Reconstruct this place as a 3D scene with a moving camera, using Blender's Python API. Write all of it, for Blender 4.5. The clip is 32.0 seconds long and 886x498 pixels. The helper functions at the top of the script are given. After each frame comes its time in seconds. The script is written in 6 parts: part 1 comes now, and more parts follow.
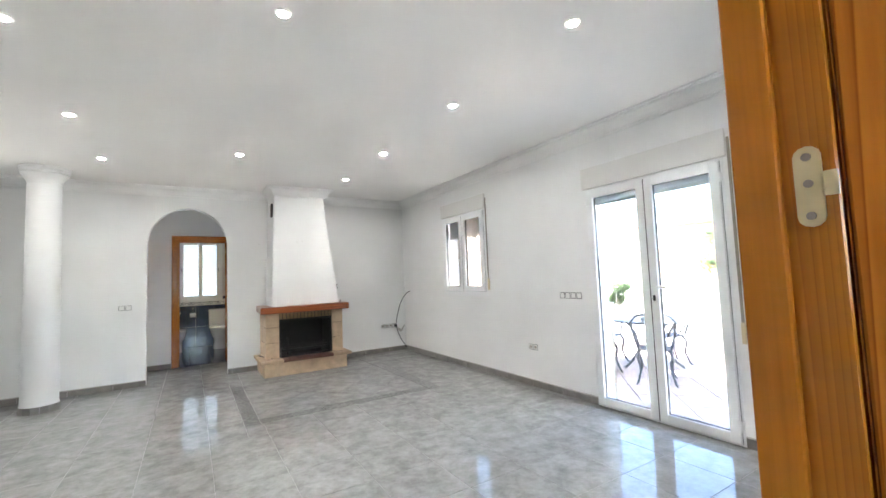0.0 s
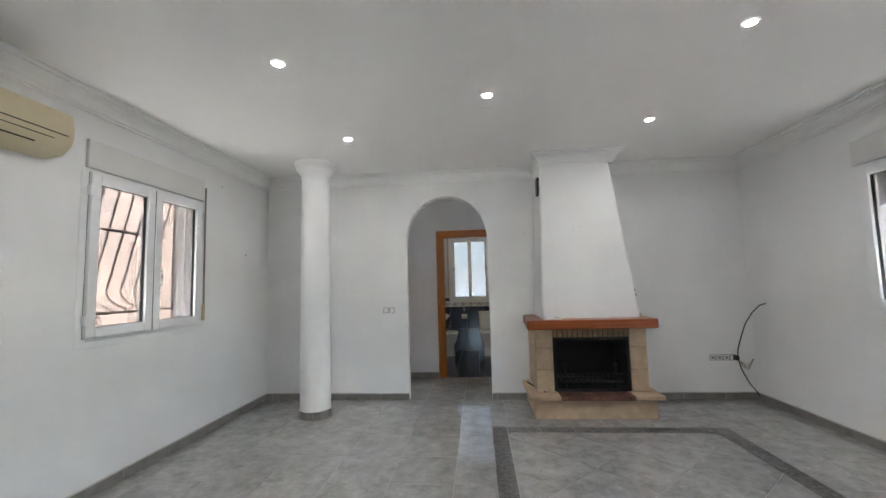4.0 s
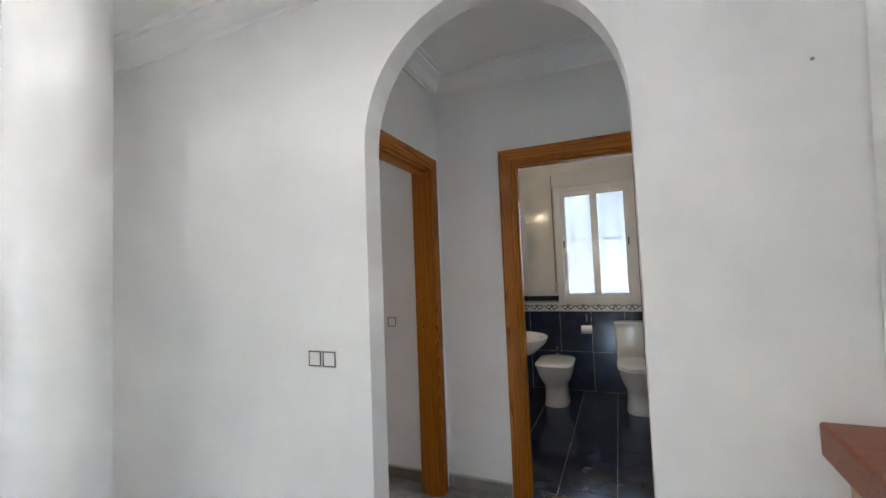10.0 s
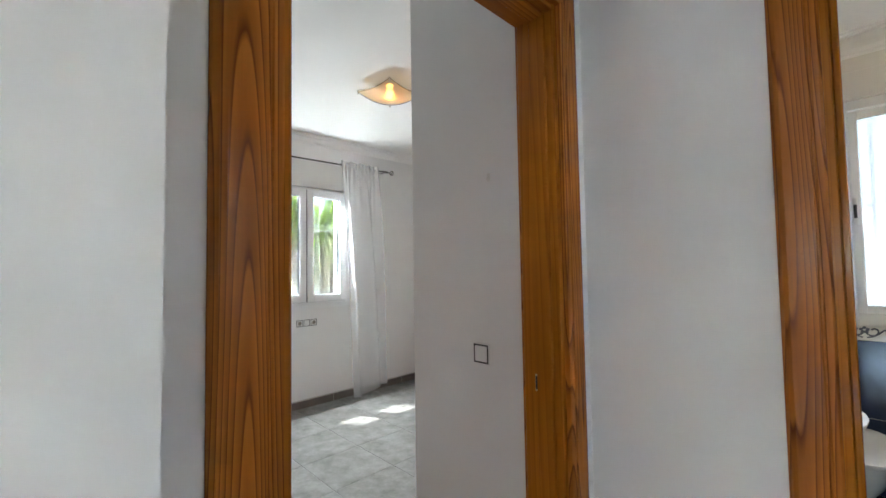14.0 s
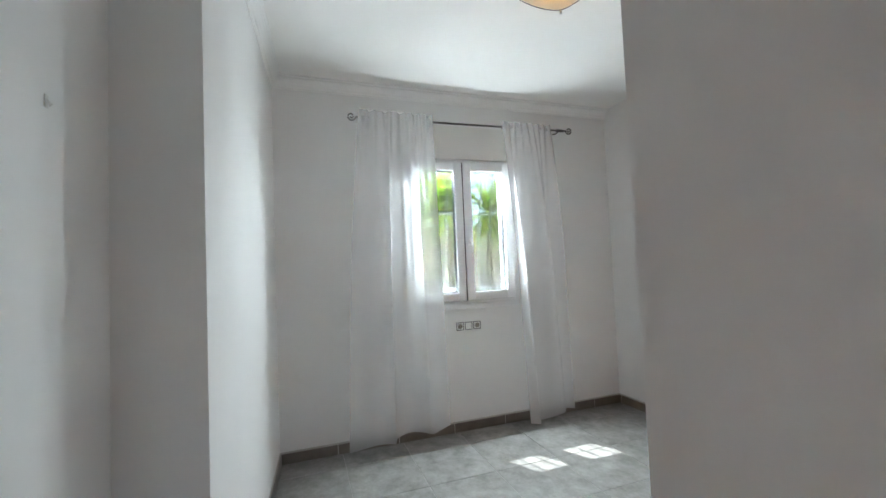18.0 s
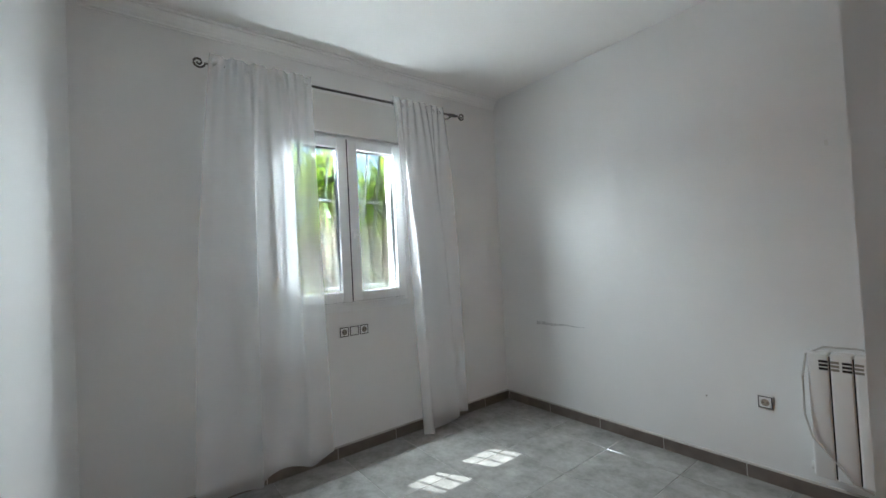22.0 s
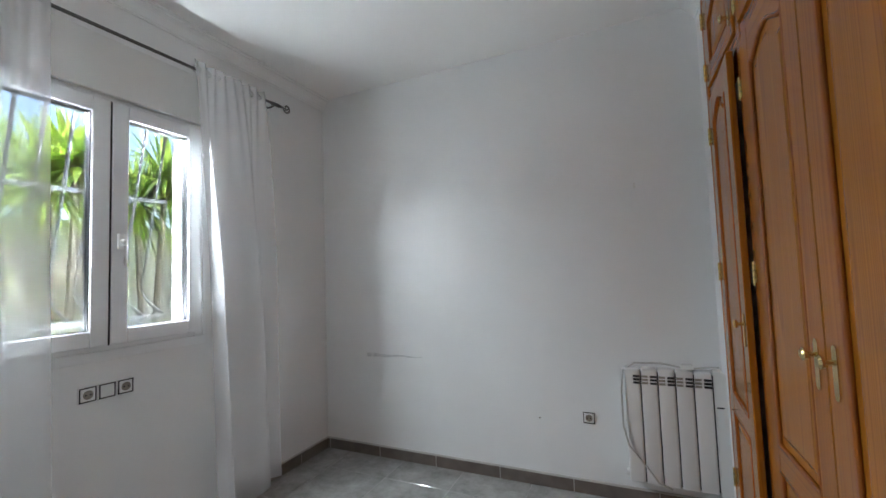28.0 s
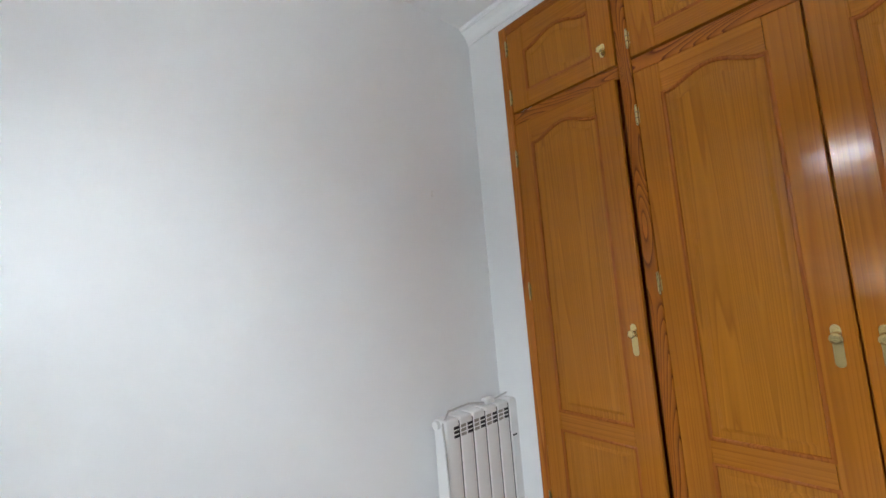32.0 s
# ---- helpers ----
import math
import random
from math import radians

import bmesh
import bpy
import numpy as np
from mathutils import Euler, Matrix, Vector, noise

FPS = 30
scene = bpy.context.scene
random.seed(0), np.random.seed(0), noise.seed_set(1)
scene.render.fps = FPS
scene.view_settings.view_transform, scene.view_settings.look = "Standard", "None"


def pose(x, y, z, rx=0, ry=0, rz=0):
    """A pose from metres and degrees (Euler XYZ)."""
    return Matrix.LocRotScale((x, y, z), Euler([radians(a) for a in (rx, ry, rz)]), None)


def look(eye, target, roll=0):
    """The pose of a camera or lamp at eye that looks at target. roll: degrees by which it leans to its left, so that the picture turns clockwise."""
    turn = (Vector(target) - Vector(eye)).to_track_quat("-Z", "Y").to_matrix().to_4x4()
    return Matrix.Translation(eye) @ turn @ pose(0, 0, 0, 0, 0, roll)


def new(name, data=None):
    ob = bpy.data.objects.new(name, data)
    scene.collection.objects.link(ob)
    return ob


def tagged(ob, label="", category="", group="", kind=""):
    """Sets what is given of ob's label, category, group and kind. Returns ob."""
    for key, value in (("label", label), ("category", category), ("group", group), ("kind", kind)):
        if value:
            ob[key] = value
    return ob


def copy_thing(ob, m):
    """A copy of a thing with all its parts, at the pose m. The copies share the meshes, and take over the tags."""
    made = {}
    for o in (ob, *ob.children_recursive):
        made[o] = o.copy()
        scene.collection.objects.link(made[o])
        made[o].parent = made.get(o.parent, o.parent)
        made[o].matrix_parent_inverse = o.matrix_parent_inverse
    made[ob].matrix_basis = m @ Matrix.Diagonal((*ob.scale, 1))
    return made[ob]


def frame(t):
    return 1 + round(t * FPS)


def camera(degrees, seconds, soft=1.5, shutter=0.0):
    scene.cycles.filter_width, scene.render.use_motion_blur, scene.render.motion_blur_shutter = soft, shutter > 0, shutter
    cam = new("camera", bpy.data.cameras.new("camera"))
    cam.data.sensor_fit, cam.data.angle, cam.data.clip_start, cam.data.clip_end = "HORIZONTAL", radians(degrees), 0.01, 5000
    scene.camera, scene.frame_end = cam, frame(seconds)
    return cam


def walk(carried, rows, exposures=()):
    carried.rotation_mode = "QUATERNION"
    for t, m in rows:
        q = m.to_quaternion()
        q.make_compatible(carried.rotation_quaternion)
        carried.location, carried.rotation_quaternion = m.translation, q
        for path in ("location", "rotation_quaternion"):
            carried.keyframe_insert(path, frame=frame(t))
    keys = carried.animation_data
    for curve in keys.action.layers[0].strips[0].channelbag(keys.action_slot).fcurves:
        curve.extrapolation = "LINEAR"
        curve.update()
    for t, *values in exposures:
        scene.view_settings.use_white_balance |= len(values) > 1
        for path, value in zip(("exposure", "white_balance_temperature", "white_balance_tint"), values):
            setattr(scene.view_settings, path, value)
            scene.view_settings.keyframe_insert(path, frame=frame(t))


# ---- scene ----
cam = camera(94.7, 32.0)
PATH = [
    (0, (0.419, 0.56, 1.276), (1.468, 2.257, 1.41), -2.3),
    (0.5, (0.571, 0.708, 1.294), (1.407, 2.521, 1.423), -2.2),
    (1, (0.653, 0.88, 1.296), (1.276, 2.776, 1.42), -2.1),
    (1.5, (0.675, 1.144, 1.301), (1.127, 3.088, 1.431), -2.1),
    (2, (0.697, 1.369, 1.305), (0.999, 3.341, 1.451), -2.0),
    (2.5, (0.756, 1.614, 1.305), (0.933, 3.599, 1.469), -2.0),
    (3, (0.784, 1.88, 1.318), (0.831, 3.871, 1.492), -1.9),
    (3.5, (0.755, 2.197, 1.316), (0.691, 4.188, 1.497), -1.7),
    (4, (0.752, 2.486, 1.319), (0.583, 4.471, 1.492), -1.5),
    (4.5, (0.795, 2.815, 1.336), (0.555, 4.794, 1.5), -1.3),
    (6.5, (0.783, 4.022, 1.333), (0.369, 5.974, 1.475), -1.5),
    (7, (0.78, 4.314, 1.315), (0.301, 6.251, 1.457), -1.6),
    (7.5, (0.753, 4.563, 1.325), (0.227, 6.486, 1.478), -1.5),
    (8, (0.833, 4.901, 1.326), (0.221, 6.799, 1.474), -1.7),
    (8.5, (0.861, 5.171, 1.326), (0.2, 7.052, 1.48), -1.6),
    (9, (0.873, 5.488, 1.337), (0.129, 7.339, 1.484), -2.1),
    (9.5, (0.823, 5.688, 1.342), (0.065, 7.533, 1.491), -2.1),
    (10, (0.805, 5.948, 1.361), (0.019, 7.784, 1.474), -2.2),
    (10.5, (0.717, 6.178, 1.362), (-0.044, 8.024, 1.473), -2.1),
    (11, (0.694, 6.36, 1.346), (-0.112, 8.186, 1.454), -2.2),
    (11.5, (0.614, 6.546, 1.357), (-0.237, 8.353, 1.455), -1.9),
    (12, (0.576, 6.724, 1.343), (-0.372, 8.483, 1.437), -1.9),
    (12.5, (0.539, 6.937, 1.349), (-0.512, 8.636, 1.444), -2.0),
    (13, (0.496, 7.071, 1.345), (-0.679, 8.686, 1.441), -2.0),
    (13.5, (0.402, 7.208, 1.34), (-0.898, 8.725, 1.429), -1.9),
    (14, (0.272, 7.334, 1.33), (-1.162, 8.725, 1.418), -0.9),
    (14.5, (0.204, 7.446, 1.324), (-1.356, 8.695, 1.391), -0.9),
    (15, (0.131, 7.604, 1.334), (-1.55, 8.687, 1.387), -1.0),
    (15.5, (0.058, 7.694, 1.328), (-1.705, 8.638, 1.378), -1.1),
    (17.5, (-0.379, 7.86, 1.286), (-2.261, 8.532, 1.368), -2.1),
    (18, (-0.509, 7.918, 1.287), (-2.396, 8.575, 1.371), -2.4),
    (18.5, (-0.599, 7.953, 1.274), (-2.475, 8.64, 1.364), -2.7),
    (19, (-0.663, 7.955, 1.304), (-2.516, 8.706, 1.367), -2.7),
    (19.5, (-0.736, 7.926, 1.298), (-2.553, 8.758, 1.356), -2.7),
    (20, (-0.777, 7.916, 1.305), (-2.555, 8.829, 1.353), -2.5),
    (20.5, (-0.811, 7.928, 1.276), (-2.549, 8.914, 1.335), -2.7),
    (21, (-0.851, 7.927, 1.266), (-2.546, 8.986, 1.324), -2.8),
    (21.5, (-0.895, 7.926, 1.26), (-2.54, 9.063, 1.316), -2.8),
    (22, (-0.946, 7.957, 1.263), (-2.529, 9.179, 1.311), -2.9),
    (22.5, (-1.023, 7.994, 1.259), (-2.522, 9.317, 1.312), -2.8),
    (23, (-1.078, 7.999, 1.286), (-2.473, 9.431, 1.324), -2.9),
    (23.5, (-1.144, 7.969, 1.288), (-2.439, 9.492, 1.32), -2.8),
    (24, (-1.198, 7.937, 1.291), (-2.393, 9.541, 1.309), -2.5),
    (24.5, (-1.221, 7.922, 1.288), (-2.338, 9.581, 1.303), -2.2),
    (25, (-1.218, 7.918, 1.286), (-2.278, 9.612, 1.305), -1.9),
    (25.5, (-1.232, 7.899, 1.283), (-2.233, 9.629, 1.312), -1.8),
    (27.5, (-1.303, 7.998, 1.274), (-2.175, 9.794, 1.37), -1.8),
    (28, (-1.403, 8.104, 1.273), (-2.224, 9.924, 1.39), -2.0),
    (28.5, (-1.525, 8.193, 1.291), (-2.238, 10.057, 1.423), -2.4),
    (29, (-1.754, 8.253, 1.288), (-2.28, 10.177, 1.433), -2.7),
    (29.5, (-1.943, 8.292, 1.302), (-2.253, 10.261, 1.452), -2.9),
    (30, (-2.113, 8.447, 1.292), (-2.103, 10.441, 1.446), -3.3),
    (30.5, (-2.247, 8.632, 1.306), (-1.901, 10.584, 1.469), -3.4),
    (31, (-2.43, 8.812, 1.281), (-1.728, 10.663, 1.462), -3.5),
    (31.5, (-2.554, 8.965, 1.285), (-1.538, 10.665, 1.482), -3.8),
    (32, (-2.577, 9.182, 1.267), (-1.248, 10.663, 1.472), -4.5),
]
walk(cam, [(t, look(eye, target, roll)) for t, eye, target, roll in PATH], exposures=[(0, 5.7, 6700, 9), (0.7, 4.95, 6900, 10), (1.5, 4.78, 6800, 10), (4, 5.0, 6600, 10), (7, 5.27, 6550, 10), (9, 5.45, 6550, 10), (11, 5.68, 6600, 10), (12, 5.85, 6650, 9), (13, 5.85, 6650, 8), (14, 5.95, 6400, 7), (15, 6.15, 6350, 7), (17, 5.9, 6250, 6), (18, 5.70, 6200, 5), (19, 5.25, 6150, 3), (20, 5.18, 6150, 3), (22, 5.25, 6150, 5), (25, 5.25, 6150, 7), (28, 5.22, 6150, 9), (29, 5.25, 6250, 10), (30, 5.42, 6350, 10), (31, 5.6, 6300, 9), (32, 5.92, 6200, 10)])

# ---- light ----
world = bpy.data.worlds.new("sky")
scene.world = world
world.use_nodes = True
wn = world.node_tree
sky = wn.nodes.new("ShaderNodeTexSky")
sky.sky_type = "NISHITA"
sky.sun_disc = False
sky.sun_elevation = radians(61)
sky.sun_rotation = radians(-115)
wn.nodes["Background"].inputs[1].default_value = 0.15
wn.links.new(sky.outputs[0], wn.nodes["Background"].inputs[0])
sun_data = bpy.data.lights.new("sun", "SUN")
sun_data.energy, sun_data.angle, sun_data.color = 4.6, radians(0.25), (1.0, 0.965, 0.91)
sun = new("sun", sun_data)
sun.matrix_world = look((-5.0, -2.75, 9.7), (0, 0, 0))


def window_light(x, y, z, way, width, watts, rise=1.1, height=0.12, color=(0.97, 0.985, 1.0)):
    """Soft light of the sky and the bright ground, lying in a window's reveal and turned inwards."""
    data = bpy.data.lights.new("window_light", "AREA")
    data.shape, data.size, data.size_y, data.energy, data.color = "RECTANGLE", width, height, watts, color
    ob = new("window_light", data)
    ob.matrix_world = look((x, y, z), (x + way[0], y + way[1], z + rise))


window_light(-1.99, 5.4925, 1.04, (1, 0), 1.0, 0.37, rise=2.2)
window_light(3.89, 5.345, 1.07, (-1, 0), 0.9, 0.20, rise=1.5)
window_light(3.89, 2.58, 0.03, (-1, 0), 1.1, 0.35, rise=1.25)
window_light(-3.70, 9.23, 1.02, (1, 0), 0.52, 19.0, rise=0.45)
window_light(-3.70, 9.23, 2.105, (1, 0), 0.50, 46.0, rise=-0.8)
window_light(-3.66, 9.585, 1.56, (0.3, -1), 0.12, 6.0, rise=0.0, height=0.9)
window_light(0.5775, 10.90, 1.00, (0, -1), 0.7, 0.17, rise=0.3)
# added lamp in an unseen hall window, only to brighten the hall
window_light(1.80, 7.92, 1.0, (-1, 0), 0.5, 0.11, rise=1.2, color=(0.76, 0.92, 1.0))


# ---- materials ----
def material(name, color, rough=0.5, metal=0.0, vary=0.08, scale=6.0, fine=120.0, bump=0.02, tint=None, random_tint=0.0,
             stretch=(1, 1, 1), coat=0.0, spec=0.5, detail=5.0, crisp=0.5):
    m = bpy.data.materials.new(name)
    m.use_nodes = True
    nt = m.node_tree
    p = nt.nodes["Principled BSDF"]
    p.inputs["Roughness"].default_value = rough
    p.inputs["Metallic"].default_value = metal
    p.inputs["Coat Weight"].default_value = coat
    p.inputs["Specular IOR Level"].default_value = spec
    co = nt.nodes.new("ShaderNodeTexCoord")
    mp = nt.nodes.new("ShaderNodeMapping")
    mp.inputs["Scale"].default_value = stretch
    nt.links.new(co.outputs["Object"], mp.inputs[0])
    big = nt.nodes.new("ShaderNodeTexNoise")
    big.inputs["Scale"].default_value, big.inputs["Detail"].default_value, big.inputs["Roughness"].default_value = scale, detail, crisp
    small = nt.nodes.new("ShaderNodeTexNoise")
    small.inputs["Scale"].default_value, small.inputs["Detail"].default_value = fine, 3
    for n in (big, small):
        nt.links.new(mp.outputs[0], n.inputs["Vector"])
    if random_tint:
        info = nt.nodes.new("ShaderNodeObjectInfo")
        shift = nt.nodes.new("ShaderNodeVectorMath")
        shift.operation = "SCALE"
        shift.inputs[0].default_value = (37, 19, 53)
        nt.links.new(info.outputs["Random"], shift.inputs["Scale"])
        nt.links.new(shift.outputs[0], mp.inputs["Location"])
    ramp = nt.nodes.new("ShaderNodeMix")
    ramp.data_type = "RGBA"
    dark = tint if tint else tuple(c * (1 - vary) for c in color)
    lite = tuple(min(1, c * (1 + vary * 0.6)) for c in color)
    ramp.inputs[6].default_value, ramp.inputs[7].default_value = (*dark, 1), (*lite, 1)
    spread = nt.nodes.new("ShaderNodeMapRange")
    spread.inputs[1].default_value, spread.inputs[2].default_value = 0.3, 0.7
    nt.links.new(big.outputs[0], spread.inputs[0])
    nt.links.new(spread.outputs[0], ramp.inputs[0])
    out = ramp.outputs[2]
    if random_tint:
        hsv = nt.nodes.new("ShaderNodeHueSaturation")
        rr = nt.nodes.new("ShaderNodeMapRange")
        rr.inputs[3].default_value, rr.inputs[4].default_value = 1 - random_tint, 1 + random_tint
        nt.links.new(info.outputs["Random"], rr.inputs[0])
        nt.links.new(rr.outputs[0], hsv.inputs["Value"])
        nt.links.new(out, hsv.inputs["Color"])
        out = hsv.outputs[0]
    nt.links.new(out, p.inputs["Base Color"])
    rv = nt.nodes.new("ShaderNodeMapRange")
    rv.inputs[3].default_value, rv.inputs[4].default_value = rough * 0.85, min(1, rough * 1.15)
    nt.links.new(big.outputs[0], rv.inputs[0])
    nt.links.new(rv.outputs[0], p.inputs["Roughness"])
    if bump:
        b = nt.nodes.new("ShaderNodeBump")
        b.inputs["Strength"].default_value, b.inputs["Distance"].default_value = min(1, bump * 10), bump * 0.05
        nt.links.new(small.outputs[0], b.inputs["Height"])
        nt.links.new(b.outputs[0], p.inputs["Normal"])
    return m


def pine(name, axis, light, dark, rough=0.22, rings=26.0, stretch=0.055):
    """Varnished pine: growth rings drawn out along the grain's axis."""
    m = bpy.data.materials.new(name)
    m.use_nodes = True
    nt = m.node_tree
    p = nt.nodes["Principled BSDF"]
    co = nt.nodes.new("ShaderNodeTexCoord")
    info = nt.nodes.new("ShaderNodeObjectInfo")
    off = nt.nodes.new("ShaderNodeVectorMath")
    off.operation = "SCALE"
    off.inputs[0].default_value = (3.1, 7.7, 5.3)
    nt.links.new(info.outputs["Random"], off.inputs["Scale"])
    mp = nt.nodes.new("ShaderNodeMapping")
    s = [1.0, 1.0, 1.0]
    s[axis] = stretch
    mp.inputs["Scale"].default_value = s
    nt.links.new(co.outputs["Object"], mp.inputs[0])
    nt.links.new(off.outputs[0], mp.inputs["Location"])
    warp = nt.nodes.new("ShaderNodeTexNoise")
    warp.inputs["Scale"].default_value, warp.inputs["Detail"].default_value = 5.0, 2
    nt.links.new(mp.outputs[0], warp.inputs["Vector"])
    mul = nt.nodes.new("ShaderNodeMath")
    mul.operation = "MULTIPLY"
    mul.inputs[1].default_value = rings
    nt.links.new(warp.outputs[0], mul.inputs[0])
    fr = nt.nodes.new("ShaderNodeMath")
    fr.operation = "FRACT"
    nt.links.new(mul.outputs[0], fr.inputs[0])
    streak = nt.nodes.new("ShaderNodeTexNoise")
    streak.inputs["Scale"].default_value, streak.inputs["Detail"].default_value = 140, 4
    nt.links.new(mp.outputs[0], streak.inputs["Vector"])
    cr = nt.nodes.new("ShaderNodeValToRGB")
    e = cr.color_ramp.elements
    e[0].position, e[0].color = 0.0, (*light, 1)
    e[1].position, e[1].color = 0.72, (*[0.55 * a + 0.45 * b for a, b in zip(light, dark)], 1)
    x = cr.color_ramp.elements.new(0.9)
    x.color = (*dark, 1)
    x = cr.color_ramp.elements.new(1.0)
    x.color = (*light, 1)
    nt.links.new(fr.outputs[0], cr.inputs[0])
    mix = nt.nodes.new("ShaderNodeMix")
    mix.data_type, mix.blend_type = "RGBA", "MULTIPLY"
    mix.inputs[0].default_value = 0.30
    nt.links.new(cr.outputs[0], mix.inputs[6])
    sr = nt.nodes.new("ShaderNodeMapRange")
    sr.inputs[1].default_value, sr.inputs[2].default_value, sr.inputs[3].default_value, sr.inputs[4].default_value = 0.3, 0.7, 0.55, 1.15
    nt.links.new(streak.outputs[0], sr.inputs[0])
    nt.links.new(sr.outputs[0], mix.inputs[7])
    nt.links.new(mix.outputs[2], p.inputs["Base Color"])
    p.inputs["Roughness"].default_value = rough
    p.inputs["Coat Weight"].default_value = 0.13
    p.inputs["Specular IOR Level"].default_value = 0.18
    p.inputs["Coat Roughness"].default_value = 0.13
    b = nt.nodes.new("ShaderNodeBump")
    b.inputs["Strength"].default_value, b.inputs["Distance"].default_value = 0.15, 0.001
    nt.links.new(streak.outputs[0], b.inputs["Height"])
    nt.links.new(b.outputs[0], p.inputs["Normal"])
    return m


def glass_material(name, color=(1, 1, 1), rough=0.0, frosted=0.0):
    m = bpy.data.materials.new(name)
    m.use_nodes = True
    nt = m.node_tree
    nt.nodes.remove(nt.nodes["Principled BSDF"])
    out = nt.nodes["Material Output"]
    clear = nt.nodes.new("ShaderNodeBsdfTransparent")
    clear.inputs[0].default_value = (*color, 1)
    gloss = nt.nodes.new("ShaderNodeBsdfGlossy")
    gloss.inputs["Roughness"].default_value = max(rough, 0.01)
    mix = nt.nodes.new("ShaderNodeMixShader")
    mix.inputs[0].default_value = 0.05
    last = clear
    if frosted:
        dif = nt.nodes.new("ShaderNodeBsdfTranslucent")
        dif.inputs[0].default_value = (0.19, 0.196, 0.20, 1)
        mx = nt.nodes.new("ShaderNodeMixShader")
        mx.inputs[0].default_value = frosted
        nt.links.new(clear.outputs[0], mx.inputs[1])
        nt.links.new(dif.outputs[0], mx.inputs[2])
        last = mx
    nt.links.new(last.outputs[0], mix.inputs[1])
    nt.links.new(gloss.outputs[0], mix.inputs[2])
    nt.links.new(mix.outputs[0], out.inputs[0])
    return m


def glow(name, color, strength):
    m = bpy.data.materials.new(name)
    m.use_nodes = True
    p = m.node_tree.nodes["Principled BSDF"]
    p.inputs["Base Color"].default_value = (*color, 1)
    p.inputs["Emission Color"].default_value = (*color, 1)
    p.inputs["Emission Strength"].default_value = strength
    return m


def cloth(name, color, through_share):
    m = bpy.data.materials.new(name)
    m.use_nodes = True
    nt = m.node_tree
    nt.nodes.remove(nt.nodes["Principled BSDF"])
    out = nt.nodes["Material Output"]
    d = nt.nodes.new("ShaderNodeBsdfDiffuse")
    tl = nt.nodes.new("ShaderNodeBsdfTranslucent")
    tr = nt.nodes.new("ShaderNodeBsdfTransparent")
    for n in (d, tl):
        n.inputs[0].default_value = (*color, 1)
    a = nt.nodes.new("ShaderNodeMixShader")
    a.inputs[0].default_value = 0.014
    nt.links.new(d.outputs[0], a.inputs[1])
    nt.links.new(tl.outputs[0], a.inputs[2])
    b = nt.nodes.new("ShaderNodeMixShader")
    b.inputs[0].default_value = through_share
    nt.links.new(a.outputs[0], b.inputs[1])
    nt.links.new(tr.outputs[0], b.inputs[2])
    nt.links.new(b.outputs[0], out.inputs[0])
    return m


M_WALL = material("white_wall_paint", (0.835, 0.835, 0.825), 0.75, vary=0.035, scale=1.3, fine=60, bump=0.02)
M_CEIL = material("ceiling_paint", (0.88, 0.87, 0.845), 0.8, vary=0.03, scale=0.9, fine=50, bump=0.01)
M_CORNICE = material("plaster_cornice", (0.88, 0.88, 0.865), 0.6, vary=0.015, scale=2, fine=80, bump=0.0)
M_TILE = material("grey_floor_tile", (0.355, 0.35, 0.335), 0.08, vary=0.40, scale=7.0, fine=26, bump=0.004, random_tint=0.018, spec=0.9, detail=11.0, crisp=0.74)
M_GROUT = material("grout", (0.40, 0.39, 0.37), 0.8, vary=0.15, scale=9, bump=0.03)
M_JOINT = material("skirting_grout", (0.50, 0.48, 0.45), 0.85, vary=0.12, scale=9, bump=0.02)
M_SKIRT = material("skirting_tile", (0.235, 0.22, 0.20), 0.3, vary=0.25, scale=9, fine=60, bump=0.01, random_tint=0.06)
M_SKIRT_BED = material("brown_skirting_tile", (0.155, 0.128, 0.110), 0.3, vary=0.25, scale=9, fine=60, bump=0.01, random_tint=0.06)
M_INLAY = material("inlay_tile", (0.15, 0.143, 0.137), 0.6, spec=0.2, vary=0.55, scale=38, fine=90, bump=0.06, random_tint=0.08)
M_PINE_V = pine("pine_upright", 2, (0.50, 0.168, 0.023), (0.26, 0.066, 0.008))
M_PINE_X = pine("pine_along_x", 0, (0.50, 0.168, 0.023), (0.26, 0.066, 0.008))
M_PINE_Y = pine("pine_along_y", 1, (0.50, 0.168, 0.023), (0.26, 0.066, 0.008))
M_PANEL = pine("pine_panel", 2, (0.44, 0.160, 0.014), (0.32, 0.108, 0.010), rings=60, stretch=0.016)
M_STILE = pine("pine_stile", 2, (0.42, 0.144, 0.013), (0.32, 0.100, 0.009), rough=0.14, rings=36, stretch=0.02)
M_HEART_V = pine("pine_heartwood_upright", 2, (0.42, 0.128, 0.014), (0.13, 0.030, 0.005), rough=0.16, rings=52, stretch=0.16)
M_HEART_X = pine("pine_heartwood_along_x", 0, (0.42, 0.128, 0.014), (0.13, 0.030, 0.005), rough=0.16, rings=52, stretch=0.16)
M_RAIL = pine("pine_rail", 0, (0.42, 0.144, 0.013), (0.32, 0.100, 0.009), rough=0.14, rings=36, stretch=0.02)
M_BEAD = pine("pine_bead", 2, (0.36, 0.105, 0.014), (0.27, 0.070, 0.009), rough=0.18)
M_FRAME = pine("frame_pine", 2, (0.47, 0.155, 0.021), (0.16, 0.040, 0.006), rings=44)
M_MANTEL = pine("mantel_wood", 0, (0.29, 0.078, 0.022), (0.21, 0.050, 0.015), rough=0.3, rings=14)
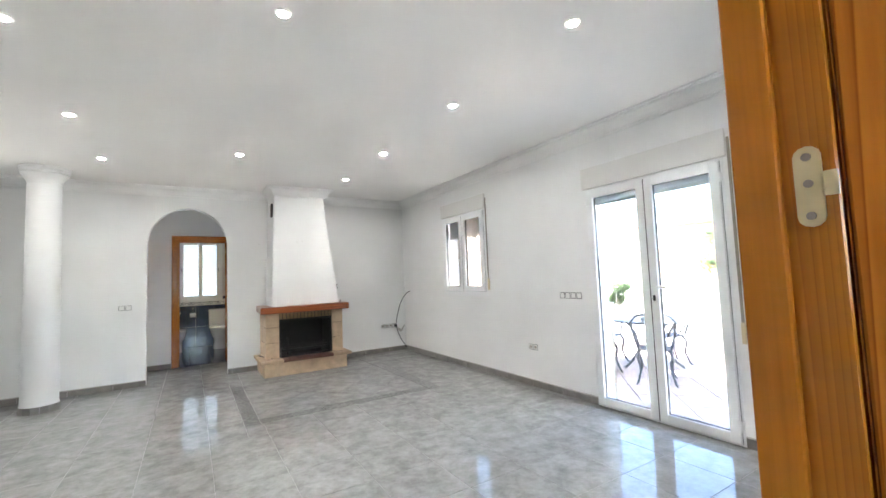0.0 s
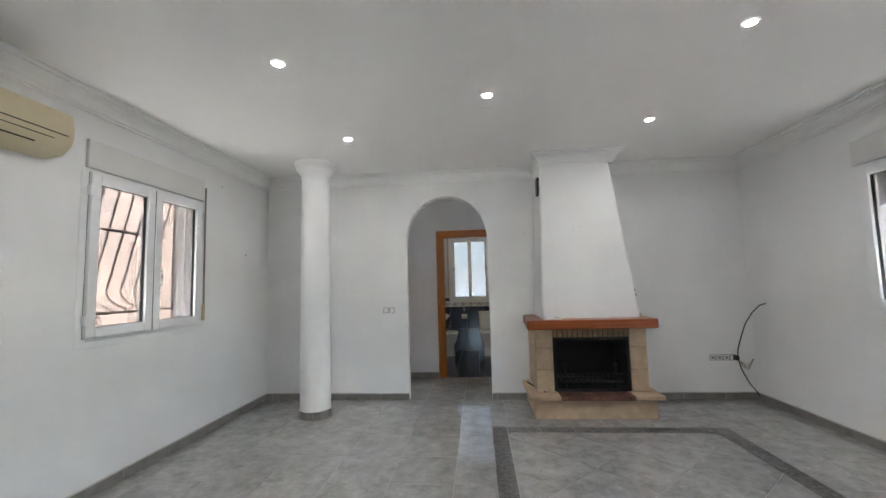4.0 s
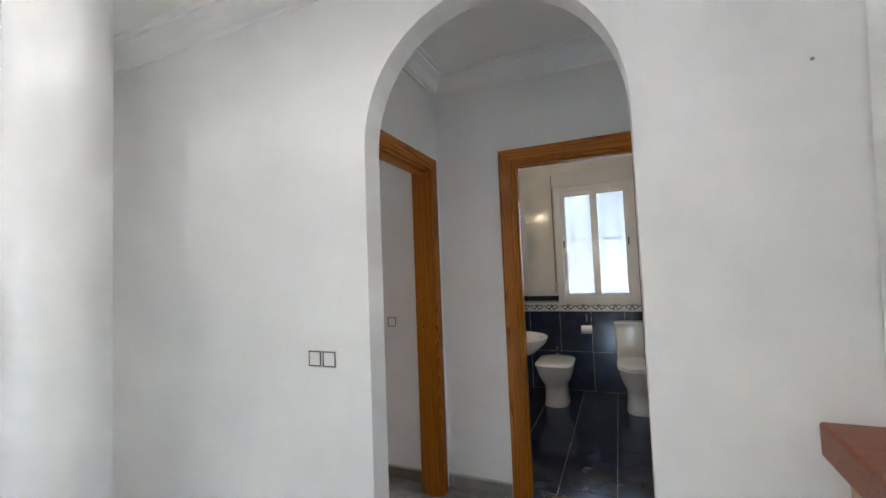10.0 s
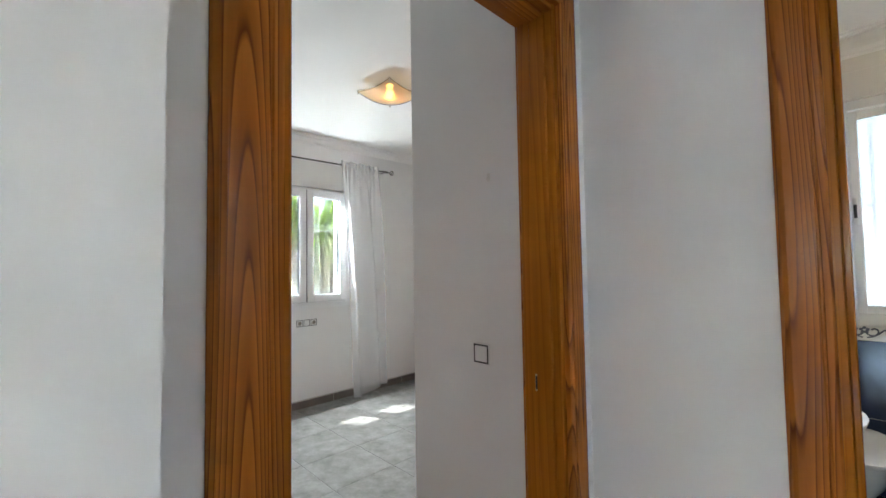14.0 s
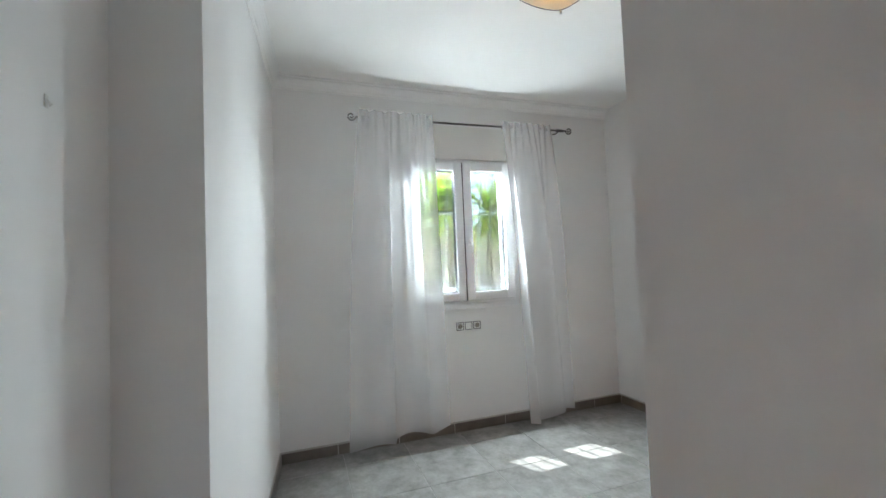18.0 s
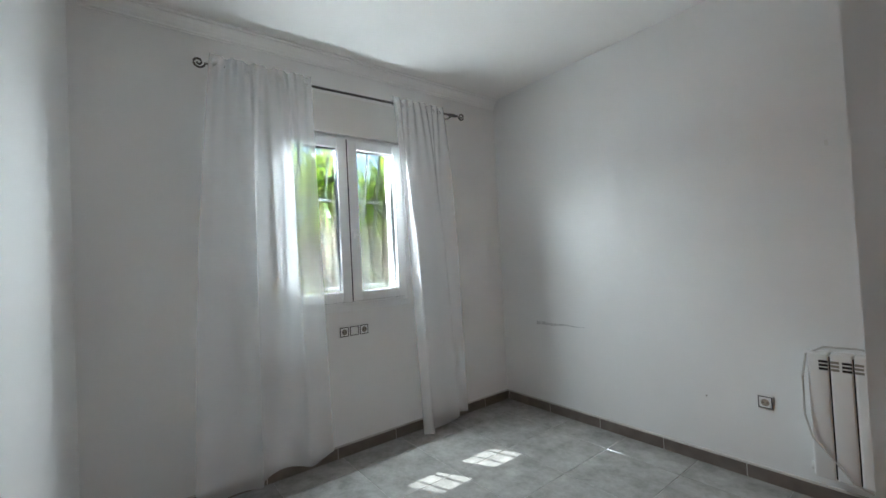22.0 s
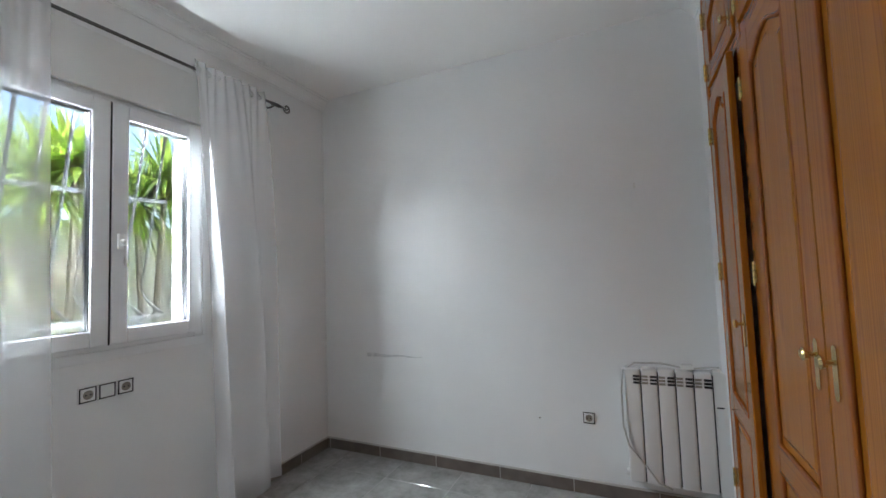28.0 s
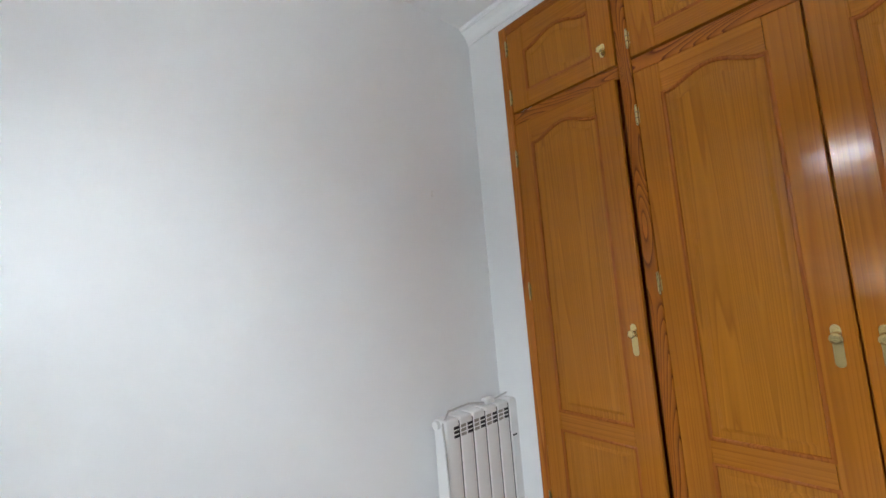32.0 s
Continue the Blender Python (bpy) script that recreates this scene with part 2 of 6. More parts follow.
M_ALU = material("white_lacquered_aluminium", (0.83, 0.84, 0.84), 0.32, vary=0.02, scale=3, fine=200, bump=0)
M_PLASTIC = material("white_plastic", (0.82, 0.82, 0.80), 0.35, vary=0.03, scale=8, fine=200, bump=0)
M_IVORY = material("aged_cream_plastic", (0.64, 0.55, 0.36), 0.4, vary=0.06, scale=4, fine=200, bump=0.005)
M_SHUTBOX = material("shutter_box_paint", (0.74, 0.73, 0.70), 0.5, vary=0.03, scale=2, bump=0.005)
M_BLACK = material("black_rubber", (0.015, 0.015, 0.016), 0.6, vary=0.2, bump=0.01)
M_SOOT = material("soot_black_iron", (0.012, 0.011, 0.011), 0.75, vary=0.5, scale=9, bump=0.05)
M_IRON = material("painted_grille_iron", (0.21, 0.175, 0.155), 0.55, vary=0.2, scale=20, bump=0.03)
M_IRON_GREY = material("grey_grille_iron", (0.04, 0.042, 0.046), 0.5, vary=0.15, scale=20, bump=0.02)
# these pane tints are put in to dim the bright view outside
M_GLASS = glass_material("window_glass", color=(0.45, 0.465, 0.475))
M_GLASS_BED_DIM = glass_material("bedroom_dimming_glass", color=(0.220, 0.226, 0.230))
M_GLASS_EAST = glass_material("side_window_glass", color=(0.42, 0.405, 0.39))
M_GLASS_DIM = glass_material("dimming_window_glass", color=(0.225, 0.214, 0.209))
M_FROST = glass_material("frosted_glass", color=(0.30, 0.31, 0.32), frosted=0.66, rough=0.2)
M_STONE = material("beige_limestone", (0.56, 0.405, 0.265), 0.7, vary=0.2, scale=9, fine=70, bump=0.06, random_tint=0.07)
M_BRICK = material("fire_brick", (0.17, 0.075, 0.05), 0.8, vary=0.4, scale=20, fine=90, bump=0.08, random_tint=0.2)
M_BRICK_TOP = material("tan_fire_brick", (0.33, 0.23, 0.13), 0.8, vary=0.3, scale=20, fine=90, bump=0.06, random_tint=0.12)
M_MORTAR = material("dark_mortar", (0.05, 0.045, 0.04), 0.9, vary=0.2, bump=0.05)
M_LED = glow("led_lamp", (0.97, 0.975, 1.0), 30)
M_CHROME = material("chrome", (0.75, 0.75, 0.76), 0.12, metal=1.0, vary=0.02, bump=0)
M_BRASS = material("polished_brass", (0.72, 0.56, 0.24), 0.24, metal=1.0, vary=0.1, scale=30, bump=0.005)
M_HINGE = material("brassed_steel", (0.52, 0.43, 0.25), 0.42, metal=0.5, vary=0.12, scale=30, bump=0.01)
M_STRAP = material("shutter_strap", (0.30, 0.27, 0.23), 0.8, vary=0.15, scale=60, bump=0.03)
M_SLAT = material("shutter_slat", (0.80, 0.81, 0.80), 0.5, vary=0.05, bump=0)


# ---- building helpers ----
def part(name, bm, mat, parent=None, label=""):
    """Links a bmesh as one mesh object under a thing or a part."""
    me = bpy.data.meshes.new(name)
    bmesh.ops.recalc_face_normals(bm, faces=bm.faces)
    bm.to_mesh(me)
    bm.free()
    me.materials.append(mat)
    ob = new(name, me)
    ob.parent = parent
    if label:
        ob["label"] = label
    return ob


def thing(name, label, category, m=None, group="", kind=""):
    ob = new(name)
    ob.empty_display_size = 0.1
    if m is not None:
        ob.matrix_world = m
    return tagged(ob, label, category, group, kind)


def box(bm, x0, x1, y0, y1, z0, z1, bevel=0.0, seg=1):
    r = bmesh.ops.create_cube(bm, size=1)
    vs = r["verts"]
    for v in vs:
        v.co = Vector((x0 + (v.co.x + 0.5) * (x1 - x0), y0 + (v.co.y + 0.5) * (y1 - y0), z0 + (v.co.z + 0.5) * (z1 - z0)))
    if bevel:
        es = list({e for v in vs for e in v.link_edges})
        bmesh.ops.bevel(bm, geom=es, offset=bevel, segments=seg, affect="EDGES", profile=0.5)
    return bm


def boxed(*a, **k):
    return box(bmesh.new(), *a, **k)


def cyl(bm, a, b, r0, r1=None, n=16):
    """A round bar from a to b."""
    a, b = Vector(a), Vector(b)
    d = b - a
    m = Matrix.Translation((a + b) / 2) @ d.to_track_quat("Z", "Y").to_matrix().to_4x4()
    bmesh.ops.create_cone(bm, cap_ends=True, segments=n, radius1=r0, radius2=r0 if r1 is None else r1, depth=d.length, matrix=m)
    return bm


def lathe(bm, profile, n=24, m=Matrix.Identity(4)):
    """A turned body from (radius, height) pairs."""
    rings = []
    for r, z in profile:
        rings.append([bm.verts.new(m @ Vector((r * math.cos(2 * math.pi * i / n), r * math.sin(2 * math.pi * i / n), z))) for i in range(n)])
    for a, b in zip(rings, rings[1:]):
        for i in range(n):
            bm.faces.new((a[i], a[(i + 1) % n], b[(i + 1) % n], b[i]))
    if profile[0][0] > 1e-4:
        bm.faces.new(rings[0][::-1])
    if profile[-1][0] > 1e-4:
        bm.faces.new(rings[-1])
    return bm


def tube(bm, pts, r, n=8, closed=False):
    """A bar of round section along a line of points."""
    pts = [Vector(p) for p in pts]
    rings = []
    up = Vector((0, 0, 1))
    for i, p in enumerate(pts):
        t = (pts[min(i + 1, len(pts) - 1)] - pts[max(i - 1, 0)]).normalized()
        side = t.cross(up)
        if side.length < 1e-3:
            side = t.cross(Vector((1, 0, 0)))
        side.normalize()
        up2 = side.cross(t)
        rr = r(i / (len(pts) - 1)) if callable(r) else r
        rings.append([bm.verts.new(p + rr * (math.cos(2 * math.pi * k / n) * side + math.sin(2 * math.pi * k / n) * up2)) for k in range(n)])
    for a, b in zip(rings, rings[1:]):
        for k in range(n):
            bm.faces.new((a[k], a[(k + 1) % n], b[(k + 1) % n], b[k]))
    bm.faces.new(rings[0][::-1])
    bm.faces.new(rings[-1])
    return bm


def prism(bm, outline, axis, a, b):
    """Pushes a flat outline of (u, v) pairs along an axis from a to b."""
    def at(u, v, w):
        return {0: (w, u, v), 1: (u, w, v), 2: (u, v, w)}[axis]
    lo = [bm.verts.new(at(u, v, a)) for u, v in outline]
    hi = [bm.verts.new(at(u, v, b)) for u, v in outline]
    n = len(outline)
    for i in range(n):
        bm.faces.new((lo[i], lo[(i + 1) % n], hi[(i + 1) % n], hi[i]))
    bm.faces.new(lo[::-1])
    bm.faces.new(hi)
    return bm


def smooth(ob, angle=40):
    for f in ob.data.polygons:
        f.use_smooth = True
    ob.data.set_sharp_from_angle(angle=radians(angle))
    return ob


def spiral(cx, cz, r0, r1, a0, a1, y=0.0, n=22):
    return [(cx + (r0 + (r1 - r0) * i / n) * math.cos(radians(a0 + (a1 - a0) * i / n)), y,
             cz + (r0 + (r1 - r0) * i / n) * math.sin(radians(a0 + (a1 - a0) * i / n))) for i in range(n + 1)]


def wall(name, label, axis, face, back, s0, s1, z0, z1, openings=(), mat=None):
    """A wall with thickness whose openings go right through. axis 0: it runs along x; 1: along y."""
    bm = bmesh.new()
    ss = sorted({s0, s1, *[o[0] for o in openings], *[o[1] for o in openings]})
    zs = sorted({z0, z1, *[o[2] for o in openings], *[o[3] for o in openings]})
    lo, hi = min(face, back), max(face, back)
    cells = {(i, j) for i in range(len(ss) - 1) for j in range(len(zs) - 1)
             if not any(o[0] < (ss[i] + ss[i + 1]) / 2 < o[1] and o[2] < (zs[j] + zs[j + 1]) / 2 < o[3] for o in openings)}
    corner = {}

    def at(i, j, k):
        if (i, j, k) not in corner:
            w = (lo, hi)[k]
            corner[i, j, k] = bm.verts.new((ss[i], w, zs[j]) if axis == 0 else (w, ss[i], zs[j]))
        return corner[i, j, k]

    for i, j in sorted(cells):
        for k in (0, 1):
            bm.faces.new((at(i, j, k), at(i + 1, j, k), at(i + 1, j + 1, k), at(i, j + 1, k)))
        for di, dj, p, q in ((-1, 0, (0, 0), (0, 1)), (1, 0, (1, 0), (1, 1)), (0, -1, (0, 0), (1, 0)), (0, 1, (0, 1), (1, 1))):
            if (i + di, j + dj) not in cells:
                bm.faces.new((at(i + p[0], j + p[1], 0), at(i + q[0], j + q[1], 0), at(i + q[0], j + q[1], 1), at(i + p[0], j + p[1], 1)))
    return tagged(part(name, bm, mat or M_WALL), label, "wall", kind="structure")


# ---- the plan ----
H = 2.66
LX0, LX1, LY0, LY1 = -1.82, 3.72, 0.79, 7.29      # living room
HX0, HX1, HY0, HY1 = -0.27, 1.75, 7.396, 8.42      # hall
BX0, BX1, BY0, BY1 = -3.53, -1.00, 7.72, 10.60    # bedroom
TX0, TX1, TY0, TY1 = -0.30, 1.85, 8.53, 10.74     # bathroom

wall("wall_west", "white painted plaster wall with a grilled window", 1, LX0, LX0 - 0.25, LY0 - 0.15, LY1 + 0.11, -0.1, H + 0.2,
     [(4.925, 6.06, 1.005, 2.15)])
wall("wall_east", "white painted plaster wall with terrace doors", 1, LX1, LX1 + 0.25, LY0 - 0.15, LY1 + 0.13, -0.1, H + 0.2,
     [(1.97, 3.19, 0.0, 2.06), (4.83, 5.86, 1.035, 2.15)])
wall("wall_south", "white painted plaster wall with an open doorway", 0, LY0, LY0 - 0.09, LX0, LX1, -0.1, H + 0.2, [(0.13, 1.012, -0.1, 2.06)])

# far wall of the living room, with the round arch
AX0, AX1, ASP = -0.090, 0.866, 1.86
arch_mid, arch_r = (AX0 + AX1) / 2, (AX1 - AX0) / 2
bm = bmesh.new()
outline = [(LX0, -0.1), (AX0, -0.1), (AX0, ASP)]
outline += [(arch_mid - arch_r * math.cos(math.pi * i / 28), ASP + arch_r * 1.07 * math.sin(math.pi * i / 28)) for i in range(1, 28)]
outline += [(AX1, ASP), (AX1, -0.1), (LX1, -0.1), (LX1, H + 0.2), (LX0, H + 0.2)]
prism(bm, outline, 1, LY1, HY0)
tagged(part("wall_north", bm, M_WALL), "white painted plaster wall with a round-headed arch", "wall", kind="structure")

wall("wall_hall_bedroom", "pale painted wall with the bedroom doorway", 1, HX0, HX0 - 0.11, HY0, HY1, -0.1, H + 0.2, [(7.548, 8.29, -0.1, 2.02)])
wall("wall_hall_bathroom", "pale painted wall with the bathroom doorway", 0, HY1, HY1 + 0.11, -0.38, HX1 + 0.1, -0.1, H + 0.2, [(0.222, 0.960, -0.1, 2.028)])
# the hall's unseen end; its opening is added to let light in
wall("wall_hall_east", "unseen white hall end wall, opened to let light in", 1, HX1, HX1 + 0.1, HY0, HY1, -0.1, H + 0.2, [(7.62, 8.22, 0.95, 2.1)])

# bedroom
wall("wall_bedroom_entry", "white wall beside the bedroom door", 0, 7.43, 7.397, -1.84, -0.38, -0.1, H + 0.2)
bm = bmesh.new()
prism(bm, [(-1.84, 7.40), (-1.84, 7.66), (BX0, 7.75), (BX0 - 0.25, 7.75), (BX0 - 0.25, 7.40)], 2, -0.1, H + 0.2)
tagged(part("wall_bedroom_south", bm, M_WALL), "white painted bedroom wall ending in a pier", "wall", kind="structure")
wall("wall_bedroom_west", "white painted bedroom wall with the curtained window", 1, BX0, BX0 - 0.25, 7.75, BY1 + 0.25, -0.1, H + 0.2,
     [(8.70, 9.595, 0.985, 2.13)])
wall("wall_bedroom_north", "white painted bedroom wall with scuff marks", 0, BY1, BY1 + 0.25, BX0, -0.40, -0.1, H + 0.2)
wall("wall_bedroom_closet_side", "white wall with a light switch beside the wardrobe", 0, 8.40, 8.50, -1.0, -0.38, -0.1, H + 0.2)
wall("wall_bedroom_closet_front", "white wall around the built-in wardrobe", 1, -1.0, -0.90, 8.50, BY1, -0.1, H + 0.2,
     [(8.79, 10.385, -0.1, 2.545)])
wall("wall_closet_back", "plain wall between wardrobe and bathroom", 1, TX0, -0.40, 8.53, BY1 + 0.25, -0.1, H + 0.2)

# bathroom
wall("wall_bathroom_north", "tiled bathroom wall with a sliding window", 0, TY1, TY1 + 0.25, TX0, TX1 + 0.1, -0.1, H + 0.2, [(0.175, 0.99, 0.96, 2.26)])
wall("wall_bathroom_east", "bathroom wall beside the tub", 1, TX1, TX1 + 0.1, 8.53, TY1, -0.1, H + 0.2)

# entrance room behind the start of the walk
wall("wall_entrance_west", "plain white entrance wall", 1, -0.6, -0.7, -2.2, LY0 - 0.09, -0.1, H + 0.2)
wall("wall_entrance_east", "plain white entrance wall", 1, 2.4, 2.5, -2.2, LY0 - 0.09, -0.1, H + 0.2)
# unseen opening, added to light the pine door jamb
wall("wall_entrance_south", "white entrance wall with an unseen hole added for light", 0, -2.2, -2.3, -0.7, 2.5, -0.1, H + 0.2, [(0.3, 0.85, 1.1, 1.9)])

# ceilings
for nm, a in (("ceiling_living", (LX0 - 0.25, LX1 + 0.25, LY0 - 0.09, HY0)), ("ceiling_hall", (-0.38, HX1 + 0.1, HY0, TY0)),
              ("ceiling_bedroom", (BX0 - 0.25, -0.385, HY0 + 0.01, BY1 + 0.25)), ("ceiling_bathroom", (-0.38, TX1 + 0.1, TY0, TY1 + 0.25)),
              ("ceiling_entrance", (-0.7, 2.5, -2.3, LY0 - 0.09))):
    tagged(part(nm, boxed(a[0], a[1], a[2], a[3], H, H + 0.15), M_CEIL), "smooth white painted ceiling", "ceiling", kind="structure")


def cornice(name, runs, k=1.0):
    """Plaster cornice: a stepped cove along the wall's top. runs: lists of (x, y) with the room to the left."""
    prof = [(0.0, 0.0), (0.012, 0.0), (0.012, 0.015), (0.022, 0.022), (0.03, 0.045), (0.05, 0.075), (0.078, 0.095), (0.085, 0.095), (0.085, 0.11),
            (0.105, 0.115), (0.105, 0.13), (0.0, 0.13)]
    bm = bmesh.new()
    for run in runs:
        pts = [Vector((x, y, 0)) for x, y in run]
        closed = (pts[0] - pts[-1]).length < 1e-6
        rings = []
        n = len(pts)
        for i, p in enumerate(pts):
            before = pts[i - 1] if i else (pts[-2] if closed else None)
            after = pts[i + 1] if i < n - 1 else (pts[1] if closed else None)
            ds = [(p - before).normalized()] if before is not None else []
            ds += [(after - p).normalized()] if after is not None else []
            ns = [Vector((-d.y, d.x, 0)) for d in ds]
            nn = sum(ns, Vector())
            nn = nn / nn.dot(ns[0]) if len(ns) > 1 else ns[0]
            rings.append([bm.verts.new(p + nn * u * k + Vector((0, 0, H - 0.13 * k + v * k))) for u, v in prof])
        for a, b in zip(rings, rings[1:]):
            for i in range(len(prof) - 1):
                bm.faces.new((a[i], a[i + 1], b[i + 1], b[i]))
        for r in (rings[0], rings[-1]):
            if not closed:
                bm.faces.new(r)
    return tagged(part(name, bm, M_CORNICE), "white moulded plaster cornice", "cornice", kind="structure")


cornice("trim_cornice_living", [[(1.43, LY1), (LX0, LY1), (LX0, LY0), (LX1, LY0), (LX1, LY1), (2.16, LY1), (2.16, 6.75), (1.43, 6.75), (1.43, LY1)]])
cornice("trim_cornice_hall", [[(HX0, HY0), (HX1, HY0), (HX1, HY1), (HX0, HY1), (HX0, HY0)]])
cornice("trim_cornice_bedroom", [[(-0.38, 8.40), (-1.0, 8.40), (-1.0, BY1 - 0.001)], [(BX0, BY1 - 0.001), (BX0, 7.75), (-1.84, 7.66), (-1.84, 7.43), (-0.38, 7.43), (-0.38, 8.40)]], k=0.62)
cornice("trim_cornice_bathroom", [[(TX0, TY0), (TX1, TY0), (TX1, TY1), (TX0, TY1), (TX0, TY0)]])


# ---- windows and doors ----
def casement(name, label, m, w, z0, z1, handle_side=1, box_h=0.2, open_glass=None, shutter=0.0, strap_side=1, kind="structure", box_over=0.03, pane=None):
    """A two-leaf casement: local x along the wall, y to the outside, the inner wall face at y = 0."""
    t = thing(name, label, "window", m, kind=kind)
    f = 0.045
    bm = bmesh.new()
    for a in ((-w / 2, -w / 2 + f, z0, z1), (w / 2 - f, w / 2, z0, z1), (-w / 2 + f, w / 2 - f, z1 - f, z1), (-w / 2 + f, w / 2 - f, z0, z0 + f)):
        box(bm, a[0], a[1], -0.004, 0.06, a[2], a[3], bevel=0.003)
    part("window_frame", bm, M_ALU, t)
    bm = bmesh.new()
    e = 0.032 if z0 > 0.3 else 0.0
    if e:
        box(bm, -w / 2 - e, w / 2 + e * 0.6, -0.007, -0.001, z0 - e - 0.012, z0 - 0.001, bevel=0.002)
        box(bm, -w / 2 - e, -w / 2 - 0.001, -0.007, -0.001, z0, z1, bevel=0.002)
        box(bm, w / 2 + 0.001, w / 2 + e * 0.6, -0.007, -0.001, z0, z1, bevel=0.002)
        part("cover_strip", bm, M_ALU, t, "flat white cover strip")
    else:
        bm.free()
    for s in (-1, 1):
        a, b = (0.004, w / 2 - 0.022) if s > 0 else (-w / 2 + 0.022, -0.004)
        c, d = z0 + 0.022, z1 - 0.022
        g = 0.068
        bm = bmesh.new()
        for q in ((a, a + g, c, d), (b - g, b, c, d), (a + g, b - g, d - g, d), (a + g, b - g, c, c + g)):
            box(bm, q[0], q[1], -0.03, 0.03, q[2], q[3], bevel=0.005, seg=2)
        sash = part("sash", bm, M_ALU, t)
        bm = bmesh.new()
        k = 0.004
        deep = (-0.014, 0.032) if pane is M_GLASS_BED_DIM else (-0.009, 0.012)
        for q in ((a + g, a + g + k, c + g, d - g), (b - g - k, b - g, c + g, d - g), (a + g + k, b - g - k, d - g - k, d - g), (a + g + k, b - g - k, c + g, c + g + k)):
            box(bm, q[0], q[1], deep[0], deep[1], q[2], q[3])
        part("gasket", bm, M_BLACK, sash, "black rubber glazing gasket")
        p = part("pane", boxed(a + g + k, b - g - k, 0.0, 0.006, c + g + k, d - g - k), pane or M_GLASS, sash, "glass pane tinted to dim the view outside")
        # shadow off, but for the bedroom pane, lets undimmed daylight in
        p.visible_shadow = pane is M_GLASS_BED_DIM
        for hz in (c + 0.12, d - 0.12):
            e = b + 0.006 if s > 0 else a - 0.006
            hb = bmesh.new()
            cyl(hb, (e, -0.028, hz - 0.035), (e, -0.028, hz + 0.035), 0.008, n=10)
            box(hb, e - 0.01, e + 0.01, -0.026, -0.004, hz - 0.03, hz + 0.03, bevel=0.002)
            part("hinge", hb, M_ALU, sash, "white knuckle hinge")
    hb = bmesh.new()
    hx, hz = 0.038 * handle_side, z0 + (z1 - z0) * 0.42 if z0 > 0.3 else 1.05
    box(hb, hx - 0.013, hx + 0.013, -0.045, -0.029, hz - 0.035, hz + 0.035, bevel=0.004, seg=2)
    tube(hb, [(hx, -0.04, hz), (hx, -0.065, hz), (hx, -0.07, hz - 0.02), (hx, -0.068, hz - 0.11)], 0.0095, n=10)
    if z0 < 0.3:
        hb.free()
        hb = boxed(hx - 0.015, hx + 0.015, -0.036, -0.029, 0.98, 1.16, bevel=0.005, seg=2)
        tube(hb, [(hx, -0.034, 1.12), (hx, -0.068, 1.12), (hx + 0.02, -0.075, 1.12), (hx + 0.125, -0.073, 1.118)], 0.0095, n=10)
    hd = smooth(part("handle", hb, M_PLASTIC, t, "white lever handle"))
    if z0 < 0.3:
        part("lock", boxed(hx - 0.010, hx + 0.010, -0.044, -0.0365, 1.005, 1.052, bevel=0.006, seg=2), M_BLACK, hd, "dark oval lock cylinder")
    # black strips put the shade of the sash gaps into colour
    part("meeting_gap_strip", boxed(-0.0035, 0.0035, -0.027, 0.02, z0 + 0.025, z1 - 0.025), M_BLACK, t, "black strip in place of the shaded gap between sashes")
    bm = bmesh.new()
    for a in ((-w / 2 + 0.0195, -w / 2 + 0.0215, z0 + 0.02, z1 - 0.02), (w / 2 - 0.0215, w / 2 - 0.0195, z0 + 0.02, z1 - 0.02), (-w / 2 + 0.022, w / 2 - 0.022, z1 - 0.0215, z1 - 0.0195),
              (-w / 2 + 0.022, w / 2 - 0.022, z0 + 0.0195, z0 + 0.0215)):
        box(bm, a[0], a[1], -0.0065, -0.0045, a[2], a[3])
    part("sash_gap_line", bm, M_BLACK, t, "thin black line in place of the shaded sash gap")
    part("shutter_box", boxed(-w / 2 - box_over, w / 2 + box_over, -0.028, -0.002, z1 + 0.004, z1 + box_h, bevel=0.006, seg=2), M_SHUTBOX, t, "painted roller shutter box")
    if shutter:
        bm = bmesh.new()
        nz = int(shutter / 0.042)
        for i in range(nz):
            zz = z1 - 0.03 - 0.042 * i
            box(bm, -w / 2 + 0.03, w / 2 - 0.03, 0.085, 0.097, zz - 0.040, zz, bevel=0.004)
        part("shutter_slats", bm, M_SLAT, t, "partly lowered grey roller shutter")
    sx = strap_side * (w / 2 + 0.045)
    part("strap", boxed(sx - 0.009, sx + 0.009, -0.016, -0.010, z0 + 0.18 if z0 > 0.3 else 0.86, z1 + 0.14), M_STRAP, t, "brown shutter strap")
    zb = z0 + 0.10 if z0 > 0.3 else 0.78
    bm = boxed(sx - 0.013, sx + 0.013, -0.022, -0.001, zb - 0.06, zb + 0.09, bevel=0.004, seg=2)
    part("strap_winder", bm, M_IVORY, t, "cream plastic strap winder")
    return t


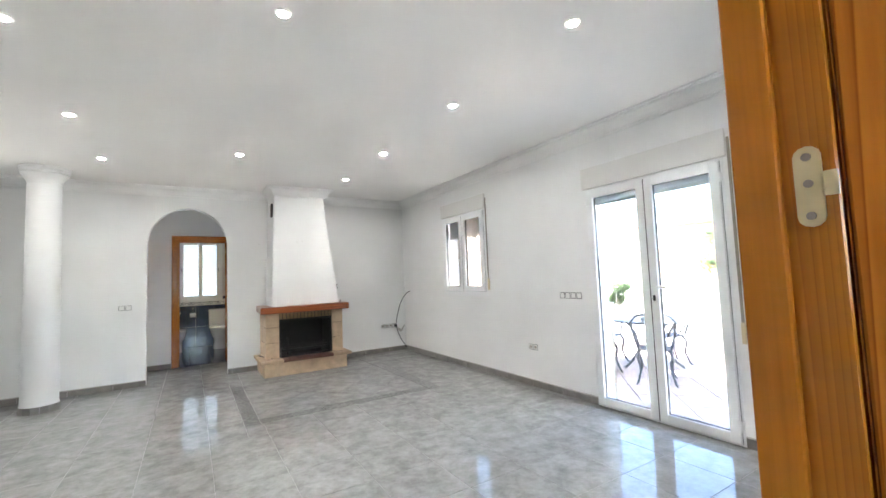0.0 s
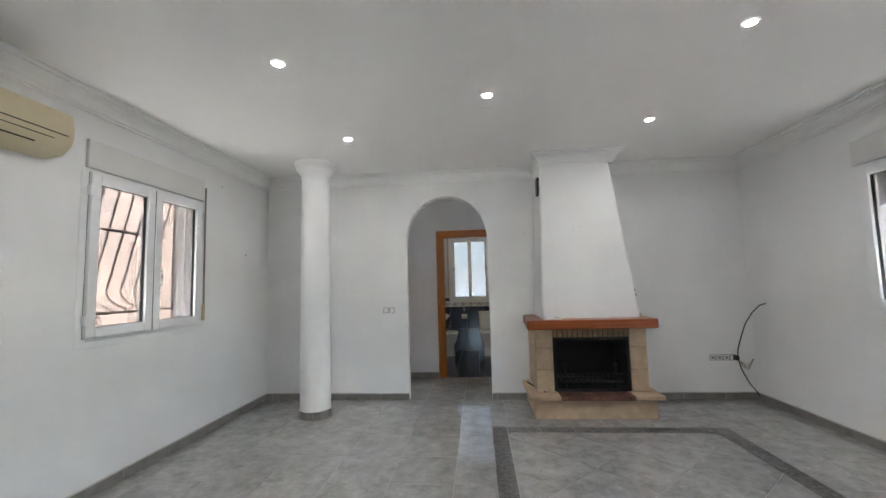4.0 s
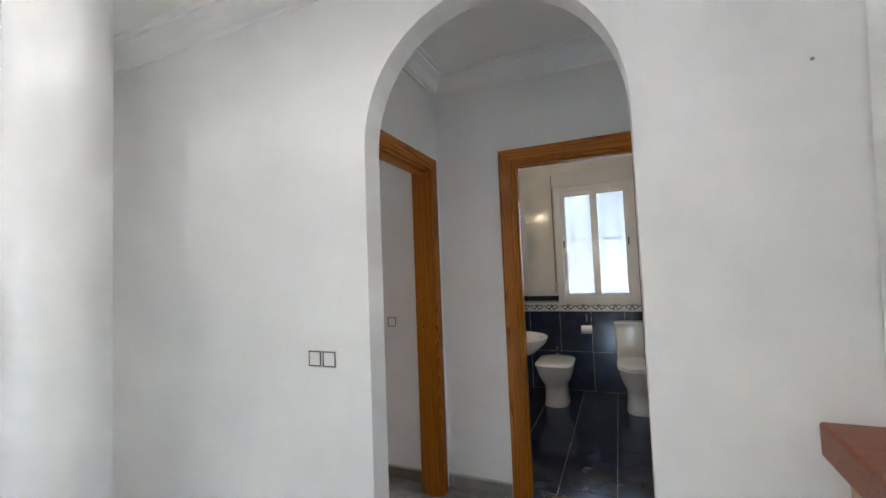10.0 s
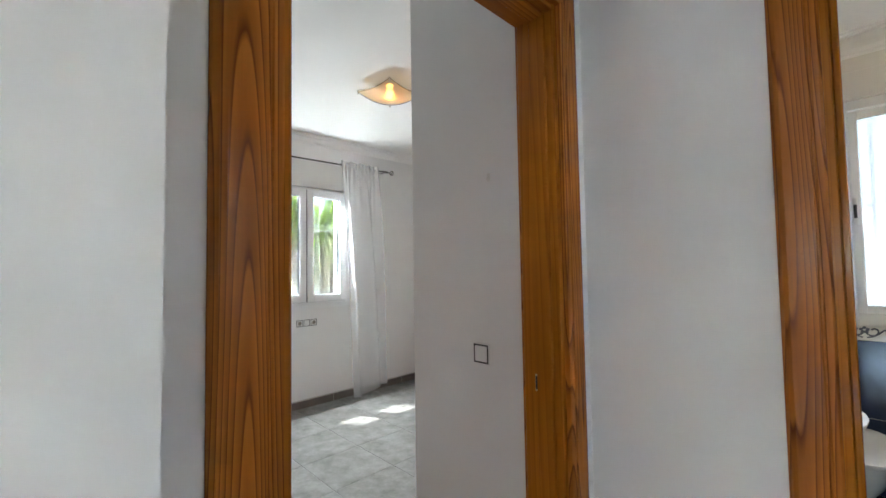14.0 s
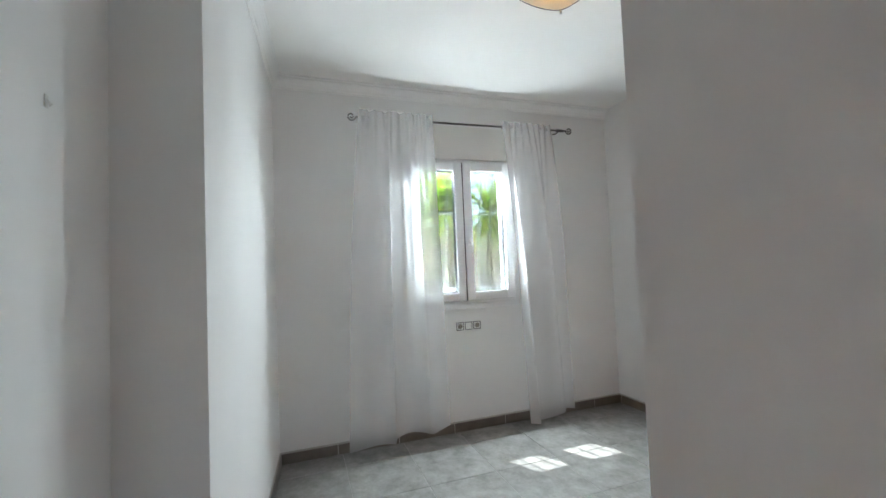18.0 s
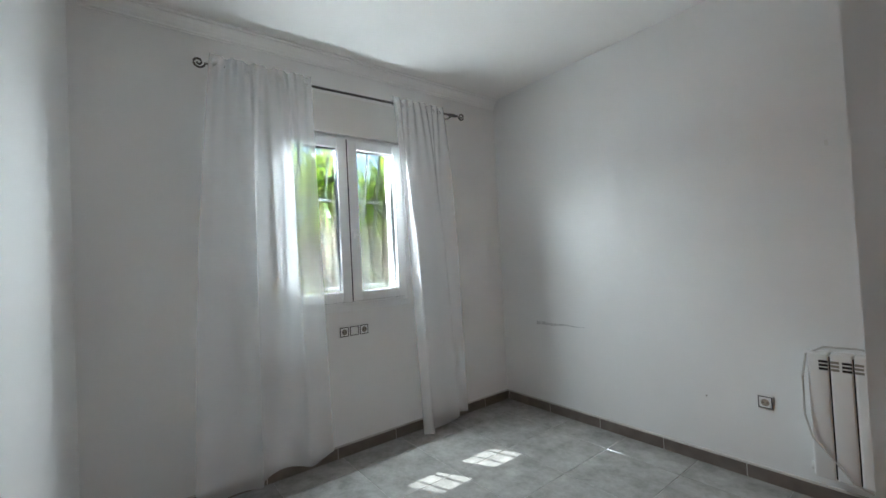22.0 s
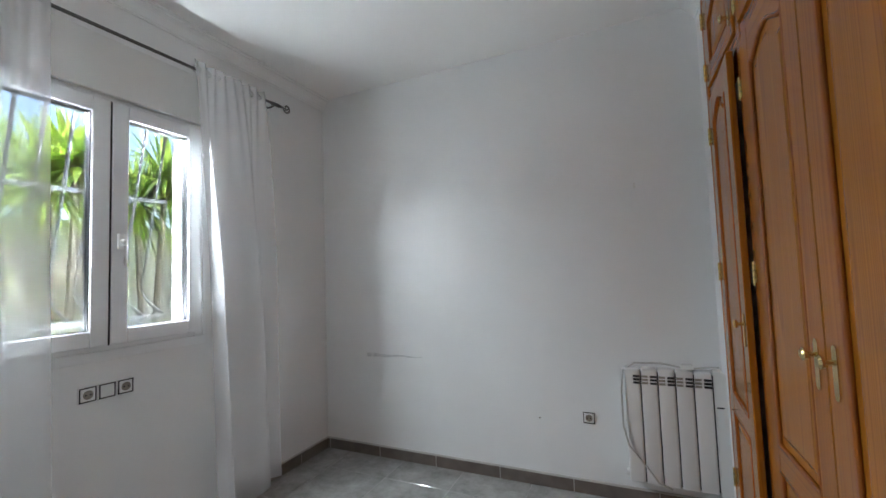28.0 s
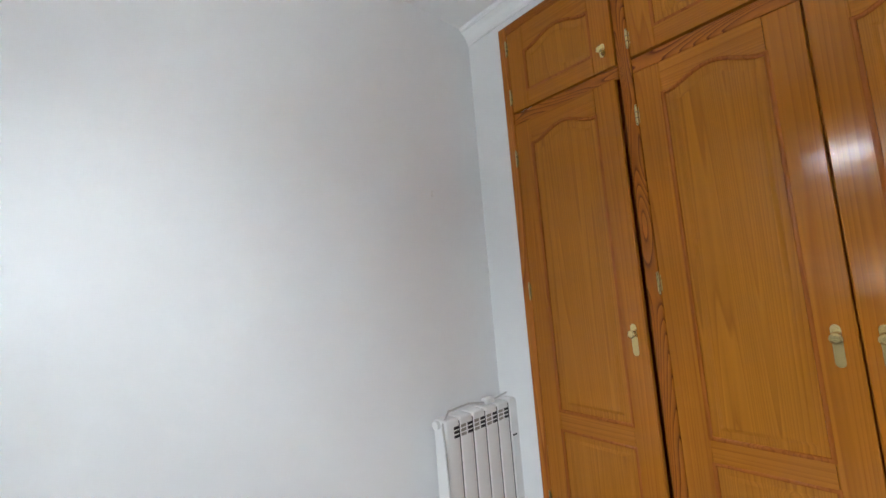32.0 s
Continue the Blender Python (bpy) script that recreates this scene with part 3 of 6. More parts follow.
def grille(name, label, m, w, z0, z1, iron=None, gap=0.14):
    """Wrought iron grille outside a window, with bellied bars and scrolls."""
    t = thing(name, label, "window grille", m, group="window grilles")
    iron = iron or M_IRON
    y = 0.28
    n = max(5, round(w / gap))
    top = z1 + 0.06

    def out(z):
        return 0.27 + 0.19 * min(1.0, (top - z) / (top - z0 - 0.5))

    for i in range(n + 1):
        x = -w / 2 + w * i / n
        pts = [(x, out(top), top), (x, out(z0 + 0.8), z0 + 0.8), (x, out(z0 + 0.5), z0 + 0.5)]
        for k in range(1, 9):
            a = k / 8
            pts.append((x, 0.46 + 0.07 * math.sin(min(1.0, a * 1.25) * math.pi / 2) - 0.25 * max(0.0, a - 0.35) ** 2 / 0.4225, z0 + 0.5 - 0.34 * a ** 0.8))
        bm = tube(bmesh.new(), pts, 0.0085, n=6)
        bar = smooth(part("bar", bm, iron, t))
        kb = bmesh.new()
        bmesh.ops.create_uvsphere(kb, u_segments=8, v_segments=6, radius=0.016, matrix=pose(x, 0.455, z0 + 0.5))
        part("knuckle", kb, iron, bar)
    for z, yy in ((top, out(top)), (z0 + 0.82, out(z0 + 0.82)), (z0 + 0.16, y), (z0 + 0.02, y)):
        part("rail", boxed(-w / 2 - 0.06, w / 2 + 0.06, yy - 0.006, yy + 0.006, z - 0.011, z + 0.011, bevel=0.002), iron, t)
    for s in (-1, 1):
        part("edge_post", boxed(s * (w / 2 + 0.05) - 0.006, s * (w / 2 + 0.05) + 0.006, y - 0.018, y + 0.018, z0 - 0.02, top, bevel=0.002), iron, t)
    for s in (-1, 1):
        for q in (-w * 0.2, w * 0.27):
            sp = spiral(q + s * 0.05, z0 + 0.085, 0.052, 0.012, 90 if s > 0 else 90, 90 - s * 470, y)
            smooth(part("scroll", tube(bmesh.new(), sp, 0.006, n=6), iron, t))
        for z in (z0 + 0.02, z1 + 0.06):
            part("anchor", boxed(s * (w / 2 + 0.04) - 0.01, s * (w / 2 + 0.04) + 0.01, 0.2, (y if z < 1.5 else 0.27), z - 0.01, z + 0.01), iron, t)
    return t


WEST = lambda y: pose(LX0, y, 0, 0, 0, 90)
casement("window_1", "white aluminium casement window, closed, with a shutter box above", WEST(5.4925), 1.135, 1.005, 2.15, strap_side=1, handle_side=1, box_over=0.01, pane=M_GLASS_DIM)
grille("window_grille", "brown wrought iron grille outside the living room window", WEST(5.4925), 1.1, 1.005, 2.15)
EAST = lambda y: pose(LX1, y, 0, 0, 0, -90)
casement("window_2", "white aluminium casement window with its shutter partly lowered", EAST(5.345), 1.03, 1.035, 2.15, shutter=0.30, strap_side=1, handle_side=-1, box_over=0.03, pane=M_GLASS_EAST)
grille("window_grille", "brown wrought iron grille outside the side window", EAST(5.345), 1.0, 1.035, 2.15)
BEDW = pose(BX0, 9.148, 0, 0, 0, 90)
casement("window_3", "white aluminium bedroom casement window behind sheer curtains", BEDW, 0.895, 0.985, 2.13, strap_side=-1, handle_side=1, box_h=0.27, box_over=0.0, pane=M_GLASS_BED_DIM)
grille("window_grille", "grey wrought iron grille outside the bedroom window", BEDW, 0.86, 0.93, 2.13, iron=M_IRON_GREY, gap=0.107)
# unseen window, added to fill the light opening of the hall
casement("window_added", "small white aluminium window added unseen to light the hall", pose(HX1, 7.92, 0, 0, 0, -90), 0.60, 0.95, 2.1, box_over=0.0)
casement("door_1", "white aluminium glazed terrace double door, closed", EAST(2.58), 1.22, 0.0, 2.06, strap_side=1, handle_side=1, box_h=0.21, shutter=0.13)


CASING = [(0.0, 0.0), (0.0, 0.013), (0.004, 0.016), (0.014, 0.017), (0.016, 0.0145), (0.019, 0.0145), (0.021, 0.017), (0.066, 0.018), (0.074, 0.016), (0.080, 0.010), (0.082, 0.006), (0.082, 0.0)]


def door_frame(name, label, m, w, h, depth, grain, sides=(0, 1), stop=None, wide=1.0):
    """Pine lining and moulded casings: local x along the wall, y from the near face (0) to the far face (depth)."""
    t = thing(name, label, "door frame", m, kind="structure")
    up, across = M_FRAME, grain
    j = 0.022
    part("jamb", boxed(-w / 2 - 0.001, -w / 2 + j, -0.002, depth + 0.002, 0.0, h, bevel=0.002), M_STILE, t)
    part("jamb", boxed(w / 2 - j, w / 2 + 0.001, -0.002, depth + 0.002, 0.0, h, bevel=0.002), M_STILE, t)
    part("head", boxed(-w / 2 + j, w / 2 - j, -0.002, depth + 0.002, h - j, h + 0.001, bevel=0.002), across, t)
    if stop:
        a, b = stop
        part("stop", boxed(-w / 2 + j, -w / 2 + j + 0.012, a, b, 0.0, h - j, bevel=0.002), M_STILE, t)
        part("stop", boxed(w / 2 - j - 0.012, w / 2 - j, a, b, 0.0, h - j, bevel=0.002), M_STILE, t)
        part("stop", boxed(-w / 2 + j + 0.012, w / 2 - j - 0.012, a, b, h - j - 0.012, h - j, bevel=0.002), across, t)
    for side in sides:
        sgn, y0 = (-1, -0.003) if side == 0 else (1, depth + 0.003)
        for which in ("left", "right", "top"):
            bm = bmesh.new()
            rings = []
            ends = {"left": lambda u: ((-w / 2 + 0.008 - u * wide, 0), (-w / 2 + 0.008 - u * wide, h - 0.008 + u)),
                    "right": lambda u: ((w / 2 - 0.008 + u, 0), (w / 2 - 0.008 + u, h - 0.008 + u)),
                    "top": lambda u: ((-w / 2 + 0.008 - u * wide, h - 0.008 + u), (w / 2 - 0.008 + u, h - 0.008 + u))}[which]
            for k in (0, 1):
                rings.append([bm.verts.new((ends(u)[k][0], y0 + sgn * v, ends(u)[k][1])) for u, v in CASING])
            n = len(CASING)
            for i in range(n):
                bm.faces.new((rings[0][i], rings[0][(i + 1) % n], rings[1][(i + 1) % n], rings[1][i]))
            for r in rings:
                bm.faces.new(r)
            part("casing", bm, across if which == "top" else up, t)
    return t


def hinge_plate(parent, m, flip=1, knuckle=True):
    """A flat flag hinge with rounded ends, three screws and a knuckle."""
    bm = bmesh.new()
    pts = [(0.012 * math.cos(radians(a)), 0.033 + 0.011 * math.sin(radians(a))) for a in range(0, 181, 30)]
    pts += [(0.012 * math.cos(radians(a)), -0.033 + 0.011 * math.sin(radians(a))) for a in range(180, 361, 30)]
    prism(bm, pts, 1, -0.0025, 0.0)
    x0, x1 = sorted((flip * 0.010, flip * 0.024))
    box(bm, x0, x1, -0.0025, 0.0, -0.012, 0.014)
    if knuckle:
        cyl(bm, (flip * 0.025, -0.002, -0.04), (flip * 0.025, -0.002, 0.04), 0.0045, n=10)
    bmesh.ops.transform(bm, matrix=m, verts=bm.verts)
    hp = part("hinge", bm, M_HINGE, parent, "brassed flag hinge")
    bm = bmesh.new()
    for z in (0.032, 0.003, -0.032):
        cyl(bm, (0, -0.0038, z), (0, -0.002, z), 0.0045, n=10)
    bmesh.ops.transform(bm, matrix=m, verts=bm.verts)
    part("screws", bm, M_IRON, hp)


def arch_curve(x0, x1, z, rise, n=14):
    """The lower line of a cathedral rail: a swept arch between two short level shoulders."""
    out = []
    for i in range(n + 1):
        a = i / n
        out.append((x0 + (x1 - x0) * a, z + rise * (0.5 - 0.5 * math.cos(2 * math.pi * min(1, max(0, (a - 0.06) / 0.88)))) ** 0.75))
    return out


def bead_loop(bm, loop, y, rad, n=8):
    """A closed rounded bead along a flat outline of (x, z) pairs, lying at depth y."""
    rings, m = [], len(loop)
    for i, (u, v) in enumerate(loop):
        before, after = Vector(loop[i - 1]), Vector(loop[(i + 1) % m])
        d0, d1 = (Vector((u, v)) - before).normalized(), (after - Vector((u, v))).normalized()
        n0, n1 = Vector((-d0.y, d0.x)), Vector((-d1.y, d1.x))
        nn = (n0 + n1).normalized()
        nn = nn / max(0.4, nn.dot(n0))
        rings.append([bm.verts.new((u + rad * math.cos(2 * math.pi * k / n) * nn.x, y - rad * math.sin(2 * math.pi * k / n), v + rad * math.cos(2 * math.pi * k / n) * nn.y)) for k in range(n)])
    for i in range(m):
        a, b = rings[i], rings[(i + 1) % m]
        for k in range(n):
            bm.faces.new((a[k], a[(k + 1) % n], b[(k + 1) % n], b[k]))
    return bm


def panel_leaf(parent, x0, x1, z0, z1, cells, y=0.0, thick=0.022, stile=0.075, name="door", label="", tone=None):
    """A framed pine leaf whose front lies at y, facing -y. cells: (za, zb, rise) of each panel."""
    a, b = x0 + stile, x1 - stile
    upright, across, bead = tone or (M_PINE_V, M_PINE_X, M_PINE_V)
    leaf = part(name, boxed(x0 + 0.002, x1 - 0.002, y + thick - 0.002, y + thick - 0.0005, z0 + 0.002, z1 - 0.002), upright, parent, label)
    part("stile", boxed(x0, a - 0.0006, y, y + thick, z0, z1, bevel=0.003), upright, leaf)
    part("stile", boxed(b + 0.0006, x1, y, y + thick, z0, z1, bevel=0.003), upright, leaf)
    edge = z0
    for za, zb, rise in cells:
        bm = boxed(a, b, y + 0.0005, y + thick, edge, za)
        if rise:
            top = arch_curve(a, b, zb, rise)
            nxt = zb + rise + 0.03
            part("arched_rail", prism(bmesh.new(), top + [(b, nxt), (a, nxt)], 1, y + 0.0005, y + thick), across, leaf)
            edge = nxt
        else:
            edge = zb
        part("rail", bm, across, leaf)
    part("rail", boxed(a, b, y + 0.0005, y + thick, edge + 0.0005, z1), across, leaf)
    for za, zb, rise in cells:
        top = arch_curve(a, b, zb, rise) if rise else [(a, zb), (b, zb)]
        loop = [(a, za)] + top + [(b, za)]
        bm = bmesh.new()
        prism(bm, [(a - 0.004, za - 0.004)] + [(u, v + 0.003) for u, v in top] + [(b + 0.004, za - 0.004)], 1, y + 0.009, y + 0.018)
        g = 0.03
        field = [(a + g, za + g)] + [(a + g + (u - a) * (b - a - 2 * g) / (b - a), v - g) for u, v in top] + [(b - g, za + g)]
        ins = [(a + g + 0.012, za + g + 0.012)] + [(a + g + 0.012 + (u - a) * (b - a - 2 * g - 0.024) / (b - a), v - g - 0.012) for u, v in top] + [(b - g - 0.012, za + g + 0.012)]
        lo = [bm.verts.new((u, y + 0.0088, v)) for u, v in field]
        hi = [bm.verts.new((u, y + 0.005, v)) for u, v in ins]
        for i in range(len(lo)):
            bm.faces.new((lo[i], lo[(i + 1) % len(lo)], hi[(i + 1) % len(lo)], hi[i]))
        bm.faces.new(hi)
        part("panel", bm, M_PANEL, leaf, "lighter raised pine panel")
        smooth(part("moulding", bead_loop(bmesh.new(), loop, y + 0.005, 0.0075), bead, leaf), 60)
    return leaf


# bathroom and bedroom door frames, hall side facing the arch
door_frame("door_frame_bathroom", "varnished pine door frame of the bathroom", pose(0.591, HY1, 0), 0.738, 2.028, 0.11, M_PINE_X, stop=(0.02, 0.065))
door_frame("door_frame_bedroom", "varnished pine door frame of the bedroom", pose(HX0, 7.919, 0, 0, 0, 90), 0.742, 2.02, 0.11, M_PINE_X, stop=(0.02, 0.065), wide=1.07)
door_frame("door_frame_entrance", "varnished pine door frame of the living room", pose(0.571, LY0, 0, 0, 0, 180), 0.882, 2.06, 0.09, M_PINE_X, sides=(), stop=(0.0, 0.045))
bm = boxed(-0.0005, 0.002, -0.011, 0.011, -0.022, 0.022)
strike = part("strike_plate", bm, M_HINGE, None)
strike.matrix_world = pose(-0.335, 8.268, 1.022)
strike.rotation_euler = (0, 0, radians(-90))
tagged(strike, "small steel strike plate on the pine jamb", "strike plate")
part("latch_hole", boxed(0.0018, 0.0026, -0.010, 0.010, -0.017, 0.017), M_BLACK, strike)


def lever(parent, x, z, y, sgn, mat):
    """A door lever on a long plate; y is the leaf's face, sgn the side it stands out to."""
    bm = bmesh.new()
    box(bm, x - 0.021, x + 0.021, min(y, y + sgn * 0.008), max(y, y + sgn * 0.008), z - 0.11, z + 0.11, bevel=0.003)
    plate = part("handle_plate", bm, mat, parent, "aged brass long plate")
    bm = bmesh.new()
    cyl(bm, (x, y + sgn * 0.006, z + 0.04), (x, y + sgn * 0.05, z + 0.04), 0.010, n=12)
    tube(bm, [(x, y + sgn * 0.046, z + 0.04), (x - 0.03, y + sgn * 0.05, z + 0.042), (x - 0.08, y + sgn * 0.05, z + 0.035), (x - 0.115, y + sgn * 0.047, z + 0.04)],
         lambda a: 0.009 + 0.003 * math.sin(a * 3), n=10)
    smooth(part("lever", bm, mat, plate))


def room_door(name, label, m, w, h, m_hinge_x=0.0):
    """A panelled pine leaf: local x from the hinge, thickness along y from 0 to 0.04."""
    t = thing(name, label, "door", m, kind="structure")
    bm = bmesh.new()
    box(bm, 0.0, w, 0.012, 0.028, 0.01, h)
    part("core", bm, M_PINE_V, t)
    for y, flip in ((0.0, False), (0.04, True)):
        holder = panel_leaf(t, 0.001, w - 0.001, 0.011, h - 0.001, [(0.16, 0.78, 0), (0.92, h - 0.28, 0.10)], y=0.0, thick=0.011, stile=0.11, name="face_frame")
        if flip:
            holder.matrix_basis = Matrix.Translation((0, 0.04, 0)) @ Matrix.Diagonal((1, -1, 1, 1))
    part("edge", boxed(-0.0015, 0.0, 0.001, 0.039, 0.011, h - 0.001), M_HEART_V, t, "dark-grained hinge edge")
    for sgn, y in ((-1, 0.0), (1, 0.04)):
        lever(t, w - 0.055, 1.0, y, sgn, M_BRASS)
    return t


d = room_door("door_2", "varnished pine bedroom door standing wide open", pose(-0.385, 7.605, 0, 0, 0, 187), 0.70, 2.0)
for z in (0.30, 1.418, 1.85):
    hinge_plate(d, pose(-0.0015, 0.022, z, 0, 0, -90), flip=-1)
d = room_door("door_3", "varnished pine living room door standing open", pose(0.992, 0.694, 0, 0, 0, -86), 0.82, 2.02)
for z in (0.30, 1.357):
    hinge_plate(d, d.matrix_world.inverted() @ pose(0.9885, 0.722, z, 0, 0, -90), flip=1, knuckle=False)
d = room_door("door_4", "varnished pine bathroom door standing open inward", pose(0.950, 8.545, 0, 0, 0, 80), 0.71, 2.0)
for z in (0.25, 0.72, 1.38, 1.86):
    hinge_plate(d, pose(-0.0015, 0.02, z, 0, 0, -90), flip=1)

# ---- living room ----
# column
CX, CY = -0.98, 6.72
col = thing("column", "white plastered round column with a flared capital", "column", pose(CX, CY, 0))
prof = [(0.163, 0.07), (0.157, 0.10), (0.153, 0.5), (0.150, 1.2), (0.147, 2.0), (0.145, 2.475), (0.149, 2.48), (0.150, 2.50), (0.156, 2.515), (0.172, 2.54),
        (0.192, 2.57), (0.204, 2.582), (0.204, 2.60), (0.214, 2.605), (0.214, 2.635), (0.221, 2.64), (0.221, H)]
smooth(part("shaft", lathe(bmesh.new(), prof, 40), M_WALL, col), 30)
part("base_core", lathe(bmesh.new(), [(0.155, 0.0), (0.155, 0.072)], 32), M_GROUT, col)
for i in range(14):
    a0, a1 = 2 * math.pi * (i + 0.03) / 14, 2 * math.pi * (i + 0.97) / 14
    o = [(0.155 * math.cos(a0), 0.155 * math.sin(a0)), (0.168 * math.cos(a0), 0.168 * math.sin(a0)), (0.168 * math.cos(a1), 0.168 * math.sin(a1)), (0.155 * math.cos(a1), 0.155 * math.sin(a1))]
    part("base_tile", prism(bmesh.new(), o, 2, 0.0, 0.075), M_SKIRT, col)

# fireplace
fp = thing("fireplace", "white plastered fireplace with limestone surround and wooden mantel", "fireplace", pose(0, 0, 0))
bm = bmesh.new()
lo = [(1.375, 7.289), (1.375, 6.70), (2.325, 6.70), (2.325, 7.289)]
hi = [(1.43, 7.289), (1.43, 6.75), (2.11, 6.75), (2.11, 7.289)]
va = [bm.verts.new((x, y, 0.95)) for x, y in lo]
vb = [bm.verts.new((x, y, H)) for x, y in hi]
for i in range(4):
    bm.faces.new((va[i], va[(i + 1) % 4], vb[(i + 1) % 4], vb[i]))
bm.faces.new(va[::-1])
bm.faces.new(vb)
bmesh.ops.bevel(bm, geom=[e for e in bm.edges if abs(e.verts[0].co.z - e.verts[1].co.z) > 1], offset=0.012, segments=3, affect="EDGES")
part("hood", bm, M_WALL, fp, "tapering white plastered chimney hood")
bm = prism(bmesh.new(), [(1.20, 6.49), (2.41, 6.49), (2.41, 7.288), (1.245, 7.288)], 2, 0.862, 0.95)
bmesh.ops.bevel(bm, geom=bm.edges[:], offset=0.010, segments=3, affect="EDGES", profile=0.5)
mant = part("mantel", bm, M_MANTEL, fp, "reddish varnished wooden mantel")
part("hearth_body", boxed(1.255, 2.40, 6.61, 7.288, 0.0, 0.185, bevel=0.006), M_STONE, fp, "beige limestone hearth front")
part("hearth_slab", boxed(1.205, 1.50, 6.55, 7.286, 0.186, 0.226, bevel=0.008, seg=2), M_STONE, fp)
part("hearth_slab", boxed(2.19, 2.455, 6.55, 7.286, 0.186, 0.226, bevel=0.008, seg=2), M_STONE, fp)
part("hearth_bed", boxed(1.502, 2.188, 6.565, 6.95, 0.186, 0.216), M_MORTAR, fp)
for i in range(22):
    x = 1.504 + i * 0.0311
    part("brick", boxed(x, x + 0.028, 6.552, 6.72, 0.188, 0.228, bevel=0.003), M_BRICK, fp)
for s, (a, b) in enumerate(((1.295, 1.468), (2.215, 2.375))):
    for k, (z0, z1) in enumerate(((0.229, 0.44), (0.444, 0.655), (0.659, 0.858))):
        part("stone_block", boxed(a, b, 6.715, 7.285, z0, z1, bevel=0.004), M_STONE, fp)
    part("stone_joint", boxed(a + 0.004, b - 0.004, 6.719, 7.28, 0.228, 0.86), M_MORTAR, fp)
part("lintel_bed", boxed(1.47, 2.213, 6.735, 7.28, 0.757, 0.86), M_MORTAR, fp)
for i in range(15):
    x = 1.474 + i * 0.0495
    part("lintel_brick", boxed(x, x + 0.040, 6.722, 6.80, 0.76, 0.86, bevel=0.004), M_BRICK_TOP, fp)
ins = bmesh.new()
for q in ((1.47, 1.50, 0.23, 0.757), (2.185, 2.213, 0.23, 0.757), (1.50, 2.185, 0.728, 0.757), (1.50, 2.185, 0.229, 0.25)):
    box(ins, q[0], q[1], 6.73, 6.77, q[2], q[3], bevel=0.003)
part("insert_frame", ins, M_SOOT, fp, "black cast iron insert frame")
for nm, q in (("firebox_back", (1.50, 2.185, 7.15, 7.2, 0.23, 0.757)), ("firebox_side", (1.49, 1.4995, 6.771, 7.2, 0.23, 0.757)), ("firebox_side", (2.1855, 2.195, 6.771, 7.2, 0.23, 0.757)),
              ("firebox_roof", (1.50, 2.185, 6.771, 7.149, 0.75, 0.756)), ("firebox_floor", (1.50, 2.185, 6.771, 7.149, 0.232, 0.24))):
    part(nm, boxed(*q), M_SOOT, fp, "soot-black iron plate")
gb = bmesh.new()
for k, z in enumerate((0.30, 0.335, 0.37)):
    box(gb, 1.53, 2.16, 6.79 + 0.004 * k, 6.80 + 0.004 * k, z, z + 0.02, bevel=0.003)
for i in range(12):
    x = 1.56 + i * 0.052
    box(gb, x, x + 0.012, 6.80, 7.10, 0.30, 0.315)
for x in (1.60, 2.09):
    cyl(gb, (x, 6.82, 0.24), (x, 6.82, 0.46), 0.011, n=8)
    bmesh.ops.create_uvsphere(gb, u_segments=8, v_segments=6, radius=0.018, matrix=pose(x, 6.82, 0.47))
part("fire_grate", gb, M_SOOT, fp, "black iron fire grate")
vent = part("air_vent", boxed(1.398, 1.425, 6.80, 6.905, 2.235, 2.425, bevel=0.004), M_SOOT, fp, "dark slotted hood vent")
for i in range(8):
    z = 2.247 + i * 0.0215
    part("vent_slat", boxed(1.392, 1.40, 6.808, 6.897, z, z + 0.012), M_IRON, vent)

# things left on the mantel and hearth
M_SCREEN = material("grey_display", (0.30, 0.33, 0.29), 0.2, vary=0.05, bump=0)
rc = thing("remote_control", "cream air conditioner remote control lying on the mantel", "remote control", pose(1.385, 6.565, 0.9505, 0, 0, 4))
part("body", boxed(-0.02, 0.155, -0.027, 0.027, 0.0, 0.019, bevel=0.006, seg=2), M_PLASTIC, rc)
part("screen", boxed(0.088, 0.14, -0.02, 0.02, 0.0185, 0.0205, bevel=0.001), M_SCREEN, rc, "grey display")
for k in range(4):
    for j in (-1, 1):
        part("button", boxed(-0.008 + 0.022 * k, 0.006 + 0.022 * k, 0.010 * j - 0.007, 0.010 * j + 0.007, 0.0185, 0.021, bevel=0.001), M_SLAT if k else M_STRAP, rc)
orn = thing("ornament", "small black wrought iron flower ornament on the mantel", "ornament", pose(2.33, 6.86, 0.951))
part("stem", tube(bmesh.new(), [(0.035, 0, 0.012), (0.012, 0.005, 0.06), (0.0, 0.01, 0.13), (-0.015, 0.0, 0.20), (-0.012, 0.0, 0.25)], 0.0035, n=6), M_BLACK, orn)
for k, (x, z) in enumerate(((-0.03, 0.20), (0.012, 0.215), (-0.022, 0.245), (0.005, 0.26), (-0.005, 0.185))):
    bm = bmesh.new()
    for q in range(4):
        bmesh.ops.create_icosphere(bm, subdivisions=1, radius=0.013, matrix=pose(x, 0, z, 0, 90 * q + 20 * k, 0) @ Matrix.Translation((0.010, 0, 0)) @ Matrix.Diagonal((1, 0.45, 0.6, 1)))
    part("flower", bm, M_BLACK, orn)
for sx in (-1, 1):
    part("foot_scroll", tube(bmesh.new(), spiral(0.035 + sx * 0.022, 0.017, 0.014, 0.004, 270, 270 + sx * 430, 0.0, 14), 0.003, n=5), M_BLACK, orn)
bm = tube(bmesh.new(), [(1.245, 7.1, 0.236), (1.29, 6.95, 0.234), (1.36, 6.76, 0.234), (1.37, 6.70, 0.234)], 0.008, n=8)
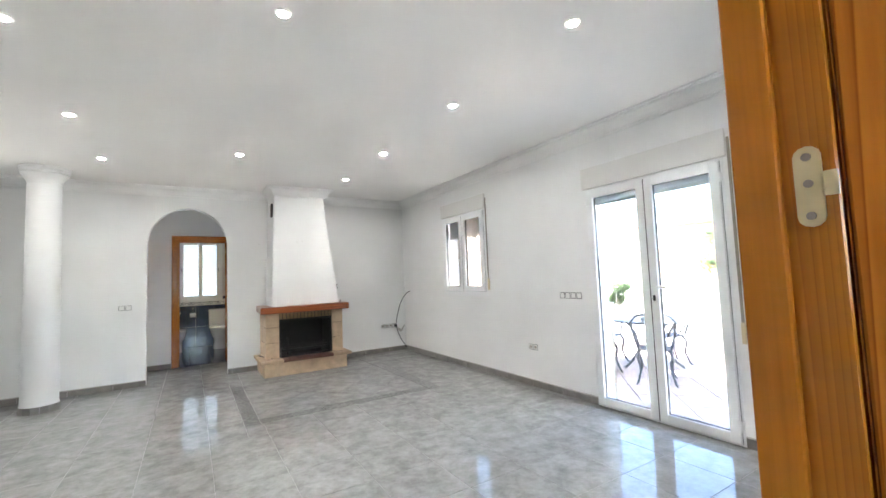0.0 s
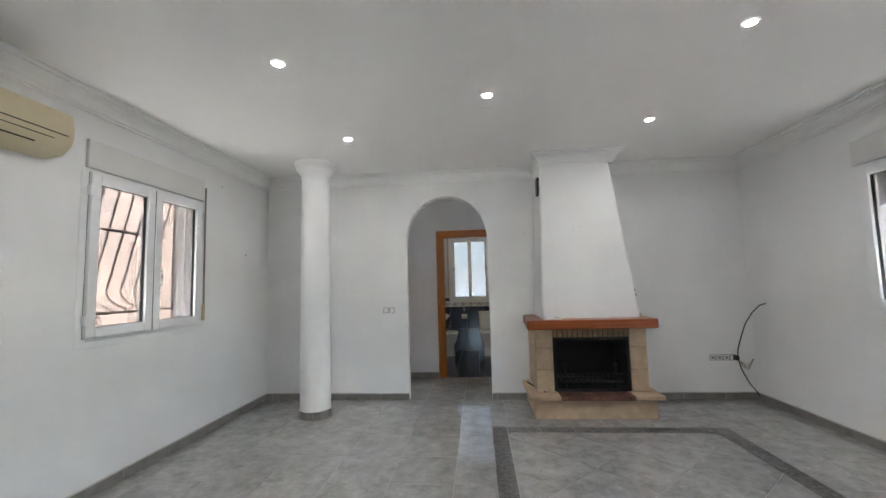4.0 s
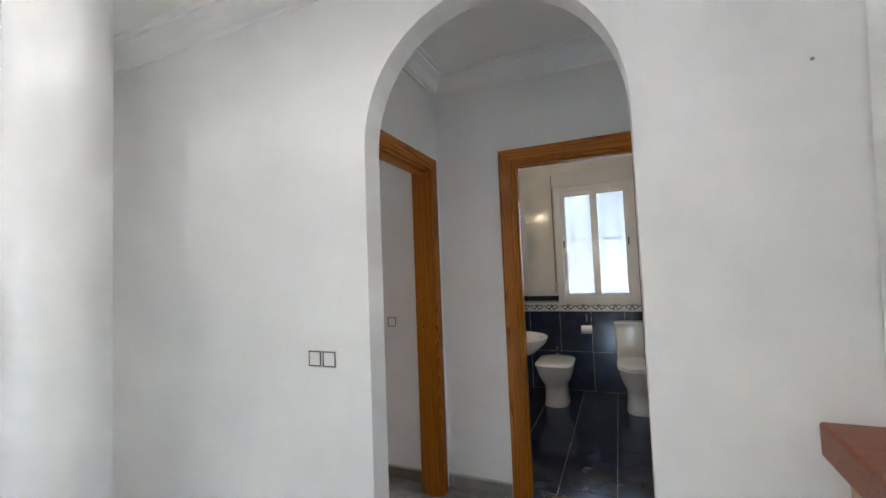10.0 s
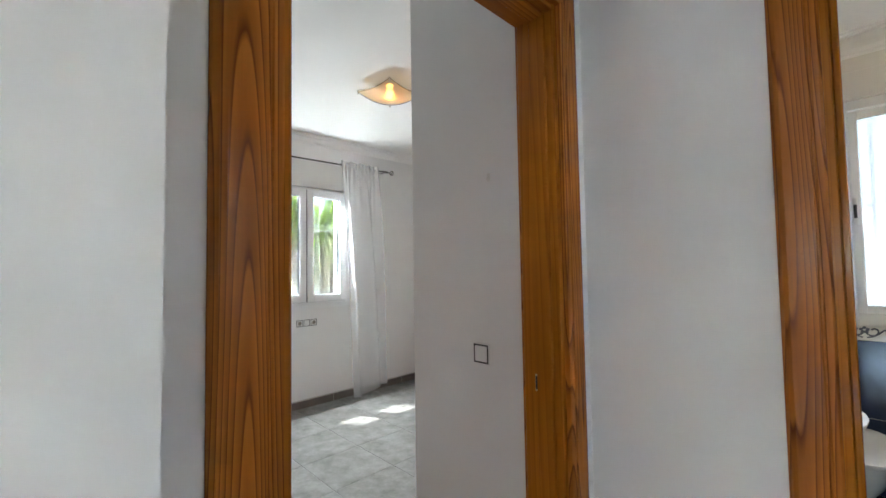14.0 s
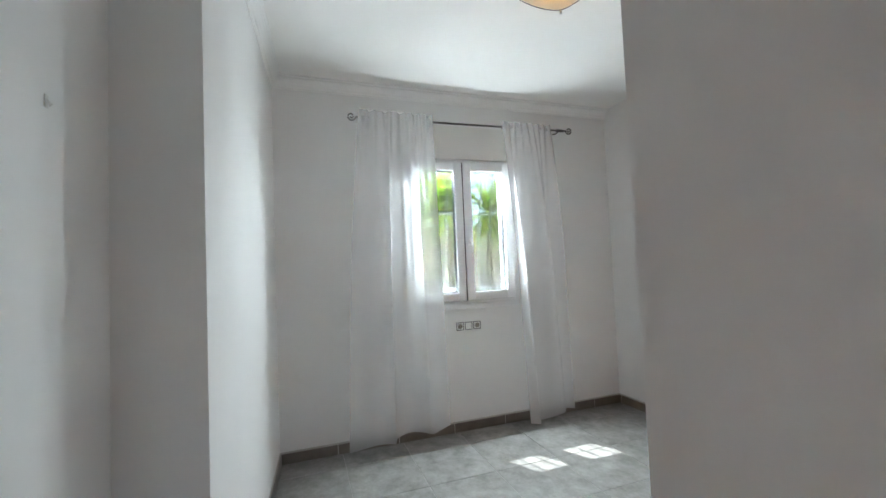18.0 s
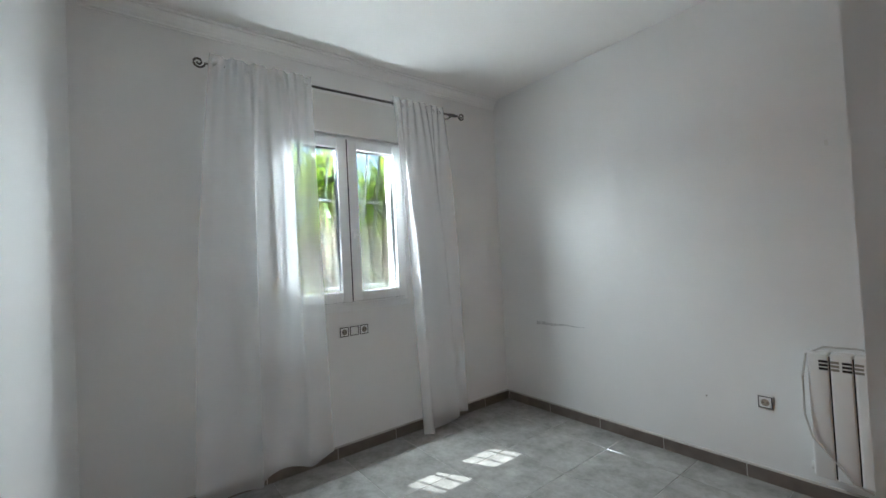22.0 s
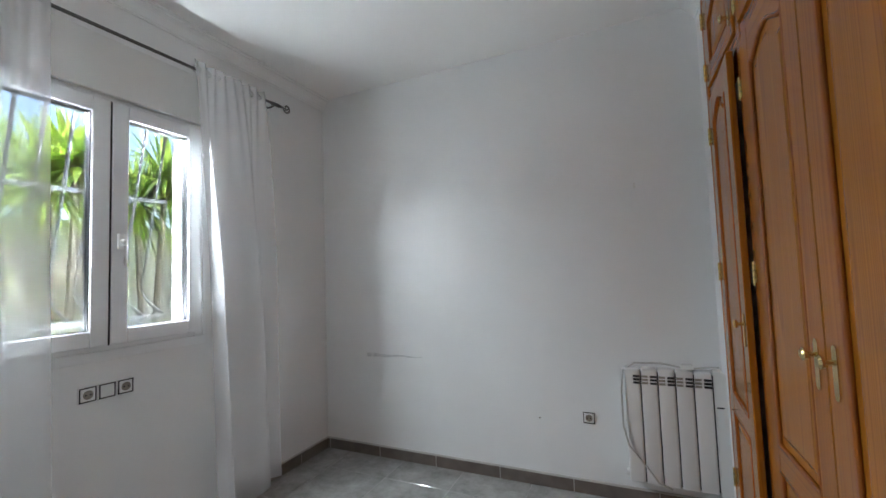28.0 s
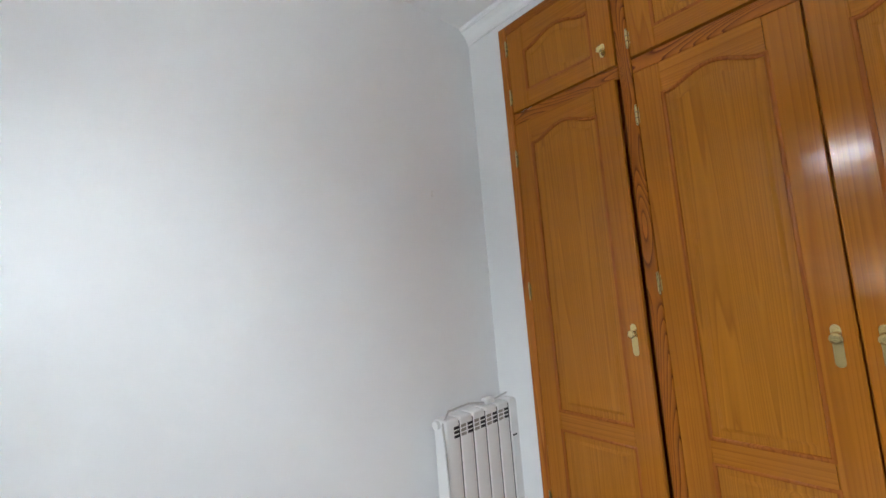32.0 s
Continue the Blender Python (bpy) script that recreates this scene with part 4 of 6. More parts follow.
tagged(part("poker", bm, M_BLACK), "short black fire tool lying on the hearth", "fire tool")

# recessed spotlights
def spot(x, y):
    t = thing("ceiling_spotlight", "lit recessed white ceiling spotlight", "spotlight", pose(x, y, H), group="living room spotlights")
    smooth(part("rim", lathe(bmesh.new(), [(0.026, -0.001), (0.028, -0.006), (0.040, -0.007), (0.044, -0.004), (0.044, 0.0)], 24), M_PLASTIC, t))
    part("lamp", lathe(bmesh.new(), [(0.026, -0.0035), (0.0, -0.0035)], 20), M_LED, t)
    return t


s0 = spot(-0.39, 6.015)
for x, y in ((2.23, 5.96), (-0.40, 4.73), (2.23, 4.67), (0.855, 5.32), (-0.39, 3.36), (2.23, 3.25), (0.82, 2.68), (-0.39, 2.03), (2.23, 2.02), (0.82, 1.3)):
    copy_thing(s0, pose(x, y, H))

# air conditioner
ac = thing("air_conditioner", "yellowed cream wall-mounted air conditioner", "air conditioner", pose(LX0, 4.245, 2.125))
bm = bmesh.new()
prism(bm, [(0.0, 0.0), (0.0, 0.26), (0.16, 0.265), (0.19, 0.25), (0.205, 0.18), (0.205, 0.12), (0.19, 0.06), (0.14, 0.015), (0.06, 0.0)], 1, -0.42, 0.42)
bmesh.ops.bevel(bm, geom=[e for e in bm.edges if abs(e.verts[0].co.y - e.verts[1].co.y) < 1e-5], offset=0.018, segments=3, affect="EDGES")
smooth(part("casing", bm, M_IVORY, ac), 35)
part("air_slot", boxed(0.200, 0.2075, -0.05, 0.37, 0.112, 0.117), M_BLACK, ac)
bm = boxed(-0.004, 0.0, -0.40, 0.22, 0.0, 0.008)
p = part("louvre_gap", bm, M_BLACK, ac)
p.matrix_basis = pose(0.168, 0, 0.035, 0, 45, 0)
bm = boxed(-0.004, 0.0, -0.40, 0.30, 0.0, 0.005)
p = part("louvre_line", bm, M_BLACK, ac)
p.matrix_basis = pose(0.198, 0, 0.078, 0, 20, 0)
bm = bmesh.new()
prism(bm, [(-0.13 + 0.13 * math.cos(radians(a)), 0.128 + 0.04 * math.sin(radians(a))) for a in range(0, 181, 15)], 0, 0.203, 0.209)
part("display", bm, M_BLACK, ac, "dark oval display")
part("mark", boxed(0.2005, 0.2035, -0.14, -0.09, 0.205, 0.212), M_STRAP, ac, "small grey lettering bar")


# ---- switches and sockets ----
def gang(name, label, m, kinds, pitch=0.072, category="switch"):
    """Wall plates side by side: local x along the wall, -y into the room. kinds: s switch, k socket, b blank."""
    t = thing(name, label, category, m)
    for i, k in enumerate(kinds):
        x = (i - (len(kinds) - 1) / 2) * pitch
        part("back_frame", boxed(x - 0.0355, x + 0.0355, -0.006, 0.0, -0.0355, 0.0355, bevel=0.002), M_PLASTIC, t)
        r = bmesh.new()
        for q in ((-0.031, -0.0265, -0.031, 0.031), (0.0265, 0.031, -0.031, 0.031), (-0.0265, 0.0265, 0.0265, 0.031), (-0.0265, 0.0265, -0.031, -0.0265)):
            box(r, x + q[0], x + q[1], -0.0085, -0.0062, q[2], q[3])
        part("dark_ring", r, M_BLACK, t, "dark border ring")
        part("rocker", boxed(x - 0.026, x + 0.026, -0.010, -0.0062, -0.026, 0.026, bevel=0.002), M_PLASTIC, t)
        if k == "k":
            bm = bmesh.new()
            bmesh.ops.create_circle(bm, cap_ends=True, segments=20, radius=0.019, matrix=pose(x, -0.0106, 0, 90))
            w = part("socket_well", bm, M_STRAP, t, "round grey socket well")
            bm = bmesh.new()
            for s in (-1, 1):
                cyl(bm, (x + s * 0.009, -0.0122, 0), (x + s * 0.009, -0.011, 0), 0.0035, n=8)
            part("pin_holes", bm, M_BLACK, w)
    return t


gang("light_switch", "double white light switch with dark borders", pose(-0.316, LY1, 1.03), "ss")
gang("light_switch", "row of four white light switches with dark borders", pose(LX1, 3.45, 1.03, 0, 0, -90), "ssss")
gang("wall_socket", "double white wall socket above the skirting", pose(LX1, 4.03, 0.44, 0, 0, -90), "kk", category="socket")
gang("wall_socket", "row of four white sockets with a loose black cable", pose(3.385, LY1, 0.445), "kkkb", category="socket")
gang("light_switch", "single white light switch with a dark border", pose(-0.643, 8.40, 1.035), "s")
gang("wall_socket", "white triple socket plate under the bedroom window", pose(BX0, 9.155, 0.808, 0, 0, 90), "ksk", category="socket")
gang("wall_socket", "single white socket with a dark border", pose(-1.653, BY1, 0.422), "k", category="socket")
bm = tube(bmesh.new(), [(3.65, 6.93, 1.045), (3.60, 6.96, 1.02), (3.55, 7.02, 0.93), (3.52, 7.08, 0.82), (3.505, 7.14, 0.68), (3.50, 7.20, 0.55), (3.51, 7.235, 0.45), (3.53, 7.22, 0.33), (3.58, 7.20, 0.20), (3.66, 7.20, 0.09), (3.69, 7.22, 0.05)], 0.006, n=8)
tagged(smooth(part("cable", bm, M_BLACK)), "loose black aerial cable hanging at the corner", "cable")
plug = part("cable_box", boxed(3.485, 3.525, 7.225, 7.288, 0.42, 0.47, bevel=0.005), M_BLACK)
tagged(plug, "small black plug box at the wall socket", "plug")
bm = bmesh.new()
for i in range(5):
    tube(bm, [(3.53 + 0.13 * a + 0.01 * math.sin(9 * a + i), 7.22, 0.41 - 0.10 * math.sin(math.pi * a) * (0.5 + 0.12 * i) + 0.03 * a) for a in [k / 10 for k in range(11)]], 0.0028, n=5)
tagged(part("wire_bundle", bm, M_STRAP), "tangle of thin grey wires by the socket", "wires")
for x, y, z, m in ((-1.818, 6.36, 2.36, 0), (-1.818, 6.80, 1.70, 0)):
    tagged(part("wall_plug", cyl(bmesh.new(), (x, y, z), (x + 0.006, y, z), 0.006, n=8), M_STRAP), "old screw plug in the wall", "wall plug")


# ---- bathroom ----
M_NAVY = material("navy_tile", (0.030, 0.042, 0.085), 0.13, vary=0.45, scale=5, fine=30, bump=0.012, random_tint=0.15)
M_WTILE = material("white_wall_tile", (0.78, 0.77, 0.73), 0.12, vary=0.03, scale=2, fine=20, bump=0.006, random_tint=0.015)
M_PORCELAIN = material("porcelain", (0.86, 0.86, 0.84), 0.1, vary=0.015, scale=3, bump=0)
M_GREYBLUE = material("border_motif", (0.16, 0.17, 0.22), 0.2, vary=0.3, scale=40, bump=0)
M_PAPER = material("toilet_paper", (0.85, 0.84, 0.82), 0.95, vary=0.05, scale=60, bump=0.05)
M_BATHBULB = glow("bathroom_bulb", (1.0, 0.78, 0.52), 1.1)
M_MIRROR = material("mirror_silver", (0.9, 0.92, 0.93), 0.02, metal=1.0, vary=0.0, bump=0)

bath_n = bpy.data.objects["wall_bathroom_north"]
WX0, WX1, WZ0, WZ1 = 0.175, 0.99, 0.96, 2.26
wall_tile_mesh = {}


def wall_tile(parent, name, axis, face, s0, s1, z0, z1, mat, proud, gap=0.0025):
    """One wall tile standing proud of the face. axis 0: the wall runs along x and looks to -y; 1: along y, looking to +x."""
    w, hh = round(s1 - s0 - gap, 3), round(z1 - z0 - gap, 3)
    if w < 0.008 or hh < 0.008:
        return None
    key = (name, w, hh, axis, mat.name)
    if key not in wall_tile_mesh:
        bm = boxed(-w / 2, w / 2, 0.0, proud, -hh / 2, hh / 2, bevel=0.0012)
        me = bpy.data.meshes.new(name)
        bmesh.ops.recalc_face_normals(bm, faces=bm.faces)
        bm.to_mesh(me)
        bm.free()
        me.materials.append(mat)
        wall_tile_mesh[key] = me
    ob = new(name, wall_tile_mesh[key])
    ob.parent = parent
    sc, zc = (s0 + s1) / 2, (z0 + z1) / 2
    ob.matrix_basis = pose(sc, face - proud, zc) if axis == 0 else pose(face + proud, sc, zc, 0, 0, 90)
    return ob


def tiled(parent, axis, face, s0, s1, phase, hole=None):
    rows = [(0.0, 0.425, M_NAVY, "tile"), (0.425, 0.868, M_NAVY, "tile"), (0.868, 0.985, M_PORCELAIN, "border_tile"), (0.985, 1.045, M_NAVY, "edging_tile")]
    rows += [(1.045 + 0.425 * i, min(1.045 + 0.425 * (i + 1), H), M_WTILE, "tile") for i in range(4)]
    w = 0.335
    for z0, z1, mat, nm in rows:
        s = phase + w * math.floor((s0 - phase) / w)
        while s < s1:
            a, b = max(s, s0), min(s + w, s1)
            s += w
            bits = [(a, b, z0, z1)]
            if hole and a < hole[1] and b > hole[0] and z0 < hole[3] and z1 > hole[2]:
                bits = []
                if a < hole[0]:
                    bits.append((a, hole[0], z0, z1))
                if b > hole[1]:
                    bits.append((hole[1], b, z0, z1))
                m0, m1 = max(a, hole[0]), min(b, hole[1])
                if z0 < hole[2]:
                    bits.append((m0, m1, z0, hole[2]))
                if z1 > hole[3]:
                    bits.append((m0, m1, hole[3], z1))
            for q in bits:
                ob = wall_tile(parent, nm, axis, face, *q, mat, 0.010 if nm == "edging_tile" else 0.006)
                if ob and nm == "border_tile" and axis == 0 and q[1] - q[0] > 0.06 and q[3] - q[2] > 0.08:
                    motif(parent, q[0], q[1], face)


def motif(parent, s0, s1, face):
    """The border's dark scrolls and flowers, as low relief on one tile."""
    bm = bmesh.new()
    n = max(1, round((s1 - s0) / 0.1675))
    for i in range(n):
        c, hw = s0 + (s1 - s0) * (i + 0.5) / n, (s1 - s0) / n / 2
        for sg in (-1, 1):
            sp = spiral(c + sg * hw * 0.45, 0.925, 0.034, 0.008, 180 if sg > 0 else 0, 180 + 330 if sg > 0 else -330, face - 0.0075, 16)
            tube(bm, sp, 0.0045, n=4)
            tube(bm, [(c + sg * hw * a, face - 0.0075, 0.885 + 0.05 * a * a) for a in (0.1, 0.4, 0.7, 1.0)], 0.004, n=4)
        for k in range(5):
            a = radians(72 * k + 18)
            bmesh.ops.create_icosphere(bm, subdivisions=1, radius=0.010, matrix=pose(c + 0.014 * math.cos(a), face - 0.0065, 0.928 + 0.014 * math.sin(a)) @ Matrix.Diagonal((1, 0.25, 1, 1)))
    box(bm, s0 + 0.002, s1 - 0.002, face - 0.0072, face - 0.006, 0.972, 0.980)
    part("border_motif", bm, M_GREYBLUE, parent, "dark blue-grey scroll and flower relief")


tiled(bath_n, 0, TY1, TX0, TX1, 0.161, hole=(WX0, WX1, WZ0, WZ1))
tiled(bpy.data.objects["wall_closet_back"], 1, TX0, 8.53, TY1 - 0.01, 8.6)

bw = thing("window_4", "white aluminium sliding bathroom window with frosted glass", "window", pose(0.5825, TY1, 0), kind="structure")
w, z0, z1 = 0.815, 0.96, 2.26
bm = bmesh.new()
for q in ((-w / 2 - 0.012, -w / 2 + 0.06, z0 - 0.01, z1 + 0.008), (w / 2 - 0.06, w / 2 + 0.012, z0 - 0.01, z1 + 0.008), (-w / 2 + 0.06, w / 2 - 0.06, z1 - 0.045, z1 + 0.008), (-w / 2 + 0.06, w / 2 - 0.06, z0 - 0.01, z0 + 0.06)):
    box(bm, q[0], q[1], -0.02, 0.07, q[2], q[3], bevel=0.004, seg=2)
part("window_frame", bm, M_ALU, bw)
for s, y in ((-1, 0.035), (1, 0.008)):
    a, b = (-w / 2 + 0.045, 0.02) if s < 0 else (-0.02, w / 2 - 0.045)
    c, d = z0 + 0.05, z1 - 0.04
    g = 0.055
    bm = bmesh.new()
    for q in ((a, a + g, c, d), (b - g, b, c, d), (a + g, b - g, d - g, d), (a + g, b - g, c, c + g)):
        box(bm, q[0], q[1], y - 0.012, y + 0.012, q[2], q[3], bevel=0.003)
    sash = part("sliding_sash", bm, M_ALU, bw)
    p = part("pane", boxed(a + g, b - g, y - 0.003, y + 0.003, c + g, d - g), M_FROST, sash, "frosted glass pane")
    p.visible_shadow = False
    x = a + 0.028 if s < 0 else b - 0.028
    part("latch", boxed(x - 0.011, x + 0.011, y - 0.018, y - 0.011, 1.54, 1.70, bevel=0.003), M_PLASTIC, sash)
    part("latch_grip", boxed(x - 0.007, x + 0.007, y - 0.021, y - 0.017, 1.58, 1.66, bevel=0.002), M_BLACK, sash, "black finger latch")
part("shutter_box", boxed(-w / 2 - 0.03, w / 2 - 0.02, -0.035, -0.004, z1 + 0.012, z1 + 0.18, bevel=0.006), M_SHUTBOX, bw, "painted roller shutter box")
part("strap", boxed(-w / 2 - 0.04, -w / 2 - 0.024, -0.026, -0.02, 1.2, 2.42), M_STRAP, bw, "brown shutter strap")
part("strap_winder", boxed(-w / 2 - 0.048, -w / 2 - 0.02, -0.034, -0.007, 1.08, 1.20, bevel=0.004), M_IVORY, bw, "cream plastic strap winder")
t = thing("window_grille", "grey bars outside the bathroom window", "window grille", pose(0.5825, TY1, 0), group="window grilles")
for i in range(6):
    x = -0.42 + i * 0.168
    part("bar", cyl(bmesh.new(), (x, 0.28, 0.95), (x, 0.28, 2.3), 0.011, n=8), M_IRON, t)
for z in (1.0, 1.68, 2.25):
    part("rail", boxed(-0.45, 0.45, 0.272, 0.288, z - 0.013, z + 0.013), M_IRON, t)
for s in (-1, 1):
    part("anchor", boxed(s * 0.44 - 0.01, s * 0.44 + 0.01, 0.2, 0.28, 1.67, 1.69), M_IRON, t)


def loft(bm, sections, n=28, square=2.0):
    """Joins rounded sections (cx, cy, rx, ry, z) from the bottom up."""
    rings = []
    for sec in sections:
        cx, cy, rx, ry, z = sec[:5]
        e = sec[5] if len(sec) > 5 else square
        ring = []
        for i in range(n):
            a = 2 * math.pi * i / n
            c, s = math.cos(a), math.sin(a)
            ring.append(bm.verts.new((cx + rx * math.copysign(abs(c) ** (2 / e), c), cy + ry * math.copysign(abs(s) ** (2 / e), s), z)))
        rings.append(ring)
    for a, b in zip(rings, rings[1:]):
        for i in range(n):
            bm.faces.new((a[i], a[(i + 1) % n], b[(i + 1) % n], b[i]))
    bm.faces.new(rings[0][::-1])
    bm.faces.new(rings[-1])
    return bm


wc = thing("toilet", "white porcelain toilet with its lid closed", "toilet", pose(0.925, 10.73, 0))
smooth(part("bowl", loft(bmesh.new(), [(0, -0.42, 0.128, 0.245, 0.0, 3.2), (0, -0.42, 0.120, 0.235, 0.03, 3.2), (0, -0.42, 0.114, 0.23, 0.16, 2.9), (0, -0.43, 0.125, 0.245, 0.205, 2.5), (0, -0.45, 0.155, 0.272, 0.265, 2.4),
                                       (0, -0.468, 0.174, 0.288, 0.33), (0, -0.48, 0.18, 0.295, 0.375), (0, -0.48, 0.18, 0.295, 0.39)]), M_PORCELAIN, wc))
smooth(part("seat", loft(bmesh.new(), [(0, -0.475, 0.185, 0.295, 0.392, 2.9), (0, -0.475, 0.19, 0.30, 0.40, 2.9), (0, -0.475, 0.19, 0.30, 0.41, 2.9), (0, -0.475, 0.183, 0.293, 0.415, 2.9)]), M_PORCELAIN, wc))
smooth(part("lid", loft(bmesh.new(), [(0, -0.47, 0.183, 0.29, 0.416, 2.9), (0, -0.47, 0.190, 0.297, 0.424, 2.9), (0, -0.468, 0.188, 0.294, 0.434, 2.9), (0, -0.465, 0.170, 0.272, 0.443, 2.8), (0, -0.46, 0.10, 0.18, 0.447, 2.6)]), M_PORCELAIN, wc, "glossy white closed lid"))
smooth(part("cistern", loft(bmesh.new(), [(0, -0.115, 0.175, 0.085, 0.36, 5), (0, -0.11, 0.19, 0.09, 0.40, 6), (0, -0.105, 0.198, 0.095, 0.735, 6)]), M_PORCELAIN, wc))
smooth(part("cistern_lid", loft(bmesh.new(), [(0, -0.107, 0.203, 0.1, 0.736, 6), (0, -0.107, 0.206, 0.102, 0.745, 6), (0, -0.107, 0.206, 0.102, 0.765, 6), (0, -0.107, 0.195, 0.09, 0.778, 5)]), M_PORCELAIN, wc))
part("flush_button", lathe(bmesh.new(), [(0.022, 0.777), (0.022, 0.783), (0.018, 0.786)], 16, pose(0, -0.11, 0)), M_CHROME, wc, "chrome flush button")

bd = thing("bidet", "white porcelain bidet with a closed lid", "bidet", pose(0.155, 10.73, 0))
smooth(part("bowl", loft(bmesh.new(), [(0, -0.43, 0.118, 0.21, 0.0, 3.4), (0, -0.43, 0.110, 0.20, 0.03, 3.4), (0, -0.43, 0.107, 0.195, 0.17, 3.0), (0, -0.435, 0.118, 0.215, 0.205, 2.6), (0, -0.445, 0.148, 0.25, 0.255, 2.6),
                                       (0, -0.45, 0.169, 0.272, 0.325, 3.2), (0, -0.45, 0.175, 0.275, 0.385, 3.8)]), M_PORCELAIN, bd))
smooth(part("lid", loft(bmesh.new(), [(0, -0.45, 0.176, 0.276, 0.387, 4.2), (0, -0.45, 0.184, 0.282, 0.396, 4.2), (0, -0.45, 0.184, 0.282, 0.410, 4.2), (0, -0.448, 0.168, 0.262, 0.420, 4.0), (0, -0.445, 0.10, 0.18, 0.423, 3.5)]), M_PORCELAIN, bd, "glossy white closed lid"))
bm = cyl(bmesh.new(), (0, -0.25, 0.40), (0, -0.25, 0.455), 0.018, n=14)
tube(bm, [(0, -0.25, 0.445), (0, -0.30, 0.465), (0, -0.345, 0.455), (0, -0.355, 0.44)], 0.010, n=8)
tube(bm, [(0, -0.25, 0.46), (0.0, -0.235, 0.485), (0.0, -0.26, 0.51)], 0.007, n=8)
smooth(part("tap", bm, M_CHROME, bd, "chrome mixer tap"))

bs = thing("washbasin", "white oval porcelain washbasin on the wall", "washbasin", pose(TX0, 9.22, 0))
smooth(part("bowl", loft(bmesh.new(), [(0.22, 0, 0.10, 0.12, 0.66), (0.26, 0, 0.20, 0.22, 0.70), (0.285, 0, 0.255, 0.275, 0.77), (0.29, 0, 0.27, 0.29, 0.81), (0.29, 0, 0.272, 0.292, 0.822),
                                       (0.29, 0, 0.255, 0.275, 0.826), (0.295, 0, 0.215, 0.235, 0.812), (0.295, 0, 0.16, 0.18, 0.75), (0.295, 0, 0.05, 0.05, 0.72)]), M_PORCELAIN, bs))
smooth(part("pedestal", loft(bmesh.new(), [(0.18, 0, 0.10, 0.10, 0.0), (0.18, 0, 0.075, 0.085, 0.1), (0.18, 0, 0.07, 0.08, 0.55), (0.20, 0, 0.10, 0.12, 0.68)]), M_PORCELAIN, bs))
bm = cyl(bmesh.new(), (0.07, 0, 0.82), (0.07, 0, 0.90), 0.02, n=14)
tube(bm, [(0.07, 0, 0.88), (0.13, 0, 0.91), (0.19, 0, 0.90), (0.2, 0, 0.88)], 0.011, n=8)
smooth(part("tap", bm, M_CHROME, bs, "chrome mixer tap"))
mi = thing("bathroom_mirror", "frameless wall mirror above the washbasin", "mirror", pose(TX0, 9.22, 0))
part("mirror_glass", boxed(0.0125, 0.017, -0.42, 0.42, 1.08, 2.0, bevel=0.002), M_MIRROR, mi)
part("backing", boxed(0.0065, 0.012, -0.41, 0.41, 1.09, 1.99), M_STRAP, mi)

ml = thing("mirror_lamp", "lit two-bulb chrome lamp above the bathroom mirror", "wall lamp", pose(TX0, 9.22, 2.12))
part("backplate", boxed(0.0065, 0.03, -0.28, 0.28, -0.03, 0.03, bevel=0.004), M_CHROME, ml)
for s in (-1, 1):
    part("holder", cyl(bmesh.new(), (0.03, s * 0.2, 0), (0.07, s * 0.2, 0), 0.018, n=12), M_CHROME, ml)
    bm = bmesh.new()
    bmesh.ops.create_uvsphere(bm, u_segments=16, v_segments=10, radius=0.038, matrix=pose(0.105, s * 0.2, 0))
    smooth(part("bulb", bm, M_BATHBULB, ml, "warm glowing globe bulb"))
ph = thing("paper_holder", "black and chrome toilet paper holder with a roll", "paper holder", pose(0.445, TY1 - 0.007, 0.80))
bm = cyl(bmesh.new(), (0, -0.02, 0.02), (0, 0, 0.02), 0.014, n=12)
cyl(bm, (0, -0.012, -0.02), (0, 0, -0.02), 0.008, n=10)
box(bm, -0.01, 0.01, -0.012, 0, -0.035, 0.035, bevel=0.003)
part("bracket", bm, M_CHROME, ph)
part("arm", tube(bmesh.new(), [(0, -0.03, 0.02), (0.09, -0.04, 0.02), (0.098, -0.04, 0.01), (0.098, -0.04, -0.085), (0.09, -0.04, -0.095), (-0.07, -0.04, -0.095)], 0.0055, n=8), M_BLACK, ph, "black bent wire arm")
bm = cyl(bmesh.new(), (-0.055, -0.04, -0.125), (0.055, -0.04, -0.125), 0.045, n=24)
part("paper_roll", bm, M_PAPER, ph, "white half-used paper roll")
br = thing("toilet_brush", "white toilet brush in its holder", "toilet brush", pose(1.19, 10.36, 0))
smooth(part("holder", lathe(bmesh.new(), [(0.05, 0.0), (0.055, 0.02), (0.05, 0.12), (0.045, 0.125), (0.04, 0.12)], 20), M_PLASTIC, br))
part("handle", cyl(bmesh.new(), (0, 0, 0.1), (0.0, 0, 0.42), 0.008, n=8), M_PLASTIC, br)
tub = thing("bathtub", "white bathtub with a tiled blue side", "bathtub", pose(0, 0, 0))
bm = bmesh.new()
loft(bm, [(1.54, 9.9, 0.30, 0.82, 0.52, 9), (1.54, 9.9, 0.305, 0.83, 0.545, 9), (1.54, 9.9, 0.265, 0.76, 0.545, 6), (1.54, 9.9, 0.24, 0.72, 0.40, 5), (1.54, 9.9, 0.19, 0.62, 0.15, 4)])
smooth(part("basin", bm, M_PORCELAIN, tub))
for i in range(5):
    part("side_tile", boxed(1.248, 1.258, 9.07 + i * 0.333, 9.07 + i * 0.333 + 0.330, 0.002, 0.518, bevel=0.001), M_NAVY, tub)

